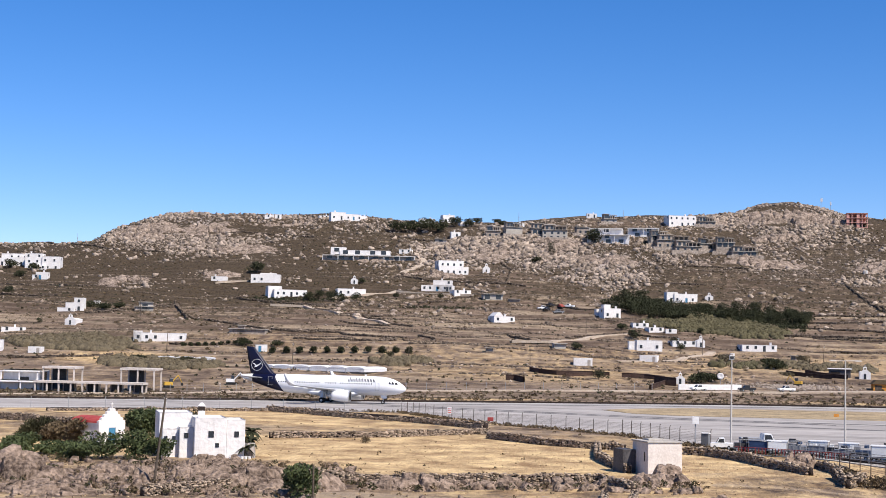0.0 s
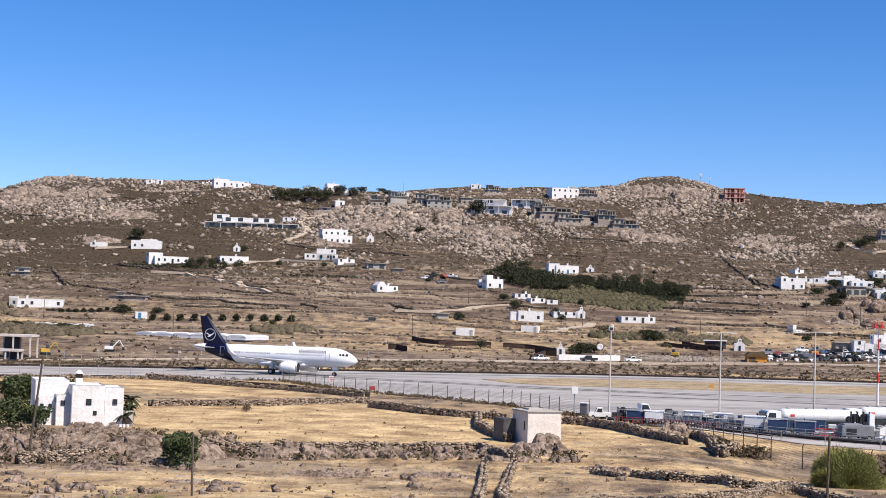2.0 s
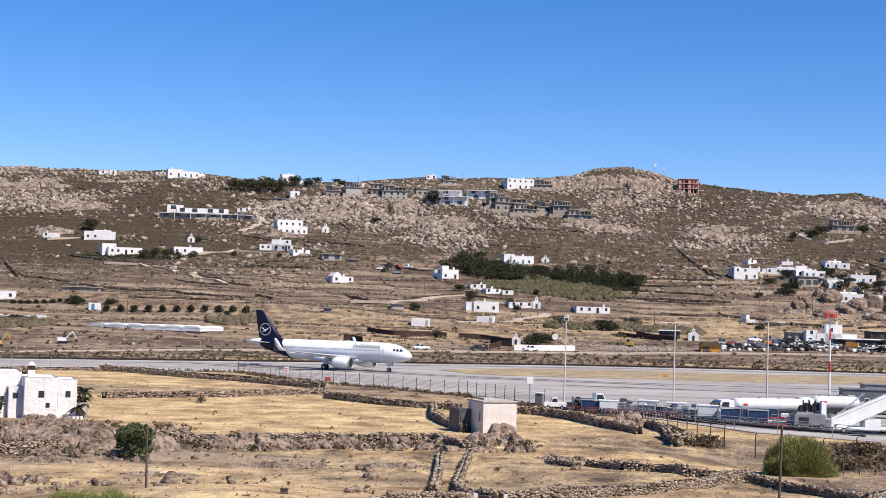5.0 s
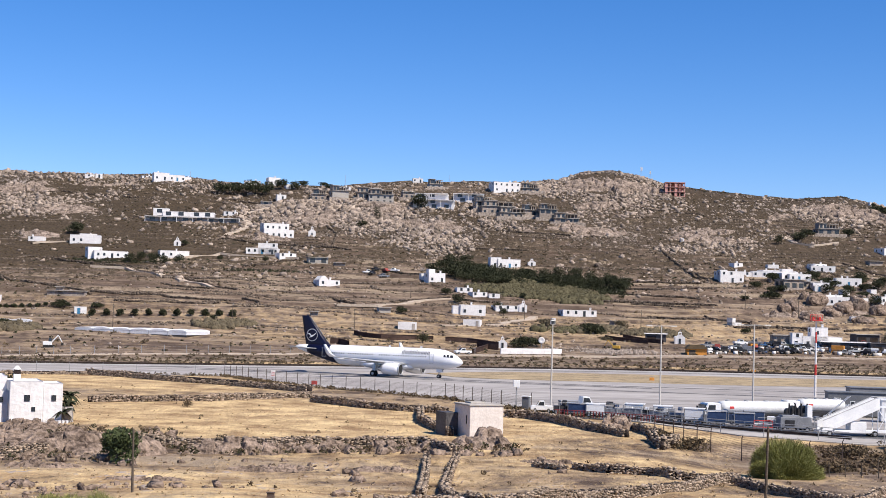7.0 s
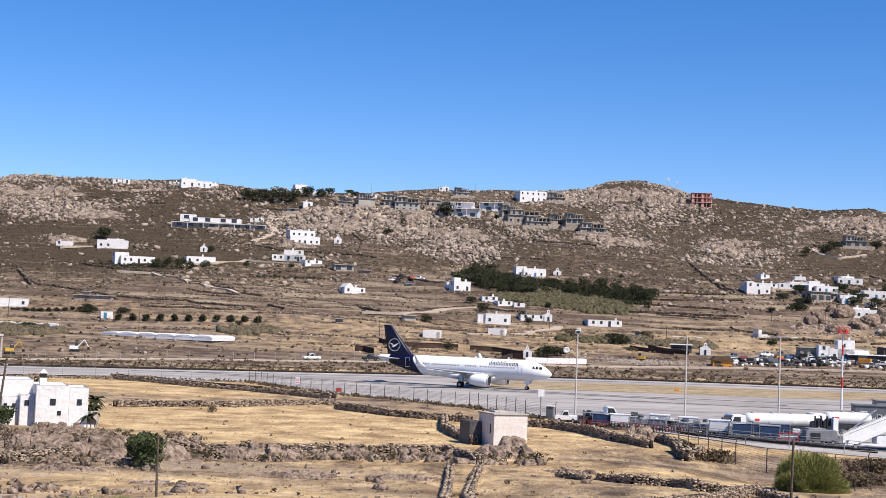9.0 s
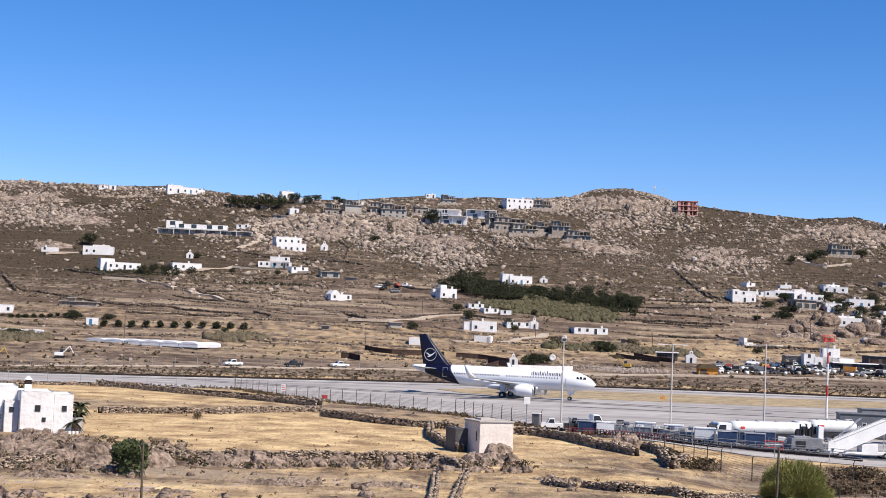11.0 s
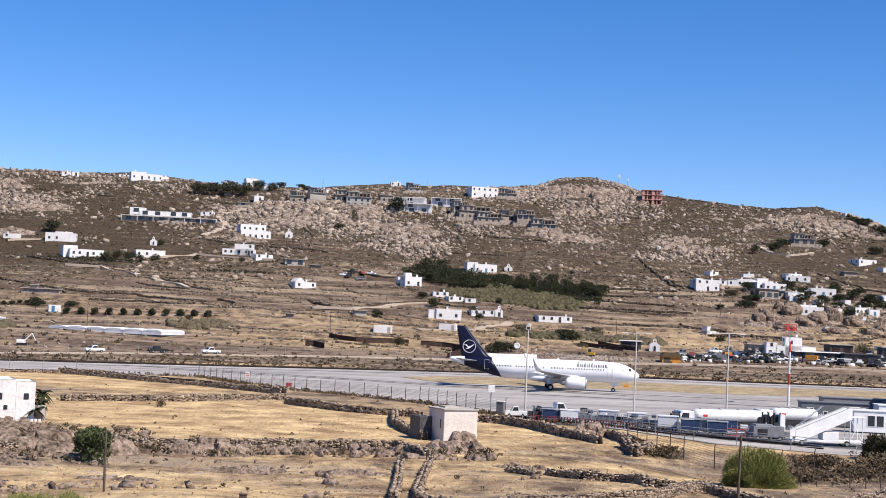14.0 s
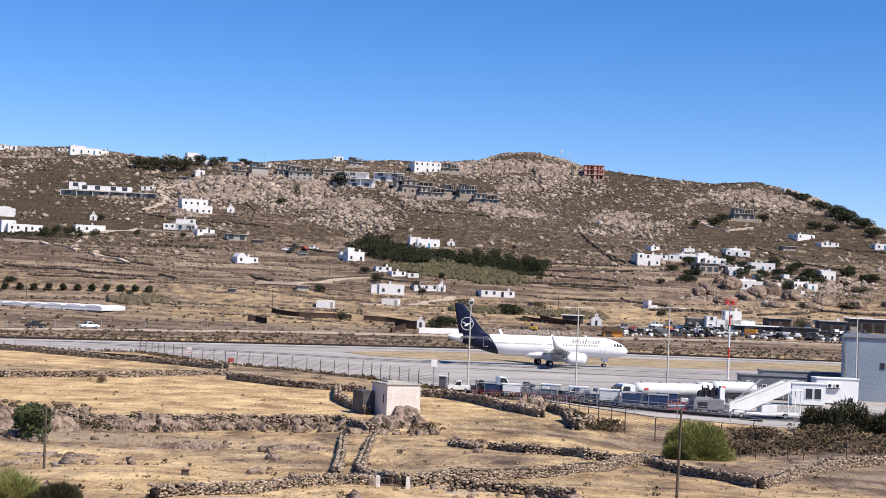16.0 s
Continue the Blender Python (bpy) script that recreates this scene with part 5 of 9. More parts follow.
tree(73.7, 597.0, 5.8, 6.8, "dark pine in the small wood below the farm", LEAF, "pine", 420)
tree(10.2, 648.0, 5.1, 7.4, "dark pine in the small wood below the farm", LEAF, "pine", 420)
tree(37.5, 628.0, 3.2, 6.8, "dark pine in the small wood below the farm", LEAF, "pine", 420)
tree(5.3, 615.0, 5.4, 7.4, "dark pine in the small wood below the farm", LEAF, "pine", 420)
tree(35.3, 627.0, 2.7, 6.7, "dark pine in the small wood below the farm", LEAF, "pine", 420)
tree(3.9, 640.0, 5.6, 5.6, "dark pine in the small wood below the farm", LEAF, "pine", 420)
tree(25.1, 604.0, 3.3, 6.6, "dark pine in the small wood below the farm", LEAF, "pine", 420)
tree(53.8, 610.0, 4.3, 6.8, "dark pine in the small wood below the farm", LEAF, "pine", 420)
tree(56.7, 606.0, 3.8, 7.0, "dark pine in the small wood below the farm", LEAF, "pine", 420)
tree(70.3, 607.0, 5.8, 5.9, "dark pine in the small wood below the farm", LEAF, "pine", 420)
tree(19.8, 616.0, 3.6, 7.8, "dark pine in the small wood below the farm", LEAF, "pine", 420)
tree(38.2, 612.0, 2.8, 7.7, "dark pine in the small wood below the farm", LEAF, "pine", 420)
tree(11.2, 616.0, 5.9, 7.8, "dark pine in the small wood below the farm", LEAF, "pine", 420)
tree(20.8, 605.0, 3.2, 7.9, "dark pine in the small wood below the farm", LEAF, "pine", 420)
tree(54.9, 601.0, 5.1, 6.2, "dark pine in the small wood below the farm", LEAF, "pine", 420)
tree(30.6, 608.0, 2.7, 5.4, "dark pine in the small wood below the farm", LEAF, "pine", 420)
tree(55.9, 608.0, 4.7, 5.6, "dark pine in the small wood below the farm", LEAF, "pine", 420)
tree(64.0, 609.0, 4.4, 6.7, "dark pine in the small wood below the farm", LEAF, "pine", 420)
tree(18.2, 615.0, 3.6, 7.6, "dark pine in the small wood below the farm", LEAF, "pine", 420)
tree(57.1, 608.0, 5.6, 7.0, "dark pine in the small wood below the farm", LEAF, "pine", 420)
tree(63.8, 607.0, 5.5, 7.5, "dark pine in the small wood below the farm", LEAF, "pine", 420)
tree(27.1, 605.0, 3.5, 7.5, "dark pine in the small wood below the farm", LEAF, "pine", 420)
tree(6.2, 613.0, 5.3, 5.5, "dark pine in the small wood below the farm", LEAF, "pine", 420)
tree(33.4, 606.0, 2.5, 7.0, "dark pine in the small wood below the farm", LEAF, "pine", 420)
tree(66.0, 600.0, 4.4, 5.3, "dark pine in the small wood below the farm", LEAF, "pine", 420)
tree(71.8, 612.0, 5.3, 7.7, "dark pine in the small wood below the farm", LEAF, "pine", 420)
tree(61.9, 600.0, 5.0, 6.1, "dark pine in the small wood below the farm", LEAF, "pine", 420)
tree(19.8, 614.0, 2.5, 7.4, "dark pine in the small wood below the farm", LEAF, "pine", 420)
tree(24.2, 617.0, 2.9, 7.6, "dark pine in the small wood below the farm", LEAF, "pine", 420)
tree(3.1, 651.0, 4.8, 7.9, "dark pine in the small wood below the farm", LEAF, "pine", 420)
tree(3.9, 634.0, 5.2, 7.7, "dark pine in the small wood below the farm", LEAF, "pine", 420)
tree(63.2, 605.0, 4.5, 7.7, "dark pine in the small wood below the farm", LEAF, "pine", 420)
tree(56.1, 607.0, 5.0, 7.9, "dark pine in the small wood below the farm", LEAF, "pine", 420)
tree(77.8, 609.0, 4.1, 6.4, "dark pine in the small wood below the farm", LEAF, "pine", 420)
tree(8.8, 604.0, 3.9, 7.7, "dark pine in the small wood below the farm", LEAF, "pine", 420)
tree(43.6, 606.0, 4.7, 7.9, "dark pine in the small wood below the farm", LEAF, "pine", 420)
tree(42.9, 604.0, 5.8, 7.2, "dark pine in the small wood below the farm", LEAF, "pine", 420)
tree(76.4, 607.0, 4.6, 6.7, "dark pine in the small wood below the farm", LEAF, "pine", 420)
tree(21.2, 626.0, 3.5, 6.9, "dark pine in the small wood below the farm", LEAF, "pine", 420)
tree(74.3, 598.0, 5.7, 6.0, "dark pine in the small wood below the farm", LEAF, "pine", 420)
tree(13.1, 614.0, 5.5, 7.7, "dark pine in the small wood below the farm", LEAF, "pine", 420)
tree(50.5, 629.0, 4.8, 6.5, "dark pine in the small wood below the farm", LEAF, "pine", 420)
tree(72.9, 604.0, 5.3, 7.0, "dark pine in the small wood below the farm", LEAF, "pine", 420)
tree(6.7, 609.0, 4.0, 5.8, "dark pine in the small wood below the farm", LEAF, "pine", 420)
tree(43.9, 617.0, 6.0, 6.6, "dark pine in the small wood below the farm", LEAF, "pine", 420)
tree(48.0, 616.0, 4.1, 5.4, "dark pine in the small wood below the farm", LEAF, "pine", 420)
tree(44.9, 606.0, 5.9, 6.2, "dark pine in the small wood below the farm", LEAF, "pine", 420)
tree(72.3, 598.0, 4.8, 5.6, "dark pine in the small wood below the farm", LEAF, "pine", 420)
tree(14.7, 616.0, 4.6, 6.4, "dark pine in the small wood below the farm", LEAF, "pine", 420)
tree(63.3, 620.0, 5.3, 5.8, "dark pine in the small wood below the farm", LEAF, "pine", 420)
tree(53.2, 599.0, 4.4, 5.3, "dark pine in the small wood below the farm", LEAF, "pine", 420)
tree(14.4, 616.0, 4.7, 6.9, "dark pine in the small wood below the farm", LEAF, "pine", 420)
tree(19.9, 605.0, 3.3, 6.9, "dark pine in the small wood below the farm", LEAF, "pine", 420)
tree(17.1, 627.0, 4.6, 6.7, "dark pine in the small wood below the farm", LEAF, "pine", 420)
tree(47.3, 607.0, 5.2, 6.2, "dark pine in the small wood below the farm", LEAF, "pine", 420)
tree(43.0, 606.0, 4.6, 6.9, "dark pine in the small wood below the farm", LEAF, "pine", 420)
tree(33.4, 617.0, 3.3, 5.8, "dark pine in the small wood below the farm", LEAF, "pine", 420)
tree(7.2, 635.0, 4.2, 7.7, "dark pine in the small wood below the farm", LEAF, "pine", 420)
tree(13.0, 610.0, 4.4, 7.8, "dark pine in the small wood below the farm", LEAF, "pine", 420)
tree(11.5, 626.0, 4.0, 7.5, "dark pine in the small wood below the farm", LEAF, "pine", 420)
tree(12.6, 617.0, 6.0, 7.5, "dark pine in the small wood below the farm", LEAF, "pine", 420)
tree(58.1, 628.0, 5.4, 7.8, "dark pine in the small wood below the farm", LEAF, "pine", 420)
tree(22.2, 604.0, 2.4, 8.0, "dark pine in the small wood below the farm", LEAF, "pine", 420)

# ---- orchard rows ----
tree(-116.4, 481.0, 2.6, 2.8, "small round olive tree in an orchard row", LEAF, "olive_tree", 260, 0.55)
tree(-111.6, 481.0, 2.6, 2.8, "small round olive tree in an orchard row", LEAF, "olive_tree", 260, 0.55)
tree(-106.9, 481.0, 2.6, 2.8, "small round olive tree in an orchard row", LEAF, "olive_tree", 260, 0.55)
tree(-102.2, 481.0, 2.6, 2.8, "small round olive tree in an orchard row", LEAF, "olive_tree", 260, 0.55)
tree(-97.7, 482.0, 2.6, 2.8, "small round olive tree in an orchard row", LEAF, "olive_tree", 260, 0.55)
tree(-93.2, 483.0, 2.7, 2.8, "small round olive tree in an orchard row", LEAF, "olive_tree", 260, 0.55)
tree(-88.6, 484.0, 2.7, 2.8, "small round olive tree in an orchard row", LEAF, "olive_tree", 260, 0.55)
tree(-84.1, 485.0, 2.7, 2.9, "small round olive tree in an orchard row", LEAF, "olive_tree", 260, 0.55)
tree(-79.5, 486.0, 2.7, 2.9, "small round olive tree in an orchard row", LEAF, "olive_tree", 260, 0.55)
tree(-75.1, 488.0, 2.7, 2.9, "small round olive tree in an orchard row", LEAF, "olive_tree", 260, 0.55)
tree(-70.6, 489.0, 2.7, 2.9, "small round olive tree in an orchard row", LEAF, "olive_tree", 260, 0.55)
tree(-150.0, 489.0, 1.5, 2.1, "small round olive tree in an orchard row", LEAF, "olive_tree", 160, 0.5)
tree(-148.0, 491.0, 1.5, 2.1, "small round olive tree in an orchard row", LEAF, "olive_tree", 160, 0.5)
tree(-145.6, 492.0, 1.5, 2.1, "small round olive tree in an orchard row", LEAF, "olive_tree", 160, 0.5)
tree(-143.3, 493.0, 1.5, 2.1, "small round olive tree in an orchard row", LEAF, "olive_tree", 160, 0.5)
tree(-141.2, 495.0, 1.6, 2.1, "small round olive tree in an orchard row", LEAF, "olive_tree", 160, 0.5)
tree(-138.8, 496.0, 1.6, 2.1, "small round olive tree in an orchard row", LEAF, "olive_tree", 160, 0.5)
tree(-136.7, 498.0, 1.6, 2.1, "small round olive tree in an orchard row", LEAF, "olive_tree", 160, 0.5)
tree(-134.3, 499.0, 1.6, 2.2, "small round olive tree in an orchard row", LEAF, "olive_tree", 160, 0.5)
tree(-131.7, 499.0, 1.6, 2.2, "small round olive tree in an orchard row", LEAF, "olive_tree", 160, 0.5)
tree(-129.3, 500.0, 1.6, 2.2, "small round olive tree in an orchard row", LEAF, "olive_tree", 160, 0.5)


# ---- valley walls, greenhouse and yards ----
MUD = mat("reddish_brown_rendered_wall", (0.038, 0.024, 0.02), (0.085, 0.056, 0.046), 0.95, 0.5, 0.4, spec=0.1)


def brown_wall(points, high):
    """A rendered field wall with a level coping that follows the ground."""
    high *= 0.78
    line = []
    for (ax, ay), (bx, by) in zip(points[:-1], points[1:]):
        n = max(1, int(math.hypot(bx - ax, by - ay) / 1.5))
        line += [(ax + (bx - ax) * i / n, ay + (by - ay) * i / n) for i in range(n)]
    line.append(points[-1])
    bm, cap, last, lid = bmesh.new(), bmesh.new(), None, None
    for i, (x, y) in enumerate(line):
        a, b = line[max(0, i - 1)], line[min(len(line) - 1, i + 1)]
        d = Vector((b[0] - a[0], b[1] - a[1], 0)).normalized()
        n, z = Vector((-d.y, d.x, 0)), z_at(x, y)
        c = Vector((x, y, z))
        row = [bm.verts.new(c + n * o + Vector((0, 0, q))) for o, q in ((-0.28, -1.2), (-0.24, high), (0.24, high), (0.28, -1.2))]
        top = [cap.verts.new(c + n * o + Vector((0, 0, high + q))) for o, q in ((-0.32, 0.003), (-0.32, 0.14), (0.32, 0.14), (0.32, 0.003))]
        if last:
            for k in range(3):
                bm.faces.new((last[k], row[k], row[k + 1], last[k + 1]))
                cap.faces.new((lid[k], top[k], top[k + 1], lid[k + 1]))
        last, lid = row, top
    for m in (bm, cap):
        bmesh.ops.recalc_face_normals(m, faces=m.faces[:])
    w = part("field_wall", bm, MUD)
    part("coping", cap, MUD, w)
    return tagged(w, "reddish-brown rendered field wall on the valley floor", "wall")


brown_wall([(-32.2, 422.0), (-29.4, 422.0), (-26.5, 416.5)], 1.9)
brown_wall([(-27.1, 455.0), (-23.7, 448.0), (-18.2, 443.0), (-13.1, 444.0), (-7.5, 447.0)], 1.6)
brown_wall([(-15.4, 437.0), (-5.5, 450.0), (-2.2, 450.0)], 1.2)
brown_wall([(1.5, 446.0), (8.3, 446.0), (14.2, 443.0), (14.1, 430.0), (9.4, 414.5)], 1.6)
brown_wall([(11.1, 432.0), (13.8, 430.0), (17.2, 428.0)], 3.0)
brown_wall([(60.5, 478.0), (65.9, 472.0), (71.9, 466.0)], 1.5)
brown_wall([(54.3, 476.0), (60.2, 470.0), (66.9, 465.0)], 1.5)
WHITE_WALL = [(17.5, 418.5), (24.0, 421.0), (30.6, 424.0), (35.9, 427.0)]
GREENHOUSE = [(-109.0, 430.0), (-73.9, 420.0)]
LOW_GREENHOUSE = [(-142.3, 435.0), (-124.5, 439.0)]
YARD = [(82.3, 438.0), (107.5, 448.0), (124.0, 449.0), (143.9, 449.0), (167.3, 453.0)]
DIGGER = [(54.0, 444.0)]
DISH = [(30.9, 438.0)]
GATE = [(1.4, 77.0), (3.0, 77.5)]
CRATE = [(-9.4, 82.5)]
TRACKS = [[(-104.6, 695.0), (-100.4, 710.0), (-97.8, 726.0), (-102.4, 738.0), (-104.9, 747.0), (-98.3, 758.0), (-91.5, 764.0), (-87.8, 771.0)], [(-186.7, 654.0), (-180.8, 657.0), (-172.1, 660.0)], [(-38.5, 529.0), (-24.1, 531.0), (-19.2, 538.0), (-9.0, 550.0), (3.8, 561.0), (18.8, 560.0)], [(-146.8, 602.0), (-132.0, 602.0), (-114.8, 589.0), (-99.8, 572.0), (-89.2, 563.0)], [(175.3, 740.0), (178.2, 727.0), (185.7, 722.0), (199.3, 729.0)], [(-0.3, 494.0), (20.9, 505.0), (33.8, 526.0)], [(-130.6, 618.0), (-100.4, 648.0), (-63.5, 641.0)]]
MASTS = [(127.2, 933.0), (133.7, 937.0), (-147.5, 832.0), (-302.6, 779.0), (-59.5, 858.0), (2.6, 885.0)]


# ---- the airliner: x forward, y to port, origin on the ground between the main wheels ----
PAINT = mat("white_aircraft_paint", (0.74, 0.74, 0.75), (0.80, 0.80, 0.81), 0.35, 0.4, 0.0, spec=0.5)
NAVY = mat("dark_blue_tail_paint", (0.003, 0.004, 0.020), (0.005, 0.006, 0.028), 0.35, 0.5, 0.0, spec=0.3)
BARE = mat("bare_aluminium", (0.45, 0.45, 0.46), (0.60, 0.60, 0.61), 0.35, 1.0, 0.0, metal=0.8)
WINGGREY = mat("pale_grey_wing_paint", (0.30, 0.31, 0.33), (0.40, 0.41, 0.43), 0.4, 0.6, 0.0)
TYRE = mat("tyre_rubber", (0.012, 0.012, 0.012), (0.03, 0.03, 0.03), 0.9, 3.0, 0.1)
PANE = mat("cabin_window", (0.02, 0.022, 0.03), (0.04, 0.045, 0.06), 0.2, 3.0, 0.0, spec=0.5)

# stations along the hull: metres behind the nose, half width, half height, height of the axis
HULL = [(0.0, 0.03, 0.03, 3.28), (0.25, 0.42, 0.42, 3.30), (0.8, 0.86, 0.86, 3.38), (1.6, 1.25, 1.27, 3.50), (2.6, 1.56, 1.62, 3.64), (3.8, 1.80, 1.87, 3.76), (5.2, 1.94, 2.02, 3.82),
        (6.8, 1.975, 2.07, 3.83), (12.0, 1.975, 2.07, 3.83), (24.0, 1.975, 2.07, 3.83), (26.5, 1.93, 2.02, 3.88), (29.0, 1.72, 1.78, 4.10), (31.5, 1.40, 1.42, 4.42),
        (33.8, 1.02, 1.03, 4.76), (35.6, 0.70, 0.72, 5.02), (36.9, 0.42, 0.45, 5.20), (37.5, 0.16, 0.20, 5.28)]
NOSE_X = 17.71


def hull_at(d):
    """Half width, half height and axis height d metres behind the nose."""
    ds = [h[0] for h in HULL]
    return tuple(float(np.interp(d, ds, [h[i] for h in HULL])) for i in (1, 2, 3))


def loft(sections, closed=True):
    """A skin over rings of points of equal count."""
    bm = bmesh.new()
    rings = [[bm.verts.new(p) for p in s] for s in sections]
    n = len(rings[0])
    for a, b in zip(rings[:-1], rings[1:]):
        for i in range(n if closed else n - 1):
            bm.faces.new((a[i], a[(i + 1) % n], b[(i + 1) % n], b[i]))
    if closed:
        bm.faces.new(rings[0][::-1])
        bm.faces.new(rings[-1])
    bmesh.ops.recalc_face_normals(bm, faces=bm.faces[:])
    return bm


def hull_ring(d, n=28, grow=0.0):
    w, h, z = hull_at(d)
    return [(NOSE_X - d, (w + grow) * math.sin(a), z + (h + grow) * math.cos(a)) for a in np.linspace(0, 2 * math.pi, n, endpoint=False)]


def wing_section(x, y, z, chord, thick, n=7):
    """An aerofoil ring at one span station: leading edge at x."""
    s = np.linspace(0, 1, n)
    t = thick * chord * (2.2 * np.sqrt(s) * (1 - s) ** 0.9)
    up = [(x - c * chord, y, z + q * 0.6) for c, q in zip(s, t)]
    low = [(x - c * chord, y, z - q * 0.4) for c, q in zip(s[1:-1][::-1], t[1:-1][::-1])]
    return up + low


def build_airliner():
    a = tagged(thing("airliner", 0, 0, 0), "white twin-engine airliner with a dark blue tail taxiing on asphalt", "airplane")
    stations = [0.0, 0.12, 0.25, 0.5, 0.8, 1.2, 1.6, 2.1, 2.6, 3.2, 3.8, 4.5, 5.2, 6, 6.8] + list(np.arange(8, 29.3, 1.5))
    part("fuselage", loft([hull_ring(d) for d in stations if d <= 29.0] + [hull_ring(29.2)]), PAINT, a, smooth=True)
    # the dark blue after body: its front edge slants back from belly to spine
    rings = []
    for k, d in enumerate(np.linspace(0, 1, 10)):
        ring = []
        for ang in np.linspace(0, 2 * math.pi, 28, endpoint=False):
            start = 29.0 - 2.4 * (0.5 - 0.5 * math.cos(ang)) + 0.6
            x = start + (34.6 - start) * d
            w, h, z = hull_at(x)
            ring.append((NOSE_X - x, (w + 0.02) * math.sin(ang), z + (h + 0.02) * math.cos(ang)))
        rings.append(ring)
    part("tail_body", loft(rings), NAVY, a, "dark blue painted tail body", smooth=True)
    part("tail_cone", loft([hull_ring(d) for d in (34.5, 35.6, 36.4, 36.9, 37.3, 37.5)]), PAINT, a, smooth=True)
    # fin with its dorsal fillet
    fin = []
    for z, lead, tail, th in ((5.2, 28.3, 35.1, 0.10), (6.1, 30.0, 35.3, 0.09), (9.0, 32.5, 35.9, 0.085), (11.6, 34.55, 36.35, 0.08), (11.76, 34.9, 36.35, 0.05)):
        c = tail - lead
        s = np.linspace(0, 1, 7)
        t = th * c * 1.1 * np.sqrt(s) * (1 - s)
        fin.append([(NOSE_X - lead - q * c, w, z) for q, w in zip(s, t)] + [(NOSE_X - lead - q * c, -w, z) for q, w in zip(s[1:-1][::-1], t[1:-1][::-1])])
    f = part("fin", loft(fin), NAVY, a, "dark blue tail fin", smooth=True)
    edge = [[(NOSE_X - x + 0.09, 0.05, z), (NOSE_X - x - 0.05, 0.0, z), (NOSE_X - x + 0.09, -0.05, z)] for x, z in ((29.9, 6.1), (32.4, 9.0), (34.5, 11.6))]
    part("leading_edge", loft(edge), BARE, f)
    # emblem: ring and a plain bird-like stroke, on both faces of the fin
    for side in (-1, 1):
        y = side * 0.30
        cx, cz, r = NOSE_X - 33.75, 7.75, 1.30
        bm = bmesh.new()
        o = [bm.verts.new((cx + r * math.cos(q), y, cz + r * math.sin(q))) for q in np.linspace(0, 2 * math.pi, 40, endpoint=False)]
        i = [bm.verts.new((cx + (r - 0.14) * math.cos(q), y, cz + (r - 0.14) * math.sin(q))) for q in np.linspace(0, 2 * math.pi, 40, endpoint=False)]
        for k in range(40):
            bm.faces.new((o[k], o[(k + 1) % 40], i[(k + 1) % 40], i[k]))
        bmesh.ops.solidify(bm, geom=bm.faces[:], thickness=0.03)
        part("emblem_ring", bm, PAINT, f)
        stroke = [(-1.10, 0.30), (-0.55, 0.33), (-0.25, -0.02), (0.25, 0.05), (1.02, 0.55), (0.85, 0.28), (0.30, -0.22), (-0.05, -0.45), (-0.75, -0.55), (-0.30, -0.30), (-0.55, 0.05)]
        part("emblem_bird", prism([(cx + p, cz + q) for p, q in stroke], y - 0.02, y + 0.02), PAINT, f)
    # wings, tailplane
    for side in (-1, 1):
        w = part("wing", loft([wing_section(NOSE_X - 11.0, side * 1.2, 2.55, 7.6, 0.13), wing_section(NOSE_X - 14.3, side * 6.4, 3.05, 4.2, 0.12), wing_section(NOSE_X - 19.3, side * 16.2, 3.95, 1.75, 0.11),
                                wing_section(NOSE_X - 19.75, side * 16.9, 4.02, 1.5, 0.10)]), WINGGREY, a, smooth=True)
        part("sharklet", loft([[(NOSE_X - 19.75 - q, side * (16.9 + o), 4.02) for q, o in ((0, 0), (0.7, 0.07), (1.5, 0), (0.7, -0.07))],
                               [(NOSE_X - 20.5 - q, side * (17.55 + o), 4.75) for q, o in ((0, 0), (0.6, 0.06), (1.2, 0), (0.6, -0.06))],
                               [(NOSE_X - 21.5 - q, side * (17.9 + o), 6.4) for q, o in ((0, 0), (0.3, 0.04), (0.6, 0), (0.3, -0.04))]]), PAINT, w, smooth=True)
        for y, d, l in ((5.9, 17.2, 2.6), (9.2, 18.6, 2.4), (12.5, 20.0, 2.0)):
            z = 2.35 + y * 0.105
            part("flap_fairing", loft([[(NOSE_X - d - l * (0.5 + 0.5 * s), side * y + r * math.cos(q), z - 0.12 + r * math.sin(q)) for q in np.linspace(0, 2 * math.pi, 8, endpoint=False)]
                                       for s, r in ((-1, 0.05), (-0.5, 0.2), (0.2, 0.22), (1, 0.04))]), PAINT, w, smooth=True)
        part("tailplane", loft([wing_section(NOSE_X - 31.6, side * 0.6, 4.9, 3.7, 0.10), wing_section(NOSE_X - 34.9, side * 6.2, 5.45, 1.5, 0.09)]), WINGGREY, a, smooth=True)
        # engine
        prof = [(11.0, 1.02), (11.15, 1.16), (12.0, 1.24), (13.2, 1.22), (14.4, 1.02), (15.0, 0.86)]
        eng = part("engine", loft([[(NOSE_X - d, side * 5.75 + r * math.cos(q), 1.68 + r * math.sin(q)) for q in np.linspace(0, 2 * math.pi, 24, endpoint=False)] for d, r in prof]), PAINT, a, smooth=True)
        part("intake_lip", loft([[(NOSE_X - d, side * 5.75 + r * math.cos(q), 1.68 + r * math.sin(q)) for q in np.linspace(0, 2 * math.pi, 24, endpoint=False)]
                                 for d, r in ((11.25, 0.96), (10.98, 1.0), (10.92, 1.08), (11.0, 1.14), (11.18, 1.185))], closed=True), BARE, eng, smooth=True)
        part("fan", loft([[(NOSE_X - d, side * 5.75 + r * math.cos(q), 1.68 + r * math.sin(q)) for q in np.linspace(0, 2 * math.pi, 20, endpoint=False)] for d, r in ((10.97, 0.97), (10.955, 0.3), (10.88, 0.1))]), TYRE, eng)
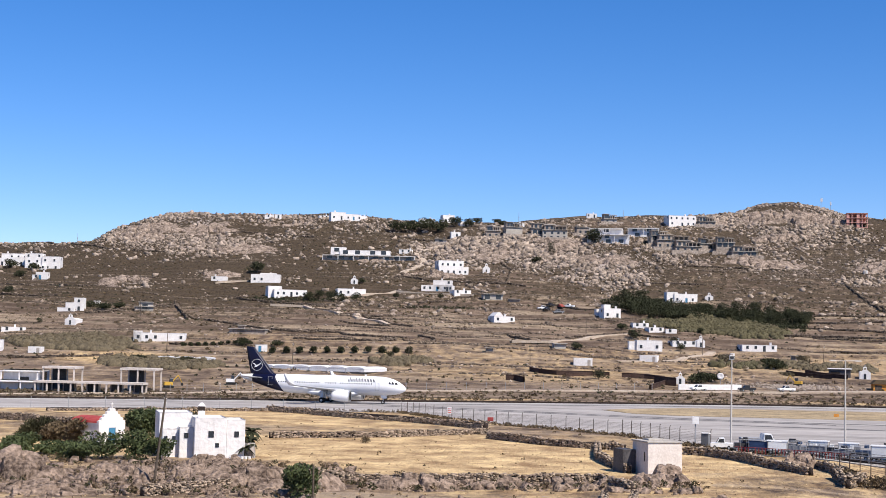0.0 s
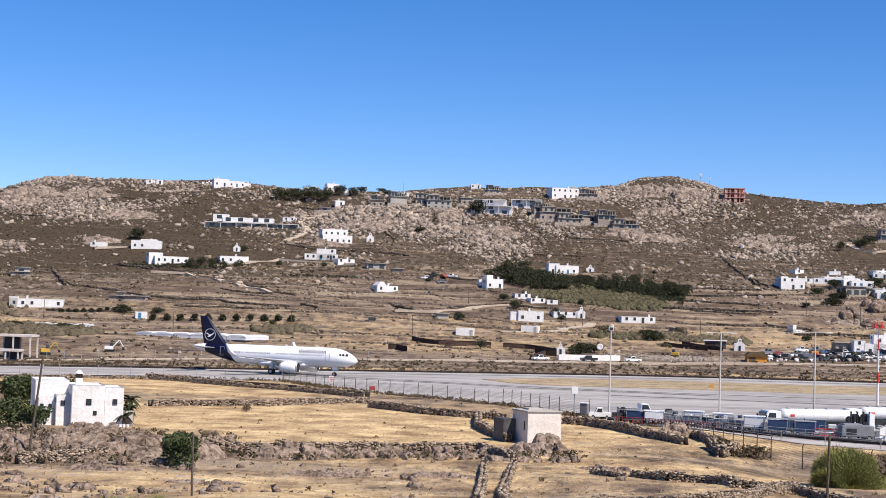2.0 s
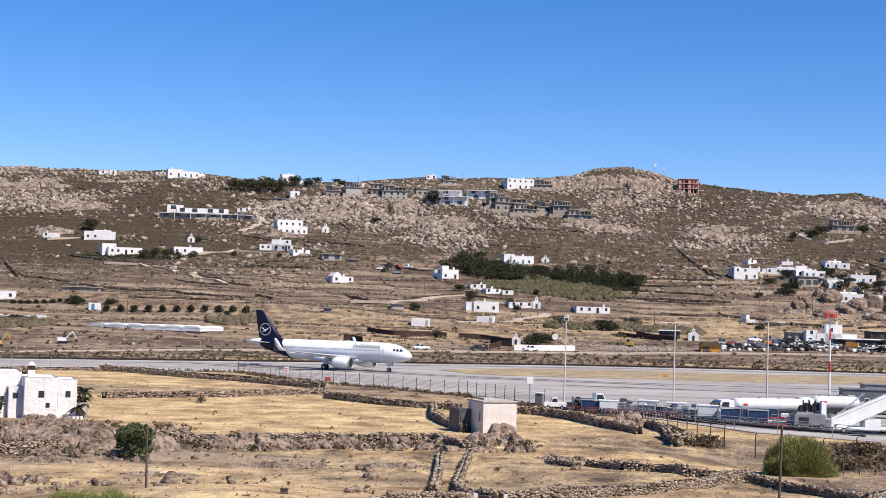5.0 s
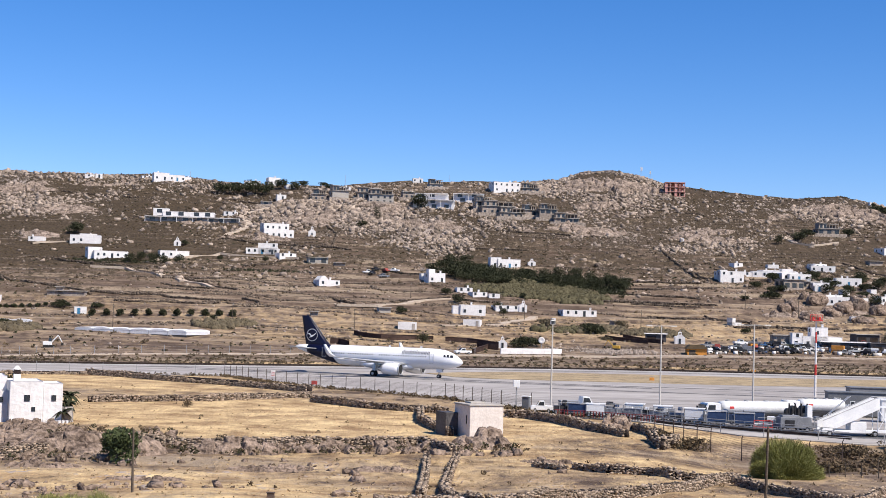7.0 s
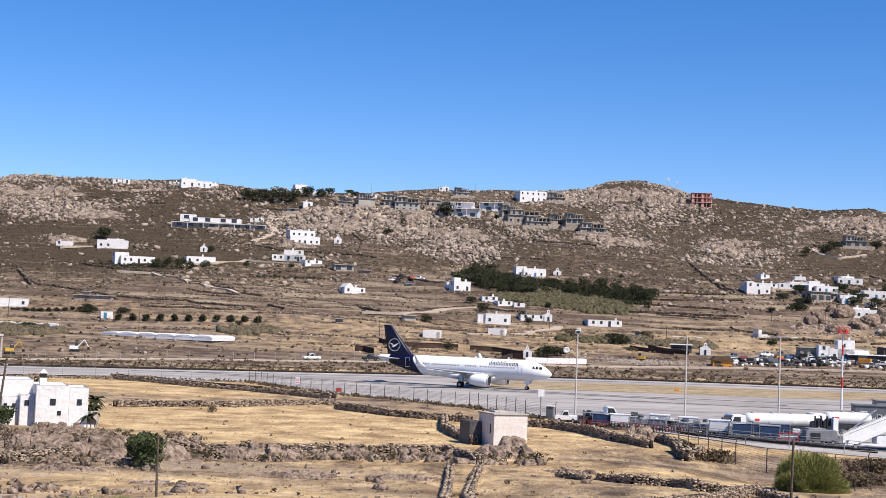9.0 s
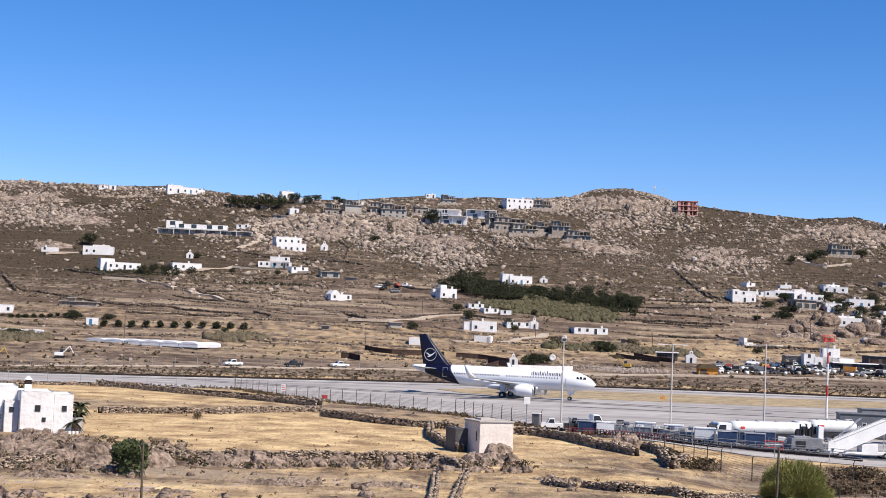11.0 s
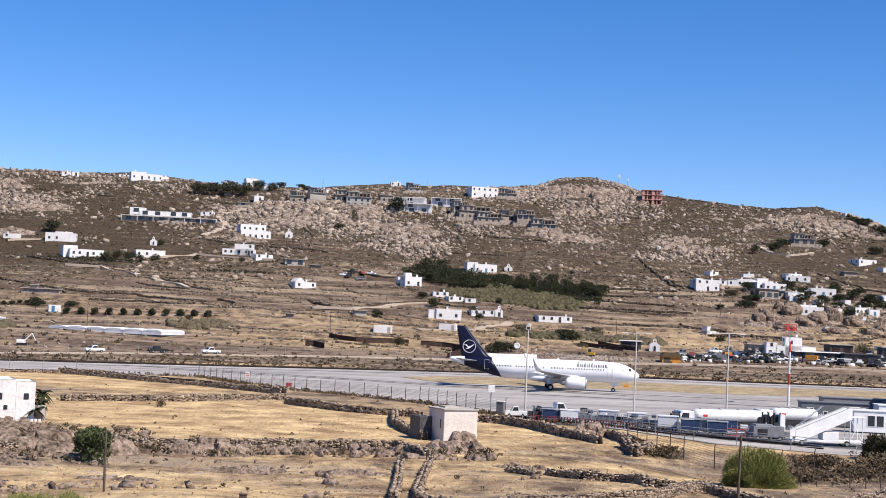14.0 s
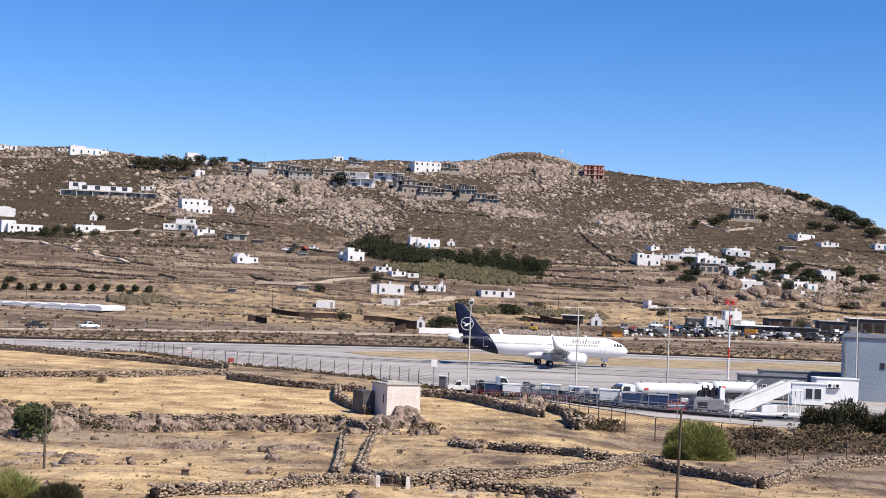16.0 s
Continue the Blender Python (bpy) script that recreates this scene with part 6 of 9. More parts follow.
        part("exhaust", loft([[(NOSE_X - d, side * 5.75 + r * math.cos(q), 1.68 + r * math.sin(q)) for q in np.linspace(0, 2 * math.pi, 18, endpoint=False)] for d, r in ((14.9, 0.62), (15.6, 0.5), (16.1, 0.2))]), BARE, eng, smooth=True)
        part("pylon", boxed(NOSE_X - 15.8, NOSE_X - 12.4, side * 5.75 - 0.16, side * 5.75 + 0.16, 2.6, 3.15, 0.05), PAINT, eng)
        # main gear
        g = part("main_gear", rod(rod(bmesh.new(), (0, side * 3.8, 0.55), (0.2, side * 3.5, 2.7), 0.2), (0, side * 3.8, 1.2), (0.9, side * 2.6, 2.4), 0.08), BARE, a)
        for o in (-0.46, 0.46):
            wheel = bmesh.new()
            for r, hw in ((0.58, 0.2),):
                rod(wheel, (0, side * 3.8 + o - hw, 0.6), (0, side * 3.8 + o + hw, 0.6), r + 0.03, r + 0.03, 24)
            bmesh.ops.bevel(wheel, geom=[e for e in wheel.edges if abs(e.verts[0].co.y - e.verts[1].co.y) < 0.01 and len(e.link_faces[0].verts) + len(e.link_faces[1].verts) > 8], offset=0.08, segments=2, affect="EDGES")
            t = part("tyre", wheel, TYRE, g, smooth=False)
            part("rim", rod(bmesh.new(), (0, side * 3.8 + o - 0.215, 0.58), (0, side * 3.8 + o + 0.215, 0.58), 0.28, 0.28, 16), BARE, t)
        part("gear_door", boxed(-0.7, 0.7, side * 3.2 - 0.04, side * 3.2 + 0.04, 1.1, 2.3, 0.0), PAINT, g)
    belly = [[(NOSE_X - d, w * math.sin(q), 2.15 + h * math.cos(q)) for q in np.linspace(0, 2 * math.pi, 20, endpoint=False)] for d, w, h in ((10.2, 0.8, 0.3), (11.6, 1.9, 0.75), (14, 2.15, 0.9), (18.5, 2.15, 0.9), (21, 1.7, 0.6), (22.6, 0.6, 0.2))]
    part("belly_fairing", loft(belly), PAINT, a, smooth=True)
    ng = part("nose_gear", rod(rod(bmesh.new(), (12.64, 0, 0.4), (12.55, 0, 2.2), 0.11), (12.64, 0, 1.0), (13.8, 0, 2.0), 0.06), BARE, a)
    for o in (-0.25, 0.25):
        t = part("tyre", rod(bmesh.new(), (12.64, o - 0.12, 0.39), (12.64, o + 0.12, 0.39), 0.39, 0.39, 20), TYRE, ng)
        part("rim", rod(bmesh.new(), (12.64, o - 0.13, 0.39), (12.64, o + 0.13, 0.39), 0.18, 0.18, 14), BARE, t)
    for side in (-1, 1):
        part("gear_door", boxed(12.2, 13.4, side * 0.4 - 0.02, side * 0.4 + 0.02, 1.2, 1.9), PAINT, ng)

    # cabin windows, doors, cockpit panes
    win = bmesh.new()
    vs = [win.verts.new((p, 0, q)) for p, q in ((-0.11, -0.08), (-0.11, 0.08), (-0.05, 0.15), (0.05, 0.15), (0.11, 0.08), (0.11, -0.08), (0.05, -0.15), (-0.05, -0.15))]
    win.faces.new(vs)
    bmesh.ops.solidify(win, geom=win.faces[:], thickness=0.05)
    wm = bpy.data.meshes.new("cabin_window")
    win.to_mesh(wm)
    win.free()
    wm.materials.append(PANE)
    for side in (-1, 1):
        for k in range(41):
            d = 7.3 + k * 0.535
            if k in (14, 20, 21, 33):
                continue
            w, h, z = hull_at(d)
            zz = 4.28
            y = w * math.sqrt(max(0, 1 - ((zz - z) / h) ** 2))
            ob = new("cabin_window", wm)
            ob.parent = a
            ob.matrix_basis = pose(NOSE_X - d, side * (y + 0.012), zz, side * 12, 0, 0)
        for d in (6.0, 30.2):
            w, h, z = hull_at(d)
            bm = bmesh.new()
            for p0, p1, q0, q1 in ((-0.45, 0.45, -0.95, -0.9), (-0.45, 0.45, 0.9, 0.95), (-0.45, -0.4, -0.9, 0.9), (0.4, 0.45, -0.9, 0.9)):
                box(bm, p0, p1, -0.02, 0.02, q0, q1)
            dz = 3.9 if d < 10 else 4.4
            w2 = w * math.sqrt(max(0, 1 - ((dz - z) / h) ** 2))
            dr = part("door", bm, WINGGREY, a)
            dr.matrix_basis = pose(NOSE_X - d, side * (w2 + 0.02), dz, 0, 0, side * (0 if d < 10 else -6))
        for k, (d0, d1, z0, z1) in enumerate(((1.65, 2.3, 4.22, 4.72), (2.4, 2.95, 4.26, 4.82), (3.05, 3.55, 4.32, 4.8))):
            pts = []
            for d, z in ((d0, z0), (d1, z0 + 0.03), (d1, z1), (d0 + 0.22, z1 - 0.03)):
                w, h, c = hull_at(d)
                pts.append((NOSE_X - d, side * (w * math.sqrt(max(0.02, 1 - min(0.98, ((z - c) / h) ** 2))) + 0.06), z))
            bm = bmesh.new()
            bm.faces.new([bm.verts.new(p) for p in pts])
            bmesh.ops.solidify(bm, geom=bm.faces[:], thickness=0.1)
            part("cockpit_window", bm, PANE, a)
    part("antenna", boxed(NOSE_X - 9.3, NOSE_X - 8.9, -0.02, 0.02, 5.85, 6.25, 0.0), PAINT, a)
    part("antenna", boxed(NOSE_X - 16.3, NOSE_X - 15.9, -0.02, 0.02, 5.85, 6.2, 0.0), PAINT, a)
    # the airline's name is drawn as plain upright bars of the same dark blue
    bars = (0.86, 0.58, 0.86, 0.74, 0.86, 0.58, 0.58, 0.58, 0.58)
    for side in (-1, 1):
        d = 12.3 if side < 0 else 6.2
        for tall in bars:
            zz = 4.70
            for gap, part_tall in ((-0.15, tall), (0.15, min(tall, 0.58))):
                w, h, c = hull_at(d + gap)
                y0, y1 = (w * math.sqrt(max(0, 1 - ((q - c) / h) ** 2)) for q in (zz, zz + part_tall))
                n = part("letter_bar", boxed(-0.075, 0.075, -0.02, 0.02, 0, math.hypot(part_tall, y0 - y1)), NAVY, a)
                n.matrix_basis = pose(NOSE_X - d + side * gap, side * (y0 + 0.085), zz, side * math.degrees(math.atan2(y0 - y1, part_tall)), 0, 0)
            d += side * 0.69
    return a


airliner = build_airliner()


# ---- the lane beyond the runway ----
ROAD_X = [-300, -150, -120, -90, -60, -30, 0, 30, 60, 90, 120, 150, 180, 400]
ROAD_Y = [190, 294.1, 321.9, 346.8, 368.9, 388.1, 404.4, 417.7, 427.9, 434.9, 438.8, 439.4, 440, 440]


def road_y(x):
    return float(np.interp(x, ROAD_X, ROAD_Y))


def ribbon(name, xs, half, lift, material, label, category, shift=0.0):
    bm = bmesh.new()
    last = None
    for x in xs:
        y = road_y(x) + shift
        zz = max(z_at(x, y - half), z_at(x, y), z_at(x, y + half)) + lift
        row = [bm.verts.new((x, y + o, zz + q)) for o, q in ((-half, -0.8), (-half, 0), (half, 0), (half, -0.8))]
        if last:
            for i in range(3):
                bm.faces.new((last[i], row[i], row[i + 1], last[i + 1]))
        last = row
    bmesh.ops.recalc_face_normals(bm, faces=bm.faces[:])
    return tagged(part(name, bm, material), label, category, kind="structure")


DIRT = mat("pale_dirt_road", (0.34, 0.265, 0.20), (0.50, 0.42, 0.34), 0.95, 0.4, 0.3)
ribbon("road", np.arange(-240, 300, 6.0), 2.6, 0.10, DIRT, "pale dirt lane along the foot of the hill", "road")


def edge_line(name, points, half, z0, z1, material, label, category):
    """A low strip along a line on the flat."""
    bm = bmesh.new()
    last = None
    for i, (x, y) in enumerate(points):
        a, b = points[max(0, i - 1)], points[min(len(points) - 1, i + 1)]
        d = Vector((b[0] - a[0], b[1] - a[1])).normalized()
        n = Vector((-d.y, d.x)) * half
        row = [bm.verts.new(c) for c in ((x - n.x, y - n.y, z0), (x - n.x, y - n.y, z1), (x + n.x, y + n.y, z1), (x + n.x, y + n.y, z0))]
        if last:
            for k in range(3):
                bm.faces.new((last[k], row[k], row[k + 1], last[k + 1]))
        last = row
    bmesh.ops.recalc_face_normals(bm, faces=bm.faces[:])
    return tagged(part(name, bm, material), label, category, kind="structure")


edge_line("kerb", [(x, y + 1.0) for x, y in FAR_EDGE], 0.45, -0.3, 0.42, DARKWALL, "low dark drain wall along the far edge of the runway", "kerb")
edge_line("trim", [(x, y - 2.2) for x, y in FAR_EDGE], 0.35, 0.05, 0.075, TARMARK, "faded white runway edge line", "road marking")
edge_line("trim", [(-300, 162.5), (-111, 253.5), (-94, 264.5), (-75, 274.5), (-56, 279)], 0.35, 0.05, 0.075, TARMARK, "faded white runway edge line", "road marking")
for pts in ([(-62, 309), (-44, 303), (-26, 297), (-10, 290), (6, 284), (26, 279), (60, 276), (110, 275)], [(-50, 300), (-20, 290), (8, 279), (40, 272)], [(20, 262), (60, 256), (120, 252)],
            [(70, 268), (110, 266), (150, 266)], [(-70, 303), (-30, 320), (4, 336), (40, 349), (70, 353), (120, 358)]):
    edge_line("trim", pts, 0.9, 0.05, 0.068, OLDTAR, "dark rubber streak on the taxiway", "tyre mark")


# darker strip laid over the apron beneath the row of carts
edge_line("tarmac", [(15, 193.5), (24, 190), (30, 185.5), (37, 180.5), (45, 175.5), (54, 171)], 3.6, 0.05, 0.074, OLDTAR, "dark tarmac strip beneath the carts", "tarmac")


# ---- fences ----
def fence(points, step, high, post_r, material, label, wires=10, arm=True):
    f = tagged(thing("fence", points[0][0], points[0][1], z_at(*points[0])), label, "fence")
    ox, oy, oz = points[0][0], points[0][1], z_at(*points[0])
    spots = []
    for (ax, ay), (bx, by) in zip(points[:-1], points[1:]):
        n = max(1, round(math.hypot(bx - ax, by - ay) / step))
        spots += [(ax + (bx - ax) * i / n, ay + (by - ay) * i / n) for i in range(n)]
    spots.append(points[-1])
    tops = []
    for x, y in spots:
        z = z_at(x, y)
        bm = rod(bmesh.new(), (x - ox, y - oy, z - oz - 0.3), (x - ox, y - oy, z - oz + high), post_r, post_r, 6)
        if arm:
            rod(bm, (x - ox, y - oy, z - oz + high), (x - ox + 0.05, y - oy - 0.25, z - oz + high + 0.25), post_r * 0.8, post_r * 0.8, 5)
        part("post", bm, material, f)
        tops.append((x - ox, y - oy, z - oz))
    for a, b in zip(tops[:-1], tops[1:]):
        bm = bmesh.new()
        for k in range(wires):
            h = high * (k + 0.4) / wires
            rod(bm, (a[0], a[1], a[2] + h), (b[0], b[1], b[2] + h), 0.012, 0.012, 3)
        part("wire_netting", bm, material, f)
    return f


fence([(-41, 276), (-35, 265), (-29, 256), (-18, 243), (-8, 234), (1, 224)], 3.4, 1.95, 0.055, RUST, "rusty wire-mesh airport fence on dark steel posts")
fence([(1, 224), (5, 215), (9, 208), (13, 203)], 3.0, 2.2, 0.06, RUST, "rusty wire-mesh airport fence with outward arms")
fence([(-130, 236), (-111, 248), (-94, 259), (-75, 269), (-56, 267), (-41, 275)], 6.5, 2.2, 0.05, STEEL, "thin pale wire fence beside the runway", wires=4, arm=False)
fence([(24.5, 164), (26.5, 156), (28.5, 151), (31, 147.5), (34, 145), (40, 143)], 3.2, 2.3, 0.055, RUST, "rusty wire-mesh fence below the apron bank")
fence([(x, road_y(x) + 5) for x in range(-120, 20, 10)], 5.0, 1.9, 0.07, STEEL, "pale posts of a wire fence along the lane", wires=3, arm=False)
# guard rail along the apron's raised edge
rail = tagged(thing("guard_rail", 30.5, 176, 0), "steel guard rail on the apron edge", "railing")
RAIL = [(24, 189.5), (27, 184), (30, 178), (33.5, 171.5), (37.5, 166.5), (43, 163.5), (50, 162)]
for i, (x, y) in enumerate(RAIL):
    part("post", rod(bmesh.new(), (x - 30.5, y - 176, -0.4), (x - 30.5, y - 176, 1.15), 0.045), STEEL, rail)
    if i:
        a, b = RAIL[i - 1], (x, y)
        for h in (0.55, 1.1):
            part("bar", rod(bmesh.new(), (a[0] - 30.5, a[1] - 176, h), (b[0] - 30.5, b[1] - 176, h), 0.035), STEEL, rail)
edge_line("apron_bank", [(22, 193), (29, 180.5), (35.5, 168), (47.5, 160), (70, 158.2), (130, 158.2)], 0.5, -2.5, 0.1, CONCRETE, "pale concrete retaining bank under the apron", "retaining wall")


# ---- lamp masts ----
MAST = mat("pale_painted_steel", (0.42, 0.39, 0.35), (0.58, 0.545, 0.50), 0.6, 2.0, 0.05)
def lamp_mast(x, y, high, arms=1, lean=0.0):
    m = tagged(thing("lamp_mast", x, y, 0), "tall pale steel floodlight mast on the apron", "lamp post")
    m.matrix_basis = pose(x, y, 0, 0, lean, 8)
    part("pole", rod(bmesh.new(), (0, 0, -0.2), (0, 0, high), 0.14, 0.08, 10), MAST, m)
    part("base_plate", boxed(-0.3, 0.3, -0.3, 0.3, 0, 0.12, 0, 0.02), STEEL, m)
    if arms == 1:
        h = part("lamp_head", boxed(-0.32, 0.32, -0.12, 0.18, high - 0.35, high + 0.25, 0, 0.03), WHITE, m)
        part("lens", boxed(-0.26, 0.26, -0.14, -0.12, high - 0.28, high + 0.15), GLASS, h)
    else:
        part("cross_arm", rod(bmesh.new(), (-1.6, 0, high - 0.15), (1.6, 0, high - 0.05), 0.05), MAST, m)
        for s in (-1, 1):
            part("lamp_head", boxed(s * 1.9 - 0.45, s * 1.9 + 0.45, -0.14, 0.14, high - 0.18, high, 0.03, 0.02), MAST, m)
    return m


lamp_mast(15.9, 205, 12.4, 1)
lamp_mast(33.2, 217, 12.3, 2)
lamp_mast(42.2, 194.2, 12.9, 2)
lamp_mast(72.6, 206.5, 12.6, 2)
RED = mat("signal_red_paint", (0.42, 0.03, 0.03), (0.58, 0.06, 0.05), 0.6, 1.5, 0.05)
beacon = tagged(thing("beacon_mast", 67.6, 259.8, 0), "red and white banded obstruction mast", "mast")
for k in range(7):
    part("band", rod(bmesh.new(), (0, 0, k * 1.95), (0, 0, (k + 1) * 1.95), 0.22 - k * 0.012, 0.21 - k * 0.012, 12), RED if k in (2, 5) else WHITE, beacon)
part("platform", boxed(-0.9, 0.9, -0.9, 0.9, 13.65, 13.8), RED, beacon)
top = bmesh.new()
for q in (-0.85, 0, 0.85):
    rod(top, (q, -0.85, 13.8), (q, -0.85, 14.8), 0.05)
    rod(top, (q, 0.85, 13.8), (q, 0.85, 14.8), 0.05)
rod(top, (-0.9, -0.85, 14.75), (0.9, -0.85, 14.75), 0.05)
rod(top, (-0.9, 0.85, 14.75), (0.9, 0.85, 14.75), 0.05)
part("handrail", top, RED, beacon)
for q in (-0.6, 0.6):
    part("lamp", boxed(q - 0.2, q + 0.2, -0.3, 0.3, 13.8, 14.4, 0.03), RED, beacon)

# ---- wooden poles ----


def wood_pole(x, y, high, lean, tilt=0.0, r=0.13, plain=False):
    m = tagged(thing("utility_pole", x, y, z_at(x, y)), "weathered brown wooden utility pole", "pole")
    m.matrix_basis = pose(x, y, z_at(x, y), tilt, lean, 0)
    part("shaft", rod(bmesh.new(), (0, 0, -0.5), (0, 0, high), r, r * 0.7, 9), BARK, m)
    part("cap", rod(bmesh.new(), (0, 0, high), (0, 0, high + 0.12), r * 0.8, r * 0.3, 9), BARK, m)
    for q in () if plain else (0.5, 0.9):
        part("insulator", rod(bmesh.new(), (-0.14, 0, high - q), (0.14, 0, high - q), 0.05), WHITE, m)
    return m


wood_pole(-41.6, 128, 8.2, 6)
wood_pole(16.8, 74, 5.0, 1, r=0.085, plain=True)
wood_pole(-17.8, 85, 3.6, -1, r=0.08, plain=True)
for x, y, h in ((-68, 470, 7), (-100, 440, 7), (-28, 470, 6.5), (70, 505, 7), (-150, 470, 7), (118, 560, 7), (135, 545, 7), (-12, 560, 6), (-190, 560, 7), (30, 520, 6)):
    wood_pole(x, y, h, pick.uniform(-2, 2))


# ---- whitewashed house and chapel by the near field ----
def near_house():
    x, y = -45.0, 158.0
    e = tagged(thing("house", x, y, z_at(x, y), 22), "weathered whitewashed farmhouse of stepped cubes among rocks", "house")
    for x0, x1, y0, y1, top in ((-1.8, 1.75, 0, 6.2, 4.6), (1.75, 3.85, 0.06, 5, 4.4), (-5.5, -1.8, 3.2, 9.5, 5.0), (-3.35, -1.8, 1.2, 3.2, 3.5), (-5.2, -3.35, 1.9, 3.2, 3.2)):
        block(e, x0, x1, y0, y1, top, WHITE, parapet=0.18)
    for px, py, pz, m, n in ((0.05, 0, 2.35, WINDOW_GREY, 0.5), (0.75, 0, 1.25, WINDOW_GREY, 0.34), (2.9, 0.06, 2.4, WINDOW_SMALL, 0.55), (-2.6, 1.2, 2.2, WINDOW_SMALL, 0.5), (-4.8, 1.9, 1.9, WINDOW_SMALL, 0.4), (-3.9, 1.9, 1.9, WINDOW_SMALL, 0.4)):
        w = set_in("window", m, e, px, py, pz)
        w.scale = (n, 1, n)
    bm = boxed(-1.25, -0.45, 2.2, 3.0, 4.3, 5.2, 0.04)
    ch = part("chimney", bm, WHITE, e)
    part("vent", boxed(-1.2, -0.5, 2.25, 2.95, 5.2, 5.7), DARKWALL, ch)
    part("cap", rod(bmesh.new(), (-0.85, 2.6, 5.7), (-0.85, 2.6, 6.1), 0.48, 0.12, 10), WHITE, ch)
    part("cistern", rod(bmesh.new(), (4.5, 1.2, -0.3), (4.5, 1.2, 1.7), 0.75, 0.7, 16), GREYWALL, e)
    for k in range(6):
        part("bucket", rod(bmesh.new(), (2.2 + k * 0.42, -0.7, -0.1), (2.2 + k * 0.42, -0.7, 0.3), 0.15, 0.19, 10), WHITE, e)


near_house()
church = tagged(thing("chapel", -62.2, 173.5, z_at(-62.2, 173.5), 58), "small whitewashed chapel with a red roof and blue door", "chapel")
chapel_parts(church, 4.0, 5.4, 4.7, REDROOF, bell=False)
set_in("window", WINDOW_SMALL, church, -1.62, 2.2, 1.6, -90).scale = (0.6, 1, 1)

hut = tagged(thing("hut", 3.4, 155.0, z_at(3.4, 155.0), 24), "flat-roofed rendered field hut, pale front and grey side", "hut")
PLASTER = mat("pale_render", (0.53, 0.475, 0.435), (0.69, 0.635, 0.59), 0.9, 0.8, 0.12, fine=5)
part("wall", boxed(0, 4.0, 0, 3.9, -1.2, 3.4, 0, 0.04), PLASTER, hut)
part("roof", boxed(-0.12, 4.12, -0.12, 4.02, 3.4, 3.56, 0.0, 0.03), CONCRETE, hut)
part("annex", boxed(-1.5, -0.01, 3.0, 5.6, -0.8, 2.5, 0, 0.03), TIN, hut)
part("annex_door", boxed(-1.3, -0.4, 2.95, 3.0, -0.1, 1.9), TIN, hut)
part("slit", boxed(-0.03, 0.02, 0.7, 0.9, 1.4, 2.4), GLASS, hut)
part("cistern_top", boxed(0.8, 2.6, 1.6, 3.2, 3.56, 3.75, 0.05, 0.02), CONCRETE, hut)


def palm(x, y, tall, fronds=16, long=1.5):
    e = tagged(thing("palm", x, y, z_at(x, y)), "green broad-leaved banana palm behind the house", "plant")
    part("stem", rod(bmesh.new(), (0, 0, -0.3), (0, 0, tall), 0.2, 0.12, 8), BARK, e)
    for k in range(fronds):
        a, up = k * 2.4, pick.uniform(-0.2, 1.0)
        bm = bmesh.new()
        prev = None
        for s in range(7):
            q = s / 6
            r = long * q
            z = tall + r * up - 1.1 * q * q * long * 0.7
            wd = 0.27 * math.sin(math.pi * min(0.98, q + 0.08))
            c, d = Vector((math.cos(a) * r, math.sin(a) * r, z)), Vector((-math.sin(a), math.cos(a), 0.25)) * wd
            row = [bm.verts.new(c - d), bm.verts.new(c + Vector((0, 0, -wd * 0.4))), bm.verts.new(c + d)]
            if prev:
                bm.faces.new((prev[0], row[0], row[1], prev[1]))
                bm.faces.new((prev[1], row[1], row[2], prev[2]))
            prev = row
        part("frond", bm, LEAF, e)
    return e


palm(-41.4, 159.6, 1.2, 18, 1.3)
palm(-41.8, 163.5, 2.8, 16, 1.5)
palm(-41.4, 161.2, 2.0, 16, 1.3)


# ---- rocks ----
def boulder(x, y, wx, wy, hz, sink=0.3, label="weathered pink-grey granite boulder in dry grass", z=None):
    bm = bmesh.new()
    bmesh.ops.create_icosphere(bm, subdivisions=4, radius=1.0)
    off = Vector((x * 0.7, y * 0.7, hz))
    cuts = [(Vector((pick.uniform(-0.5, 0.5), pick.uniform(-0.6, 0.2), 1)).normalized(), pick.uniform(0.7, 0.85))]
    for i in range(11):
        a = pick.uniform(0, 6.28)
        cuts.append((Vector((math.cos(a), math.sin(a), pick.uniform(-0.3, 0.8))).normalized(), pick.uniform(0.62, 0.9)))
    for v in bm.verts:
        n = v.co.normalized()
        p = n * (1.0 + noise.noise(n * 1.3 + off) * 0.3)
        for c, d in cuts:
            over = p.dot(c) - d
            if over > 0:
                p -= c * over * 0.8
        crack = max(0.0, 0.07 - abs(noise.noise(n * 2.4 + off * 1.7))) * 4.0
        p *= 1.0 - crack + noise.noise(n * 4 + off) * 0.14 + noise.noise(n * 9 + off) * 0.025
        v.co = Vector((p.x * wx * 1.1, p.y * wy * 1.1, p.z * hz * 1.1))
    ob = part("boulder", bm, BOULDER, smooth=True)
    ob.matrix_basis = pose(x, y, (z_at(x, y) if z is None else z) + hz * (1 - 2 * sink) * 0.5, 0, 0, pick.uniform(-40, 40))
    return tagged(ob, label, "rock")


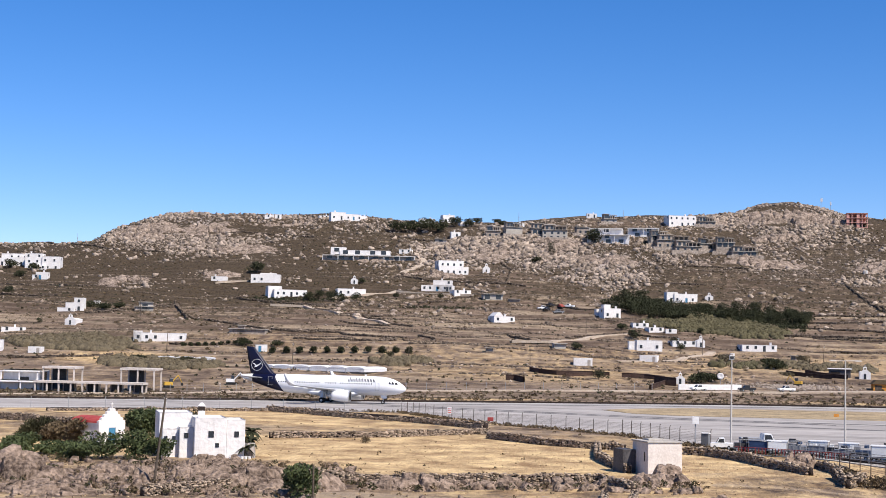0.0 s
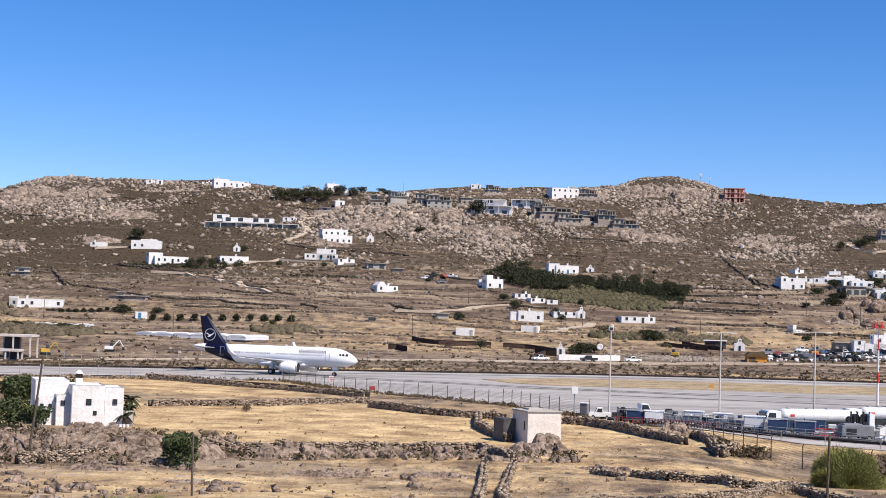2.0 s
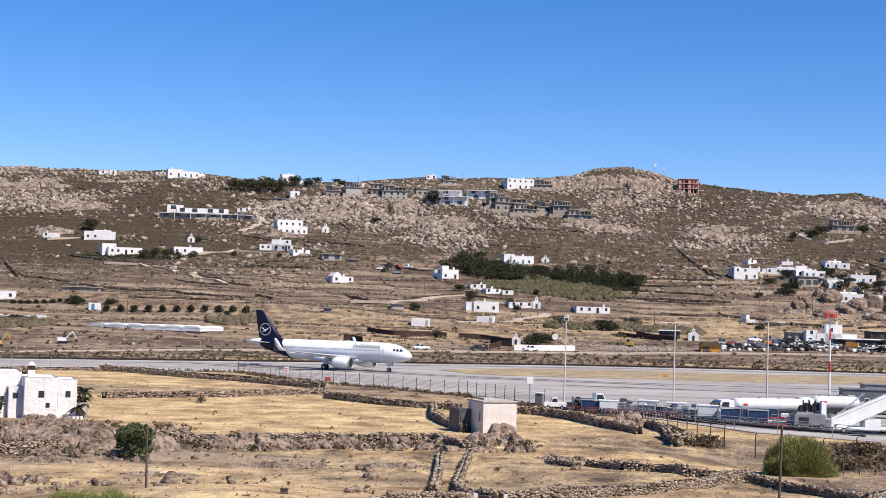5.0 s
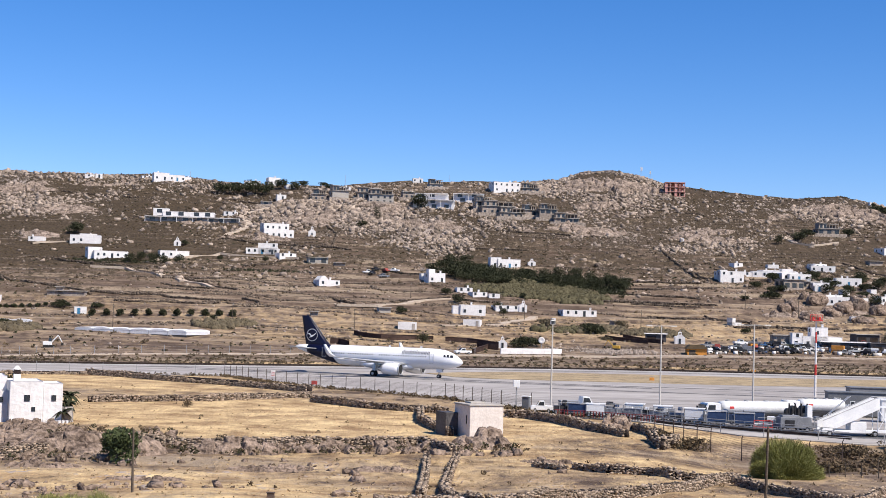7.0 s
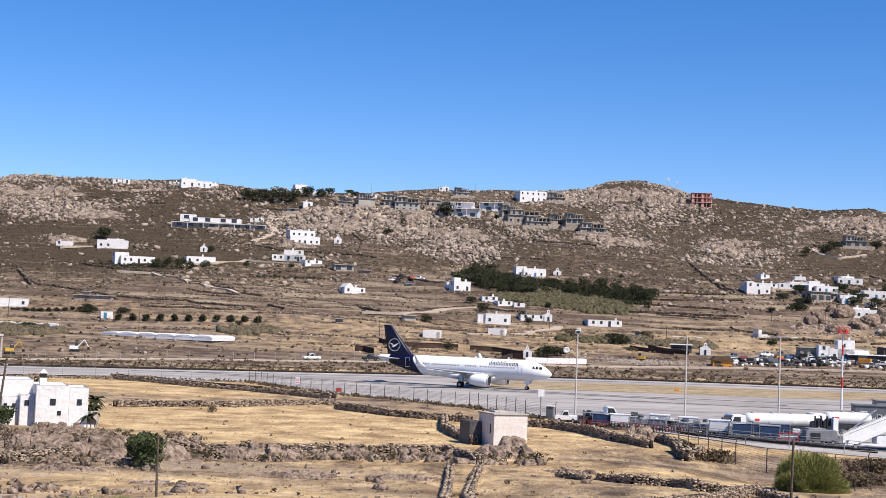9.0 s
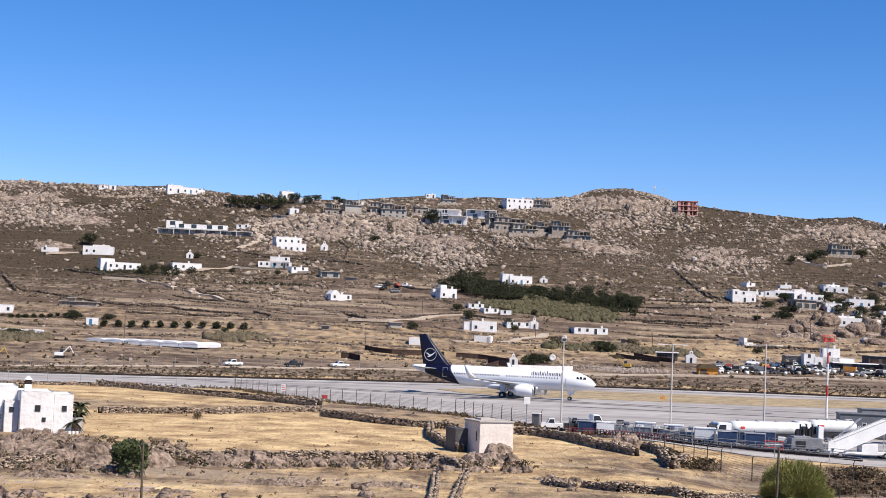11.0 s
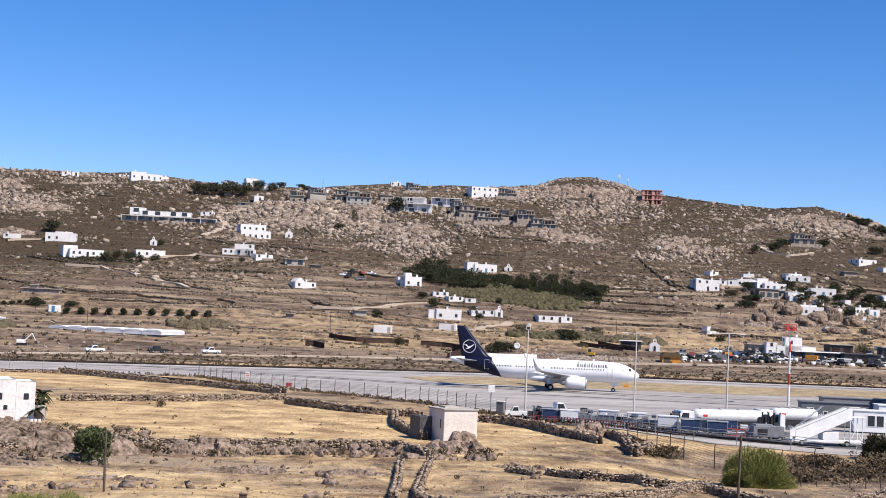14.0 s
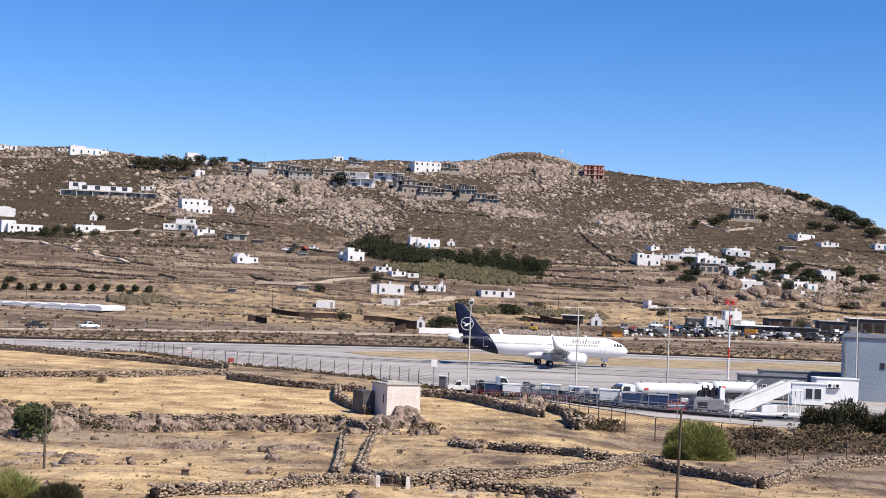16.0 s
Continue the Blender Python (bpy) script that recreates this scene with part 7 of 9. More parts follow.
def outcrop(cx, cy, rx, ry, high, cell, turn=0.0, label="jointed pink-grey granite outcrop in dry grass", material=None, fine=0.075, broken=0.0):
    """Bedrock breaking through the ground: jointed blocks of uneven height with open cracks between them."""
    cell *= 0.6
    grid = max(0.085, cell * fine)
    gx, gy = np.meshgrid(np.arange(-rx, rx + grid, grid), np.arange(-ry, ry + grid, grid), indexing="ij")
    ca, sa = math.cos(radians(turn)), math.sin(radians(turn))
    wx, wy = cx + gx * ca - gy * sa, cy + gx * sa + gy * ca
    warp = (bumps(wx, wy, cell * 1.6, 3, 12) - 0.5) * cell * 0.9
    qx, qy = (gx + warp) / (cell * 1.5), (gy + warp * 0.7) / cell
    ix, iy = np.floor(qx), np.floor(qy)
    first, second = np.full(gx.shape, 9.0), np.full(gx.shape, 9.0)
    lift, lean = np.zeros(gx.shape), np.zeros(gx.shape)
    seed = int(abs(cx) * 7 + abs(cy) * 3)
    for ox in (-1, 0, 1):
        for oy in (-1, 0, 1):
            jx, jy = ix + ox, iy + oy
            px, py = jx + 0.12 + 0.76 * lattice(jx, jy, seed), jy + 0.12 + 0.76 * lattice(jx, jy, seed + 5)
            d = np.hypot(qx - px, qy - py)
            near = d < first
            second = np.where(near, first, np.minimum(second, d))
            first = np.where(near, d, first)
            lift = np.where(near, lattice(jx, jy, seed + 9), lift)
            tilt = (qx - px) * (lattice(jx, jy, seed + 13) - 0.5) + (qy - py) * (lattice(jx, jy, seed + 17) - 0.15)
            lean = np.where(near, tilt, lean)
    edge = np.hypot(gx / rx, gy / ry) + 0.5 * (bumps(wx, wy, max(rx, ry) * 0.5, 3, 44) - 0.5)
    body = 1 - smooth_step(edge, 0.30, 0.95)
    z = body ** 0.8 * high * (0.35 + 0.65 * lift) + lean * cell * 0.7 * np.sqrt(body)
    z = z - cell * 0.85 * (1 - smooth_step(second - first, 0.02, 0.17)) * np.sqrt(body)
    z = z + (bumps(wx, wy, cell * 0.5, 4, 66) - 0.5) * cell * 0.26 - 0.5 * smooth_step(edge, 0.70, 0.95) - 0.05
    if broken:
        z = z - broken * smooth_step(bumps(wx * 0.7, wy, 11, 3, 88), 0.46, 0.56)
    verts = np.stack([wx, wy, height(wx, wy) + z], -1).reshape(-1, 3)
    n = gx.shape[1]
    i = (np.arange(gx.shape[0] - 1)[:, None] * n + np.arange(n - 1)[None]).ravel()
    ob = arrays("rock_outcrop", verts, np.stack([i, i + n, i + n + 1, i + 1], -1), material or BOULDER)
    return tagged(ob, label, "rock")


for cx, cy, rx, ry, high, cell, turn in ((-55.5, 129, 8.5, 4.5, 2.9, 3.0, 5), (-45.5, 131.5, 5.5, 6, 1.3, 1.3, -10), (-38.5, 134, 5, 8, 1.5, 1.5, 15), (-41.5, 149, 5, 3.5, 1.3, 1.2, 20),
                                         (-33, 127, 5.5, 6.5, 2.0, 2.1, 20), (-27.2, 129.5, 4, 4.5, 1.7, 1.6, 10), (-19, 132.5, 6, 3.2, 1.5, 1.6, 5), (-10.5, 136.3, 4.5, 2.0, 1.0, 1.2, 12),
                                         (-5, 138.2, 3.5, 1.8, 1.0, 1.3, 12), (0.2, 140.5, 3.2, 2.6, 0.9, 1.1, 0), (4.6, 145.0, 4.2, 4.2, 1.2, 1.8, 0), (5.2, 150.6, 2.4, 1.8, 1.5, 2.0, 10),
                                         (21.3, 172, 2.6, 1.7, 2.0, 1.8, 0), (18.8, 169, 2.2, 1.5, 0.9, 1.0, 0), (-13, 118, 5, 2.0, 0.4, 0.9, 4), (-4.5, 120, 4, 1.6, 0.4, 0.8, 0), (-21, 104, 4, 2, 0.35, 0.8, 0),
                                         (9.5, 130, 3.2, 1.6, 0.5, 0.8, -8), (-48, 118, 7, 4, 0.8, 1.4, 0), (-31, 113, 4, 2.5, 0.5, 1.0, 0)):
    outcrop(cx, cy, rx, ry, high, cell, turn)
for x, y, wx, wy, hz in ((156, 560, 9, 7, 6), (163, 566, 8, 7, 7.5), (150, 556, 7, 6, 4), (170, 560, 7, 6, 4.5), (140, 545, 9, 6, 3.5), (178, 548, 8, 6, 4), (190, 545, 7, 6, 3.6), (205, 548, 6, 5, 3.2),
                         (158, 540, 8, 5, 3), (172, 540, 7, 5, 3.2)):
    boulder(x, y, wx * 0.6, wy * 0.6, hz * 0.7, 0.35, "large rounded granite tor on the slope")

# ---- fig bush, willow and other near plants ----
DRYGREEN = mat("dusty_olive_leaves", (0.02, 0.02, 0.011), (0.075, 0.07, 0.036), 0.85, 1.0, 0.0, vary=0.6, spec=0.1)
tree(-26.2, 119.5, 3.2, 4.3, "dark glossy fig bush over the field wall", FIG, "fig_bush", 2400, 0.26)
def blades(base, lean, long, wide):
    """Narrow drooping leaves, each a bent strip of three triangles, as one set of points and faces."""
    n = len(base)
    lean = lean / np.linalg.norm(lean, axis=1, keepdims=True)
    side = np.cross(lean, rng.normal(size=(n, 3)))
    side = side / np.linalg.norm(side, axis=1, keepdims=True) * wide * 0.5
    mid = base + lean * long[:, None] * 0.55
    tip = base + lean * long[:, None] + np.array((0, 0, -0.22)) * long[:, None]
    v = np.stack([base - side, base + side, mid - side * 0.8, mid + side * 0.8, tip], 1)
    f = np.array([(0, 1, 3), (0, 3, 2), (2, 3, 4)])[None] + (np.arange(n) * 5)[:, None, None]
    return v.reshape(-1, 3), f.reshape(-1, 3)


def tuft(name, x, y, wide, tall, count, long, thin, material, label):
    """A rounded thicket of long thin leaves that reaches the ground."""
    e = tagged(thing(name, x, y, z_at(x, y)), label, "bush")
    stems = bmesh.new()
    for i in range(14):
        a, r = i * 2.4, wide * 0.07 * math.sqrt(i)
        rod(stems, (r * 0.5 * math.cos(a), r * 0.5 * math.sin(a), -0.3), (r * 1.6 * math.cos(a), r * 1.6 * math.sin(a), tall * 0.7), 0.05, 0.015, 5)
    part("stems", stems, BARK, e)
    d = rng.normal(size=(count, 3))
    d[:, 2] = np.abs(d[:, 2]) * 0.9
    d /= np.linalg.norm(d, axis=1, keepdims=True)
    lump = 0.74 + 0.75 * (bumps(d[:, 0] * 3 + x, d[:, 1] * 3 + d[:, 2] * 3, 1.1, 3, 15) - 0.3)
    r = rng.uniform(0.25, 1.0, count) ** 0.4 * lump
    p = d * r[:, None] * np.array((wide / 2, wide / 2, tall * 0.86))
    lean = d * np.array((0.8, 0.8, 0.4)) + np.array((0, 0, 0.75)) + rng.normal(0, 0.42, (count, 3))
    v, f = blades(p, lean, long * rng.uniform(0.5, 1.2, count), thin)
    arrays("foliage", v, f, material).parent = e
    return e


tuft("tamarisk", 29.9, 124.5, 6.4, 3.9, 34000, 0.5, 0.032, TAMARISK, "feathery yellow-green tamarisk bush behind the stone wall")
for x, y, h, w in ((-68, 160, 2.2, 5), (-63, 157, 1.8, 5), (-59, 153, 2.2, 5.5), (-55.5, 153.5, 3.2, 5.0), (-52.3, 154, 3.4, 4.6), (-49.4, 153.6, 2.6, 3.8), (-57, 150, 2.0, 4), (-66, 154, 1.8, 5)):
    tree(x, y, h, w, "dense dark green fig bush before the chapel", FIG, "fig_bush", 2000, 0.26)
for x, y, h, w in ((51, 155.5, 3.6, 5.5), (55, 158, 4.0, 6), (59.5, 157, 3.4, 6), (64, 160, 4.2, 7), (70, 161, 4, 7)):
    tuft("bush", x, y, w, h, 4500, 0.55, 0.09, DRYGREEN, "dark green shrub beside the apron stairs")
for x, y, h, w in ((24.5, 158, 1.3, 3), (26.5, 152, 1.5, 4), (42, 148, 1.4, 6), (50, 150, 1.6, 8), (60, 150, 1.5, 8), (38, 138, 1.2, 4), (47, 144, 1.0, 6), (54, 141, 1.0, 7), (62, 143, 1.1, 7), (44, 139, 0.9, 5), (68, 148, 1.3, 7)):
    tree(x, y, h, w, "low brown twiggy scrub on the bank", DRYBUSH, "scrub_bush", 800, 0.25)
for x, y, h, w, m in ((-13.2, 57, 1.35, 2.6, TAMARISK), (-11.0, 55, 0.9, 2.0, DRYGREEN), (-14.9, 57.5, 1.25, 2.6, TAMARISK)):
    tuft("reed_clump", x, y, w, h, 11000, 0.32, 0.015, m, "feathery yellow-green reed clump on the near slope" if m is TAMARISK else "grey-green reed clump on the near slope")
tuft("bush", -53.6, 178.5, 6.5, 5.2, 6000, 0.7, 0.10, DRYGREEN, "dark feathery bush behind the chapel")
tuft("bush", -73.0, 178.0, 7.0, 3.2, 6000, 0.7, 0.10, DRYGREEN, "olive-brown feathery bush beside the chapel")
for x, y in ((-20.5, 139), (-5.6, 141), (-12.5, 140.5), (-33, 190), (-14, 206)):
    tree(x, y, 1.1, 1.5, "small dark round thorn bush on the field wall", DRYBUSH, "thorn_bush", 420, 0.14)


# ---- apron: vehicles and ground equipment ----
VWHITE = mat("white_vehicle_paint", (0.66, 0.66, 0.66), (0.78, 0.78, 0.77), 0.4, 0.8, 0.0, spec=0.5)
VBLUE = mat("navy_cart_curtain", (0.018, 0.035, 0.085), (0.035, 0.065, 0.14), 0.6, 1.5, 0.1)
VGREY = mat("grey_equipment_paint", (0.13, 0.135, 0.15), (0.22, 0.225, 0.24), 0.5, 1.0, 0.05)
VBLACK = mat("black_equipment", (0.012, 0.012, 0.014), (0.035, 0.035, 0.04), 0.6, 2.0, 0.1)
CABIN = mat("grey_cabin_panel", (0.10, 0.105, 0.115), (0.155, 0.16, 0.17), 0.6, 0.6, 0.05)
TERMINAL = mat("blue_grey_terminal_cladding", (0.25, 0.29, 0.335), (0.33, 0.375, 0.42), 0.55, 0.3, 0.05)


def wheel_part(parent, x, y, r, w=0.28):
    t = part("wheel", rod(bmesh.new(), (x, y - w / 2, r), (x, y + w / 2, r), r, r, 14), TYRE, parent)
    part("rim", rod(bmesh.new(), (x, y - w / 2 - 0.02, r), (x, y + w / 2 + 0.02, r), r * 0.55, r * 0.55, 10), BARE, t)


MINT = mat("chalky_white_tank_paint", (0.52, 0.525, 0.52), (0.68, 0.68, 0.67), 0.4, 0.6, 0.0, spec=0.5)


def tanker(x, y, rz, long, label):
    e = tagged(thing("tank_truck", x, y, 0.06, rz), label, "truck")
    e.scale = (1, 1, 0.84)
    n = 20
    tank = [[(d, 1.22 * s * math.sin(a), 2.25 + 1.08 * s * math.cos(a)) for a in np.linspace(0, 2 * math.pi, n, endpoint=False)] for d, s in ((1.0, 0.55), (1.15, 0.9), (1.6, 1.0), (long - 0.6, 1.0), (long - 0.15, 0.9), (long, 0.55))]
    part("tank", loft(tank), MINT, e, "chalky white tank shell", smooth=True)
    part("skirt", boxed(1.2, long - 0.3, -1.05, 1.05, 0.45, 1.35, 0, 0.03), VBLACK, e)
    for k in range(4):
        d = 2.2 + k * (long - 3.4) / 3
        part("hatch", rod(bmesh.new(), (d, 0, 3.3), (d, 0, 3.48), 0.32, 0.28, 12), STEEL, e)
    cab = prism([(-1.5, 0.7), (0.75, 0.7), (0.75, 3.0), (-1.05, 3.0), (-1.5, 1.9)], -1.2, 1.2)
    bmesh.ops.bevel(cab, geom=cab.edges[:], offset=0.08, segments=2, affect="EDGES")
    c = part("cab", cab, VWHITE, e)
    for s in (-1, 1):
        part("side_window", prism([(-1.15, 1.9), (0.0, 1.9), (0.0, 2.7), (-0.9, 2.7)], s * 1.205 - 0.01, s * 1.205 + 0.01), GLASS, c)
        part("mirror", boxed(-1.5, -1.35, s * 1.35 - 0.12, s * 1.35 + 0.12, 1.9, 2.4), VBLACK, c)
    part("windscreen", boxed(-1.42, -1.2, -1.0, 1.0, 1.95, 2.75, 0.0), GLASS, c)
    part("bumper", boxed(-1.6, -1.4, -1.2, 1.2, 0.4, 0.8, 0, 0.03), VBLACK, e)
    part("chassis", boxed(-1.2, long - 0.2, -0.9, 0.9, 0.75, 1.15), VBLACK, e)
    for s in (-1, 1):
        part("pump_cabinet", boxed(0.9, 3.1, s * 0.95 - 0.25, s * 0.95 + 0.25, 0.55, 1.3, 0, 0.03), VBLACK, e)
        part("placard", boxed(2.0, 2.6, s * 1.235 - 0.01, s * 1.235 + 0.01, 2.2, 2.55), RED, e)
        for d in (-0.6, long - 3.2, long - 1.6):
            wheel_part(e, d, s * 0.95, 0.52, 0.36)
    return e


tanker(35.6, 188.5, 14, 11.6, "white aviation fuel tanker parked on the apron")
tanker(48.6, 199.2, 10, 7.6, "shorter white fuel tanker parked on the apron")


def hydrant_pump(x, y, rz):
    e = tagged(thing("pump_unit", x, y, 0.06, rz), "dark pump unit with pipes and reels behind a tanker", "machine")
    e.scale = (1.15, 1.15, 1.15)
    part("base", boxed(-1.4, 1.4, -0.8, 0.8, 0.4, 0.7, 0, 0.03), VBLACK, e)
    for s in (-1, 1):
        for d in (-0.9, 0.9):
            wheel_part(e, d, s * 0.75, 0.4, 0.25)
    for k in range(4):
        part("pipe", rod(bmesh.new(), (-1.1 + k * 0.7, -0.6, 0.7), (-1.1 + k * 0.7, -0.6, 2.5), 0.11), VBLACK, e)
        part("reel", rod(bmesh.new(), (-0.9 + k * 0.55, -0.2, 1.5 + 0.3 * (k % 2)), (-0.9 + k * 0.55, 0.5, 1.5 + 0.3 * (k % 2)), 0.42, 0.42, 14), VBLACK, e)
    part("panel", boxed(0.9, 1.5, -0.9, 0.3, 0.7, 2.3, 0, 0.03), VWHITE, e)


hydrant_pump(46.2, 186.6, 8)


def baggage_cart(x, y, rz, kind):
    e = tagged(thing("baggage_cart", x, y, 0.06, rz), {"blue": "covered baggage cart with dark blue side curtain", "white": "white-roofed covered baggage cart", "low": "low open dark baggage dolly with a load"}[kind], "cart", "row of carts on the apron edge")
    part("deck", boxed(-1.35, 1.35, -0.72, 0.72, 0.42, 0.55, 0, 0.02), VGREY, e)
    part("drawbar", rod(bmesh.new(), (1.35, 0, 0.45), (2.1, 0, 0.35), 0.05), VGREY, e)
    for d in (-0.9, 0.9):
        for s in (-1, 1):
            wheel_part(e, d, s * 0.62, 0.24, 0.16)
    if kind == "low":
        part("load", boxed(-1.2, 1.2, -0.6, 0.6, 0.55, pick.uniform(1.0, 1.4), 0.04, 0.03), pick.choice((VBLACK, VBLACK, VGREY, VBLUE)), e)
        a = pick.uniform(-1.0, 0.2)
        part("box", boxed(a, a + pick.uniform(0.5, 1.0), -0.5, 0.5, 1.4, pick.uniform(1.6, 2.0), 0.02, 0.02), pick.choice((VWHITE, VGREY, VBLUE, VBLACK)), e)
        for d in (-1.3, -0.45, 0.45, 1.3):
            part("rail_post", rod(bmesh.new(), (d, -0.7, 0.5), (d, -0.7, 1.7), 0.03), STEEL, e)
        part("rail", rod(bmesh.new(), (-1.3, -0.7, 1.7), (1.3, -0.7, 1.7), 0.03), STEEL, e)
        return e
    for d in (-1.3, 1.3):
        for s in (-0.7, 0.7):
            part("upright", rod(bmesh.new(), (d, s, 0.5), (d, s, 1.85), 0.035), STEEL, e)
    part("roof", boxed(-1.4, 1.4, -0.78, 0.78, 1.85, 1.95, 0.02, 0.01), STEEL if kind == "blue" else VWHITE, e)
    part("side_bin", boxed(-1.2, 1.2, -0.6, 0.6, 0.56, 1.3, 0.02), VBLACK, e)
    part("curtain", boxed(-1.22, 1.22, -0.71, -0.68, 0.62, 1.8), VBLUE if kind == "blue" else VWHITE, e)
    part("end_panel", boxed(-1.33, -1.3, -0.7, 0.7, 0.55, 1.85), VGREY, e)
    return e


for x, y, rz, k in ((16.6, 194.5, 4, "low"), (18.6, 193.2, -14, "blue"), (20.9, 192.6, -8, "white"), (23.4, 192.2, -12, "low"), (22.6, 194.6, -12, "low"), (25.7, 190.8, -18, "low"), (26.2, 193.0, -16, "white"), (17.6, 195.6, 10, "blue"), (24.4, 194.4, -5, "low"), (20.2, 194.6, -5, "low"),
                    (28.6, 188.5, -22, "low"), (29.2, 190.8, -20, "low"), (30.2, 186.6, -10, "low"), (32.6, 184.2, -16, "white"), (31.2, 188.4, -10, "low"), (35.0, 182.0, -10, "blue"), (38.2, 180.6, -10, "blue"), (40.6, 178.0, -12, "low"),
                    (43.2, 177.4, -8, "low"), (45.2, 181.6, 5, "low"), (33.6, 187.0, -8, "low"), (36.6, 184.6, -12, "low"), (40.0, 183.4, -6, "blue"), (42.6, 180.4, -8, "low"), (46.6, 178.4, 4, "low"), (27.4, 192.2, -15, "low"), (19.4, 196.0, 2, "low"), (30.0, 193.2, -10, "white")):
    baggage_cart(x, y, rz, k).scale = (0.95, 0.95, pick.uniform(0.82, 1.05))


def pickup(x, y, rz, paint, label, name="pickup_truck", z=None):
    e = tagged(thing(name, x, y, 0.06 if z is None else z, rz), label, "truck")
    low = prism([(-2.5, 0.45), (2.45, 0.45), (2.5, 0.85), (2.3, 1.02), (1.1, 1.08), (-2.5, 1.05)], -0.88, 0.88)
    bmesh.ops.bevel(low, geom=low.edges[:], offset=0.06, segments=2, affect="EDGES")
    part("body", low, paint, e)
    cab = prism([(-0.75, 1.03), (1.15, 1.06), (0.55, 1.72), (-0.6, 1.75)], -0.8, 0.8)
    bmesh.ops.bevel(cab, geom=cab.edges[:], offset=0.06, segments=2, affect="EDGES")
    c = part("cab", cab, paint, e)
    for s in (-1, 1):
        part("side_window", prism([(-0.55, 1.12), (0.85, 1.12), (0.45, 1.62), (-0.5, 1.64)], s * 0.805 - 0.01, s * 0.805 + 0.01), GLASS, c)
        for d in (-1.55, 1.5):
            wheel_part(e, d, s * 0.78, 0.36, 0.24)
        part("headlight", boxed(2.38, 2.5, s * 0.65 - 0.15, s * 0.65 + 0.15, 0.75, 0.92), BARE, e)
    part("windscreen", prism([(0.62, 1.66), (1.12, 1.12), (1.14, 1.14), (0.64, 1.68)], -0.68, 0.68), GLASS, c)
    return e


tow = pickup(19.9, 197.5, 14, VWHITE, "white double-cab service truck on the apron")
tow.scale = (0.85, 1.1, 1.35)
pickup(14.0, 196.5, 178, VWHITE, "small white tow tractor beside the fence", "tow_tractor").scale = (0.6, 0.9, 0.95)

# red plastic barrier along the carts
SLATRED = mat("faded_red_plastic", (0.16, 0.025, 0.022), (0.27, 0.05, 0.045), 0.6, 2.0, 0.05)
barrier = tagged(thing("barrier", 16, 196, 0.06), "row of red slatted barrier panels on the apron edge", "barrier")
LINE = [(15.4, 191.8), (20, 190.2), (24, 187.6), (28.5, 184.4)]
for (ax, ay), (bx, by) in zip(LINE[:-1], LINE[1:]):
    n = int(math.hypot(bx - ax, by - ay) / 0.42)
    for i in range(n):
        x, y = ax + (bx - ax) * i / n - 16, ay + (by - ay) * i / n - 196
        part("slat", boxed(x - 0.06, x + 0.06, y - 0.03, y + 0.03, 0, 0.85), SLATRED if i % 5 else VBLACK, barrier)
    part("top_bar", rod(bmesh.new(), (ax - 16, ay - 196, 0.82), (bx - 16, by - 196, 0.82), 0.04), SLATRED, barrier)
for i in range(4):
    c = tagged(thing("traffic_cone", 41.6 + i * 1.5, 181.0 + (i % 2) * 0.6, 0.06), "orange traffic cone with white band", "cone")
    part("base", boxed(-0.2, 0.2, -0.2, 0.2, 0, 0.05), VBLACK, c)
    part("cone_body", rod(bmesh.new(), (0, 0, 0.05), (0, 0, 0.75), 0.16, 0.03, 12), RED, c)
    part("band", rod(bmesh.new(), (0, 0, 0.35), (0, 0, 0.5), 0.115, 0.085, 12), VWHITE, c)
frame_red = tagged(thing("tubular_barrier", 39.6, 176.2, 0.06, -12), "red and white tubular barrier frame", "barrier")
for h in (0.4, 0.8, 1.2):
    part("bar", rod(bmesh.new(), (-1.1, 0, h), (1.1, 0, h), 0.05), RED if h != 0.8 else VWHITE, frame_red)
for q in (-1.1, 0, 1.1):
    part("post", rod(bmesh.new(), (q, 0, 0), (q, 0, 1.25), 0.05), RED, frame_red)


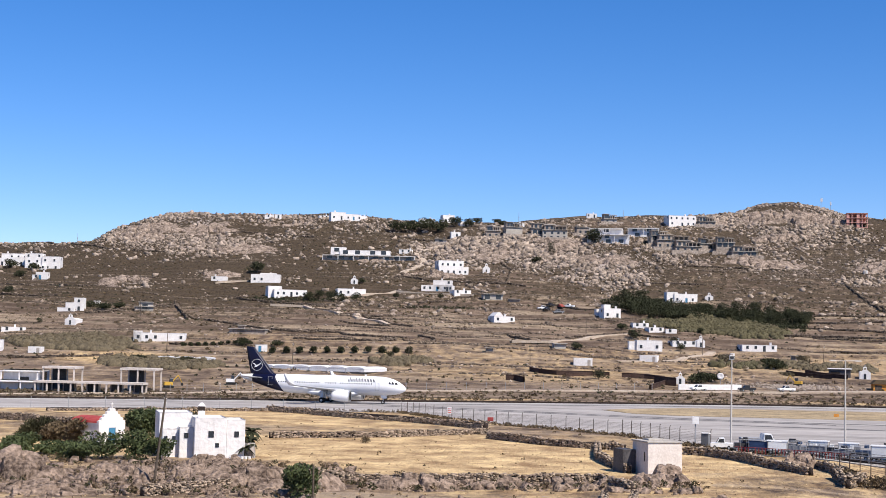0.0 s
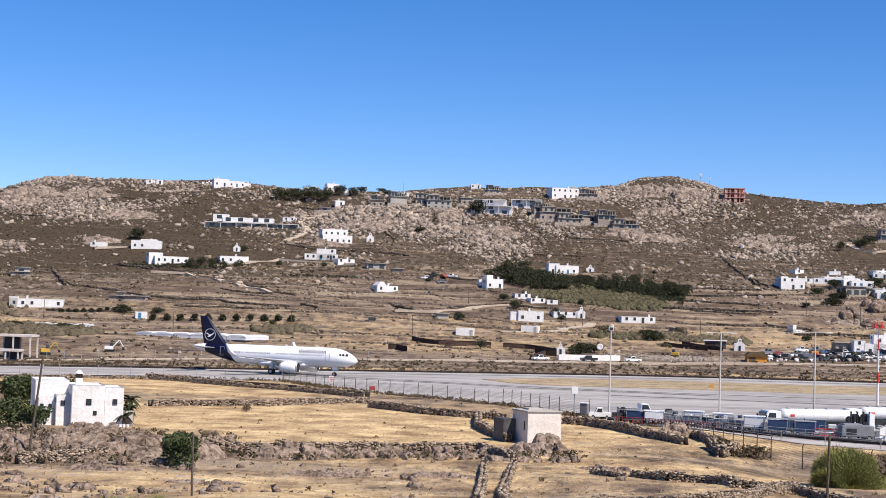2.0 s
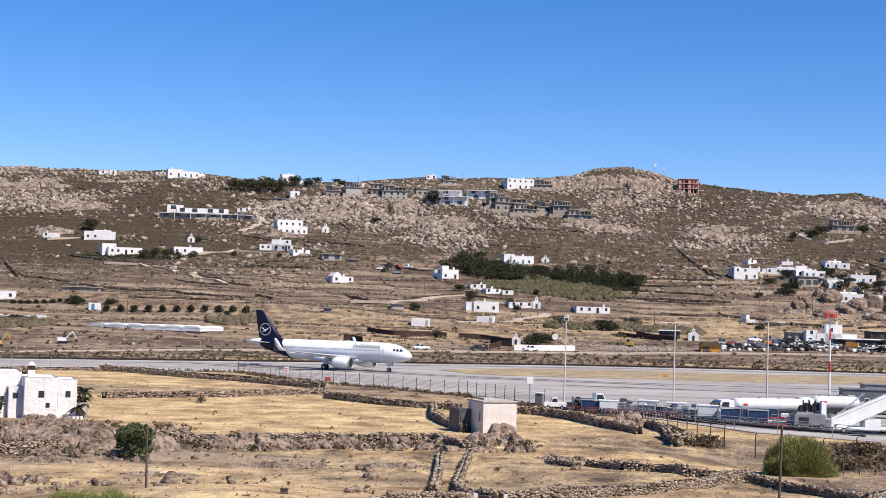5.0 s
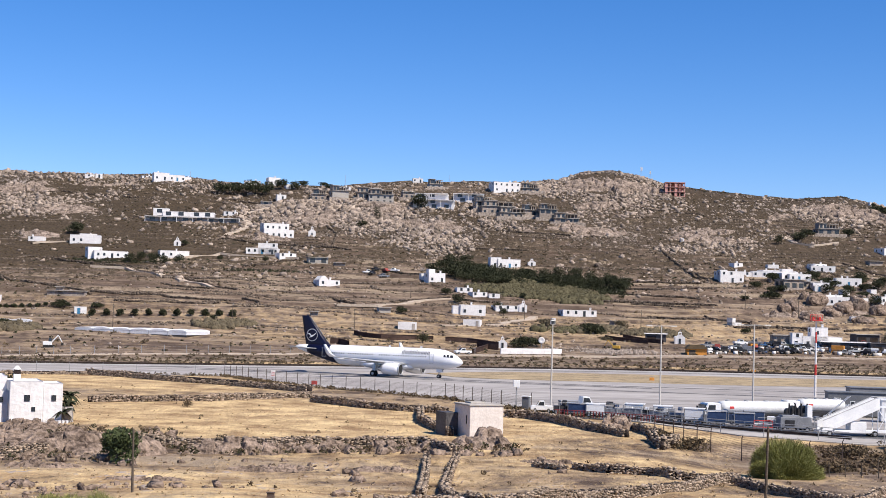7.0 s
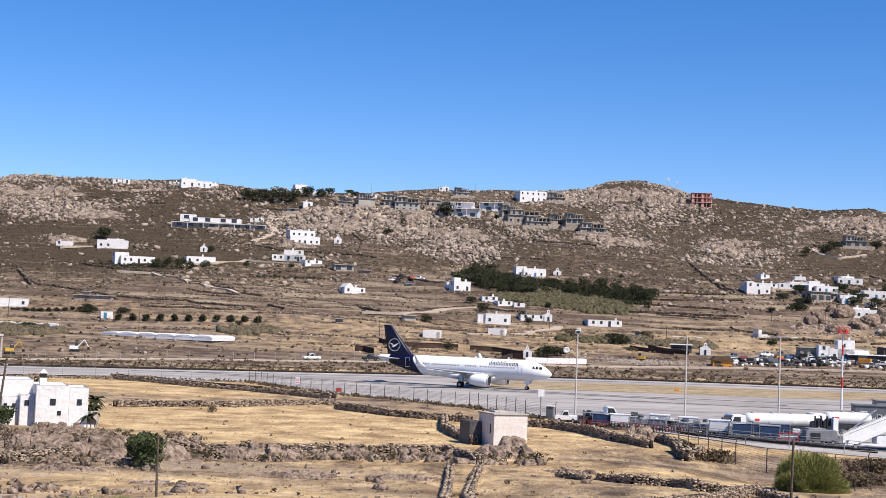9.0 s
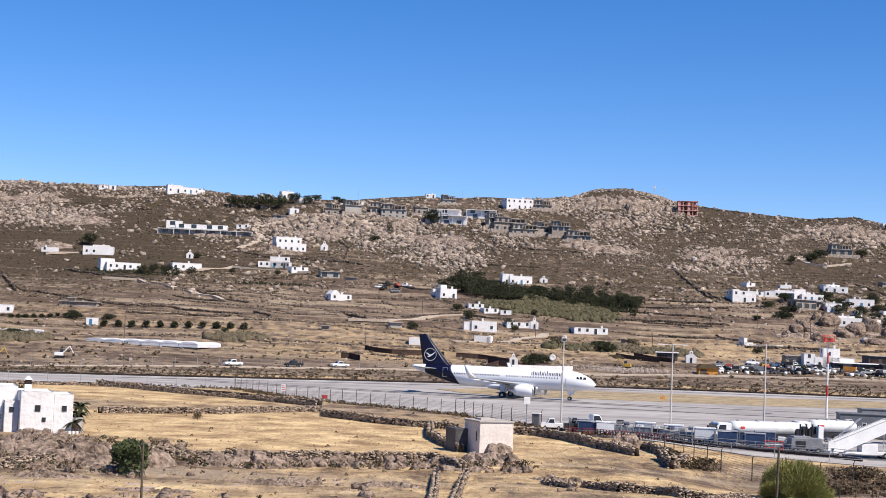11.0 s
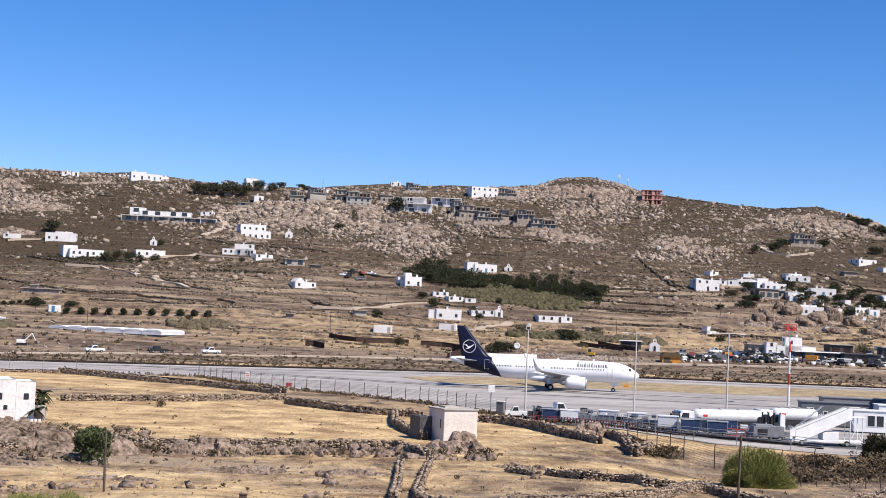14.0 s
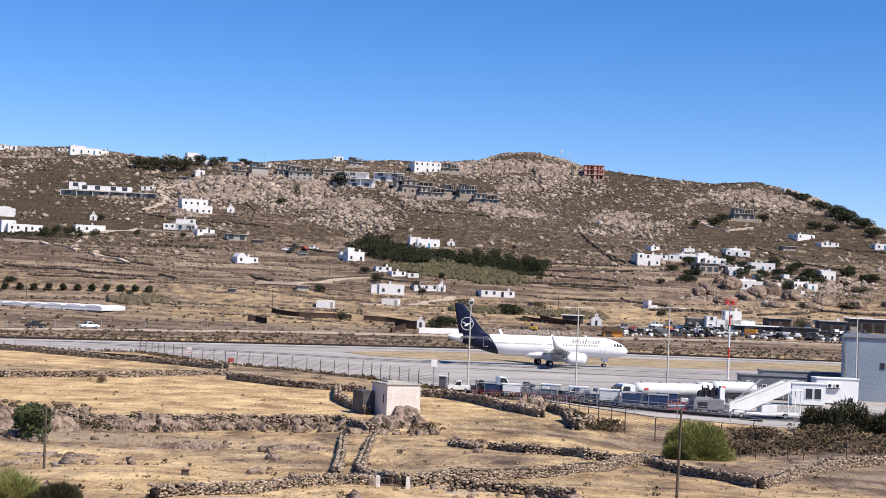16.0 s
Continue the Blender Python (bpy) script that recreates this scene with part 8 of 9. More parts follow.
def air_stairs(x, y, rz):
    e = tagged(thing("passenger_stairs", x, y, 0.06, rz), "white mobile passenger stairs with rails", "stairs")
    L, Ht = 7.2, 3.6
    for s in (-0.8, 0.8):
        part("stringer", prism([(0, 0.55), (0.5, 0.45), (L, Ht - 0.3), (L, Ht), (L - 0.3, Ht), (0, 0.85)], s - 0.06, s + 0.06), VWHITE, e)
        part("side_panel", prism([(0.1, 0.85), (L, Ht), (L, Ht + 0.95), (L - 0.4, Ht + 0.95), (0.1, 1.75)], s - 0.03, s + 0.03), VWHITE, e)
        part("handrail", rod(bmesh.new(), (0.1, s, 1.85), (L - 0.3, s, Ht + 1.05), 0.05), STEEL, e)
        part("top_rail", rod(bmesh.new(), (L - 0.3, s, Ht + 1.05), (L + 1.7, s, Ht + 1.05), 0.05), STEEL, e)
        for d in (0.9, 6.6):
            wheel_part(e, d, s, 0.35, 0.25)
    for k in range(16):
        q = (k + 0.5) / 16
        part("step", boxed(q * L - 0.16, q * L + 0.16, -0.74, 0.74, 0.6 + q * (Ht - 0.6), 0.66 + q * (Ht - 0.6)), STEEL, e)
    part("platform", boxed(L - 0.1, L + 1.8, -0.85, 0.85, Ht - 0.12, Ht), VWHITE, e)
    part("chassis", boxed(-0.3, L + 1.6, -0.7, 0.7, 0.45, 0.75, 0, 0.03), VWHITE, e)
    part("cabinet", boxed(3.6, 5.6, -0.7, 0.7, 0.75, 1.7, 0, 0.03), VWHITE, e)
    for d in (L - 0.2, L + 1.4):
        for s in (-0.7, 0.7):
            part("prop", rod(bmesh.new(), (d, s, 0.6), (d, s, Ht - 0.1), 0.06), VWHITE, e)
    part("brace", rod(bmesh.new(), (L - 0.2, -0.7, 0.7), (L + 1.4, -0.7, Ht - 0.2), 0.05), VWHITE, e)
    part("brace", rod(bmesh.new(), (L + 1.4, -0.7, 0.7), (L - 0.2, -0.7, Ht - 0.2), 0.05), VWHITE, e)


air_stairs(45.0, 170.8, 9)
unit = tagged(thing("ground_power_unit", 43.4, 176.6, 0.06, 6), "grey ground power unit on small wheels", "machine")
part("housing", boxed(-2.0, 2.0, -0.9, 0.9, 0.45, 1.75, 0.06, 0.05), VGREY, unit)
part("hood", boxed(-1.7, 0.6, -0.8, 0.8, 1.75, 1.95, 0.05, 0.03), VGREY, unit)
part("grille", boxed(-1.4, -0.2, -0.93, -0.9, 0.7, 1.4), VBLACK, unit)
for d in (-1.4, 1.4):
    for s in (-0.8, 0.8):
        wheel_part(unit, d, s, 0.3, 0.2)
steps = tagged(thing("maintenance_steps", 50.6, 188.5, 0.06, -30), "white portable maintenance steps", "stairs")
for k in range(7):
    part("tread", boxed(k * 0.42, k * 0.42 + 0.4, -0.5, 0.5, 0.4 + k * 0.36, 0.45 + k * 0.36), VWHITE, steps)
for s in (-0.5, 0.5):
    part("rail", rod(bmesh.new(), (0, s, 1.3), (2.9, s, 3.9), 0.05), VWHITE, steps)
    part("leg", rod(bmesh.new(), (2.7, s, 0), (2.7, s, 2.9), 0.05), VWHITE, steps)
    part("stringer", rod(bmesh.new(), (0, s, 0), (2.8, s, 2.8), 0.06), VWHITE, steps)


def office_cabin(x, y, rz, w, d, h, material, label, windows):
    e = tagged(thing("office_cabin", x, y, 0.06, rz), label, "cabin")
    part("shell", boxed(0, w, 0, d, 0.15, h, 0, 0.04), material, e)
    part("roof", boxed(-0.12, w + 0.12, -0.12, d + 0.12, h, h + 0.15, 0.0, 0.02), material, e)
    for k in range(int(w / 2.4) + 1):
        part("foot", boxed(min(k * 2.4, w - 0.3), min(k * 2.4, w - 0.3) + 0.3, 0.1, 0.4, 0, 0.15), VBLACK, e)
    for px, pw, z0, z1 in windows:
        f = part("window_frame", boxed(px - 0.08, px + pw + 0.08, -0.05, 0.01, z0 - 0.08, z1 + 0.08), VWHITE, e)
        part("pane", boxed(px, px + pw, -0.07, -0.05, z0, z1), GLASS, f)
    return e


office_cabin(55.6, 206.5, -6, 9.5, 3, 3.4, CABIN, "grey portable office cabin on the apron", ((0.9, 0.8, 1.2, 2.6), (3.2, 0.5, 1.5, 2.2)))
office_cabin(60.2, 196.6, -6, 4.6, 2.6, 3.0, VWHITE, "white ticket cabin with two large windows", ((1.9, 0.9, 1.0, 2.4), (3.1, 0.9, 1.0, 2.4)))
office_cabin(65.2, 201.6, -4, 6.0, 3, 3.6, VWHITE, "white office cabin with wall air conditioners", ((4.6, 0.6, 0.3, 1.0),))
ac = tagged(thing("air_conditioner", 66.6, 201.2, 2.4, -4), "pair of grey wall-hung air conditioning units", "appliance")
for q in (0, 1.1):
    b = part("casing", boxed(q, q + 0.9, -0.1, 0.25, 0, 0.65, 0, 0.03), VWHITE, ac)
    part("fan_grille", rod(bmesh.new(), (q + 0.4, -0.13, 0.32), (q + 0.4, -0.1, 0.32), 0.24, 0.24, 14), VBLACK, b)
part("bracket", boxed(0.1, 1.9, -0.1, 0.3, -0.08, 0.0), VBLACK, ac)
office_cabin(66.0, 232, -2, 16, 3, 3.0, VGREY, "long dark blue-grey bus shelter roofline", ())

terminal = tagged(thing("terminal_building", 72.6, 213, 0, -20), "plain blue-grey clad airport building with small windows", "building")
part("wall", boxed(0, 70, 0, 40, -0.4, 9.3, 0, 0.08), TERMINAL, terminal)
part("coping", boxed(-0.12, 70.1, -0.12, 40.1, 9.3, 9.55), CABIN, terminal)
for k in range(12):
    f = part("window_frame", boxed(5.6 + k * 0.95, 6.3 + k * 0.95, -0.06, 0.02, 4.9, 5.9), CABIN, terminal)
    part("pane", boxed(5.68 + k * 0.95, 6.22 + k * 0.95, -0.08, -0.06, 4.98, 5.82), GLASS, f)
for k in range(9):
    part("seam", boxed(k * 5.0 + 2.4, k * 5.0 + 2.44, -0.02, 0.0, 0, 9.3), CABIN, terminal)
part("drainpipe", rod(bmesh.new(), (0.5, -0.12, 0), (0.5, -0.12, 9.2), 0.07), CABIN, terminal)

# small signs by the taxiway
for x, y, z0, m, lab in ((-21.5, 249, 0.25, REDROOF, "small dark red taxiway sign box"), (45, 306, 0.1, ORANGE, "orange taxiway marker box"), (80, 368, 0.1, ORANGE, "small yellow runway marker board")):
    s = tagged(thing("sign_box", x, y, 0.0), lab, "sign")
    part("panel", boxed(-0.5, 0.5, -0.12, 0.12, z0, z0 + 0.65, 0, 0.02), m, s)
    part("leg", boxed(-0.5, -0.4, -0.05, 0.05, -0.2, z0), VBLACK, s)
    part("leg", boxed(0.4, 0.5, -0.05, 0.05, -0.2, z0), VBLACK, s)
notice = tagged(thing("notice_board", -29.6, 257.5, 0.0), "white notice board with red bars on the fence", "sign")
part("board", boxed(-0.4, 0.4, -0.1, -0.06, 0.9, 2.1), VWHITE, notice)
for k in range(3):
    part("bar", boxed(-0.3, 0.3, -0.12, -0.1, 1.1 + k * 0.32, 1.2 + k * 0.32), RED, notice)
part("leg", boxed(-0.05, 0.05, -0.06, 0.0, -0.2, 1.0), STEEL, notice)
cabinet = tagged(thing("switch_cabinet", 11.0, 205.2, 0.0), "white cabinet on a pole beside the fence", "box")
part("casing", boxed(-0.45, 0.45, -0.3, 0.3, 3.0, 4.0, 0, 0.03), VWHITE, cabinet)
part("leg", rod(bmesh.new(), (0, 0, -0.2), (0, 0, 3.0), 0.08), STEEL, cabinet)
hutch = tagged(thing("guard_booth", 12.2, 201.8, 0.0, -20), "small grey booth at the fence corner", "booth")
part("shell", boxed(-0.5, 0.5, -0.4, 0.4, 0, 1.9, 0, 0.03), CABIN, hutch)
part("roof", boxed(-0.6, 0.6, -0.5, 0.5, 1.9, 2.0), VWHITE, hutch)


# ---- steel rail and low kerb wall along the apron edge ----
RAIL_LINE = [(27.8, 184.0), (33.2, 178.5), (39.2, 174.0), (44.5, 170.0), (47.5, 166.4)]
apron_rail = tagged(thing("guard_railing", 27.8, 184.0, 0.06), "grey tubular steel railing along the apron edge", "railing")
for (ax, ay), (bx, by) in zip(RAIL_LINE[:-1], RAIL_LINE[1:]):
    n = max(2, int(math.hypot(bx - ax, by - ay) / 1.9))
    ax, ay, bx, by = ax - 27.8, ay - 184.0, bx - 27.8, by - 184.0
    for i in range(n):
        x, y = ax + (bx - ax) * i / n, ay + (by - ay) * i / n
        part("post", rod(bmesh.new(), (x, y, -0.1), (x, y, 1.15), 0.04), STEEL, apron_rail)
    for h in (0.4, 0.78, 1.12):
        part("rail", rod(bmesh.new(), (ax, ay, h), (bx, by, h), 0.032), STEEL, apron_rail)
    a = math.atan2(by - ay, bx - ax)
    k = part("kerb", boxed(0, math.hypot(bx - ax, by - ay), -0.2, 0.2, -0.6, 0.3, 0, 0.03), DARKWALL, apron_rail)
    k.matrix_basis = pose(ax, ay, 0, 0, 0, math.degrees(a))


def white_wall(points, high, label):
    for i, ((ax, ay), (bx, by)) in enumerate(zip(points[:-1], points[1:])):
        a = math.atan2(by - ay, bx - ax)
        w = part("garden_wall", boxed(0, math.hypot(bx - ax, by - ay) - 0.01, -0.2, 0.2, -1.5, high, 0.0, 0.04), WHITE)
        w.matrix_basis = pose(ax, ay, z_at(ax, ay), 0, 0, math.degrees(a))
        tagged(w, label, "wall")


white_wall(WHITE_WALL, 1.6, "long low whitewashed garden wall beside the lane")
FILM = mat("white_greenhouse_film", (0.55, 0.55, 0.57), (0.72, 0.72, 0.73), 0.6, 0.3, 0.2)


def greenhouse(points, wide, high, label):
    (ax, ay), (bx, by) = points
    ln = math.hypot(bx - ax, by - ay)
    e = tagged(thing("greenhouse", ax, ay, min(z_at(ax, ay), z_at(bx, by)), math.degrees(math.atan2(by - ay, bx - ax))), label, "greenhouse")
    n = max(2, int(ln / 5.5))
    for k in range(n):
        x0, x1 = k * ln / n, (k + 1) * ln / n
        arc = [(x0 + (x1 - x0) * (0.5 - 0.5 * math.cos(q)), high * 0.72 + high * 0.28 * math.sin(q)) for q in np.linspace(0, math.pi, 9)]
        part("film_roof", prism(arc, 0, wide), FILM, e)
        part("film_wall", boxed(x0 + 0.05, x1 - 0.05, 0.05, wide - 0.05, high * 0.3, high * 0.715), FILM, e)
        part("skirt", boxed(x0 + 0.08, x1 - 0.08, 0.1, 0.3, -1.5, high * 0.3), TIN, e)
        part("post", boxed(x0 - 0.06, x0 + 0.06, -0.06, 0.06, -1.0, high * 0.8), STEEL, e)


greenhouse(GREENHOUSE, 16, 2.2, "multi-span greenhouse under slack white film")
greenhouse(LOW_GREENHOUSE, 6, 1.8, "low white film tunnel on the valley floor")


PALEBEAM = mat("bare_pale_concrete", (0.46, 0.40, 0.36), (0.62, 0.56, 0.51), 0.9, 0.6, 0.2)


def concrete_frame(x, y, rz, w, d, h, bays, wall=True):
    e = tagged(thing("concrete_frame", x, y, z_at(x, y), rz), "bare concrete post-and-beam building frame", "building")
    for i in range(bays + 1):
        for py in (0, d):
            px = i * w / bays
            part("column", boxed(px - 0.16, px + 0.16, py - 0.16, py + 0.16, -1.5, h), PALEBEAM, e)
    part("roof_beam", boxed(-0.3, w + 0.3, -0.3, d + 0.3, h, h + 0.5), PALEBEAM, e)
    if wall:
        for i in range(0, bays, 2):
            part("back_wall", boxed(i * w / bays + 0.2, (i + 1) * w / bays - 0.2, d - 0.3, d - 0.1, -1.0, h - 0.05), TIN, e)


concrete_frame(-134.5, 328, 2, 7.4, 6, 5.1, 2)
concrete_frame(-117.2, 333, 2, 8.0, 6, 5.1, 2)
concrete_frame(-134.8, 324, 3, 25.5, 3.5, 1.9, 9)
villa(-140.8, 329.0, 0, [(-4, 5, 0, 6, 4.6), (-4, 7, -1.5, 0, 2.2)])
PAINTS = [VWHITE, VWHITE, VWHITE, VGREY, VGREY, VBLACK, VBLACK, VBLACK, mat("faded_red_paint", (0.25, 0.05, 0.04), (0.34, 0.08, 0.06), 0.5, 1, 0), mat("blue_car_paint", (0.05, 0.11, 0.22), (0.08, 0.16, 0.3), 0.4, 1, 0), mat("silver_car_paint", (0.35, 0.36, 0.37), (0.45, 0.46, 0.47), 0.35, 1, 0)]
for k in range(58):
    s = (k + pick.uniform(0, 0.9)) / 58 * 4
    i = min(3, int(s))
    f = s - i
    x = YARD[i][0] + (YARD[i + 1][0] - YARD[i][0]) * f + pick.uniform(-1, 1)
    y = YARD[i][1] + (YARD[i + 1][1] - YARD[i][1]) * f + pick.choice((2, 6, 10, 15, 20, 26))
    c = pickup(x, y, pick.uniform(0, 360), pick.choice(PAINTS), "dusty vehicle parked in the crowded yard", "car", z_at(x, y))
    c.scale = (0.95, 1, pick.uniform(0.85, 1.25))
for k in range(26):
    s = pick.uniform(0, 3.99)
    i = int(s)
    x = YARD[i][0] + (YARD[i + 1][0] - YARD[i][0]) * (s - i)
    y = YARD[i][1] + (YARD[i + 1][1] - YARD[i][1]) * (s - i) + pick.uniform(3, 26)
    w = pick.uniform(1.5, 4.5)
    b = tagged(thing("storage_container", x, y, z_at(x, y), pick.uniform(-25, 25)), "small stored container or crate in the yard", "container")
    part("shell", boxed(-w / 2, w / 2, -1, 1, -0.4, pick.uniform(1.0, 2.4), 0.03, 0.03), pick.choice(PAINTS + [ORANGE, GREYWALL, TIN]), b)
    part("lid", boxed(-w / 2 - 0.05, w / 2 + 0.05, -1.05, 1.05, 0.9, 1.0), GREYWALL, b)


def digger(x, y, rz, paint, label):
    e = tagged(thing("excavator", x, y, z_at(x, y), rz), label, "machine")
    e.scale = (0.75, 0.75, 0.8)
    for s in (-0.9, 0.9):
        part("track", boxed(-1.6, 1.6, s - 0.25, s + 0.25, 0, 0.75, 0, 0.12), TYRE, e)
    part("body", boxed(-1.7, 1.2, -1.1, 1.1, 0.8, 1.9, 0.05, 0.08), paint, e)
    part("cab", boxed(0.1, 1.2, -1.0, 0.1, 1.9, 3.0, 0.08, 0.05), GLASS, e)
    arm = part("boom", rod(bmesh.new(), (1.0, 0.4, 1.6), (3.2, 0.4, 3.9), 0.2, 0.16), paint, e)
    part("dipper", rod(bmesh.new(), (3.2, 0.4, 3.9), (4.6, 0.4, 1.6), 0.16, 0.12), paint, arm)
    part("bucket", boxed(4.2, 5.0, 0.0, 0.8, 0.7, 1.6, 0.1, 0.05), TYRE, arm)


YELLOW = mat("machine_yellow", (0.42, 0.25, 0.03), (0.55, 0.34, 0.06), 0.6, 1.5, 0.05)
n = 900
x, y = DIGGER[0][0] + rng.normal(-2, 7, n), DIGGER[0][1] + rng.normal(-4, 3.5, n)
s = rng.uniform(0.08, 0.26, n)
tagged(stones("spoil_heap", np.stack([x, y, height(x, y) + s * 0.4], -1), np.stack([s * 1.4, s, s * 0.8], -1), STONECLAD, CUBE, CUBE_F, 0.4, None, 0.4), "pale broken rubble spread beneath the excavator", "rubble", kind="stuff")
digger(DIGGER[0][0], DIGGER[0][1], 160, YELLOW, "yellow excavator on rubble behind the runway")
digger(-100.4, 370.0, 10, VWHITE, "pale excavator parked on rubble")
digger(-111.5, 352.0, 30, YELLOW, "yellow excavator by the lane")
dish = tagged(thing("satellite_dish", DISH[0][0], DISH[0][1] + 3, z_at(*DISH[0])), "white satellite dish on a post", "dish")
part("reflector", loft([[(r * math.cos(q), d, 2.6 + r * math.sin(q)) for q in np.linspace(0, 2 * math.pi, 20, endpoint=False)] for d, r in ((0.0, 0.1), (-0.08, 0.5), (-0.3, 1.0), (-0.26, 1.0), (-0.02, 0.5))]), WHITE, dish, smooth=True)
part("post", rod(bmesh.new(), (0, 0.1, -0.5), (0, 0.1, 2.6), 0.1), STEEL, dish)

gate = tagged(thing("field_gate", GATE[0][0], GATE[0][1], z_at(*GATE[0])), "rusty field gate between two white posts in the wall", "gate")
gw = GATE[1][0] - GATE[0][0]
for q in (0.0, gw):
    part("gate_post", boxed(q - 0.13, q + 0.13, -0.13, 0.13, -0.4, 0.6, 0.02, 0.02), PLASTER, gate)
for h in (0.1, 0.5):
    part("rail", rod(bmesh.new(), (0.22, 0, h), (gw - 0.22, 0, h), 0.025), RUST, gate)
for k in range(1, 9):
    part("bar", rod(bmesh.new(), (0.22 + k * (gw - 0.44) / 9, 0, 0.1), (0.22 + k * (gw - 0.44) / 9, 0, 0.52), 0.015), RUST, gate)
crate = tagged(thing("feed_crate", CRATE[0][0], CRATE[0][1], z_at(*CRATE[0])), "small dark rusted box lying in the field", "box")
part("shell", boxed(-0.22, 0.22, -0.16, 0.16, -0.05, 0.28, 0.02, 0.02), RUST, crate)
part("lid", boxed(-0.24, 0.24, -0.18, 0.18, 0.28, 0.32), RUST, crate)


def track(points, half, label):
    """A pale lane laid over the slope."""
    bm = bmesh.new()
    last = None
    pts = []
    for (ax, ay), (bx, by) in zip(points[:-1], points[1:]):
        n = max(1, int(math.hypot(bx - ax, by - ay) / 2.5))
        pts += [(ax + (bx - ax) * i / n, ay + (by - ay) * i / n) for i in range(n)]
    pts.append(points[-1])
    for i, (x, y) in enumerate(pts):
        a, b = pts[max(0, i - 1)], pts[min(len(pts) - 1, i + 1)]
        d = Vector((b[0] - a[0], b[1] - a[1])).normalized()
        n = Vector((-d.y, d.x)) * half
        zz = max(z_at(x - n.x, y - n.y), z_at(x, y), z_at(x + n.x, y + n.y)) + 0.15
        row = [bm.verts.new(c) for c in ((x - n.x, y - n.y, zz - 1), (x - n.x, y - n.y, zz), (x + n.x, y + n.y, zz), (x + n.x, y + n.y, zz - 1))]
        if last:
            for k in range(3):
                bm.faces.new((last[k], row[k], row[k + 1], last[k + 1]))
        last = row
    bmesh.ops.recalc_face_normals(bm, faces=bm.faces[:])
    return tagged(part("hill_road", bm, DIRT), label, "road", kind="structure")


for pts in TRACKS:
    track(pts, 1.7, "pale concrete lane winding up the hillside")


def radio_mast(x, y, h, panels):
    e = tagged(thing("radio_mast", x, y, z_at(x, y)), "slender steel antenna mast on the ridge", "mast")
    part("pole", rod(bmesh.new(), (0, 0, -1), (0, 0, h), 0.14, 0.06, 8), STEEL, e)
    for k in range(panels):
        part("antenna_panel", boxed(-0.35 + 0.5 * k, -0.05 + 0.5 * k, -0.2, 0.1, h * 0.6, h * 0.9, 0, 0.02), WHITE, e)
    part("stay_ring", rod(bmesh.new(), (0, 0, h * 0.5), (0, 0, h * 0.53), 0.3, 0.3, 8), STEEL, e)


for (x, y), h, n in zip(MASTS, (7, 6, 5, 6, 7, 5), (3, 2, 0, 0, 0, 0)):
    radio_mast(x, y, h, n)

# ---- hedges, reeds and the scatter of rock and scrub ----


def scatter(n, u0, u1, y0, y1, keep):
    """Places spread evenly over the view's width and depth, thinned by keep(x, y, z)."""
    u, y = rng.uniform(u0, u1, n) / LENS, rng.uniform(y0, y1, n)
    x = u * y
    z = height(x, y)
    k = rng.random(n) < keep(x, y, z)
    return x[k], y[k], z[k]


def wview(x, y, z):
    return LENS * x / y, LENS * (z - H) / y


def foot_of(x, y):
    return np.interp(LENS * x / y, FOOT_U, FOOT_Y)


def clumps(name, x, y, z, radius, tall, per, leaf, material, label, category):
    """Low plants as loose bunches of small leaves, all in one mesh."""
    n = len(x)
    d = rng.normal(size=(n, per, 3))
    d /= np.linalg.norm(d, axis=2, keepdims=True)
    d *= rng.uniform(0.3, 1, (n, per, 1)) ** 0.5
    d[..., 2] = np.abs(d[..., 2])
    c = np.stack([x, y, z], -1)[:, None] + d * np.stack([radius, radius, tall], -1)[:, None]
    tri = rng.normal(size=(n, per, 3, 3))
    tri -= tri.mean(2, keepdims=True)
    tri /= np.linalg.norm(tri, axis=3, keepdims=True) + 1e-6
    v = c[:, :, None] + tri * (leaf * rng.uniform(0.6, 1.4, (n, per, 1, 1))) * radius[:, None, None, None]
    return tagged(arrays(name, v.reshape(-1, 3), np.arange(n * per * 3).reshape(-1, 3), material), label, category, kind="stuff")


def rocky(x, y, z):
    patchy = smooth_step(bumps(x, y * 0.6, 30, 4, 91), 0.42, 0.58)
    return np.clip((ground_zones(x, y, z)[1] - 0.22) * 4.0, 0.05 * smooth_step(wview(x, y, z)[1], 20, 60) + 0.015, 1) * (0.10 + 0.90 * patchy) * (y > foot_of(x, y) + 18)


x, y, z = scatter(290000, -1260, 1060, 330, 905, rocky)
s = np.clip(rng.lognormal(-1.1, 0.6, len(x)), 0.14, 1.1)
s = s * (1 + 2.2 * np.clip(ground_zones(x, y, z)[1] - 0.40, 0, 0.4))
s = np.minimum(s, 0.4 + 2.4 * smooth_step(wview(x, y, z)[1], 10, 110))
tagged(stones("hill_rocks", np.stack([x, y, z + 0.1 * s], -1), np.stack([s * 1.25, s * 0.75, s * 0.7], -1), HILLROCK, CUBE, CUBE_F, 0.4, rng.normal(0.1, 0.6, len(x)), 0.55), "countless weathered granite rocks strewn over the hillside", "rocks", kind="stuff")

CRAG = mat("pale_hill_granite", (0.060, 0.044, 0.035), (0.37, 0.293, 0.237), 0.95, 0.3, 0.6, fine=4, spec=0.1)


def slope_y(u, w):
    """How far off the hillside reaches elevation w at bearing u."""
    y = np.linspace(400, 900, 1001)
    hit = np.where(LENS * (height(u / LENS * y, y, False) - H) / y >= w)[0]
    return float(y[hit[0]]) if len(hit) else 840.0


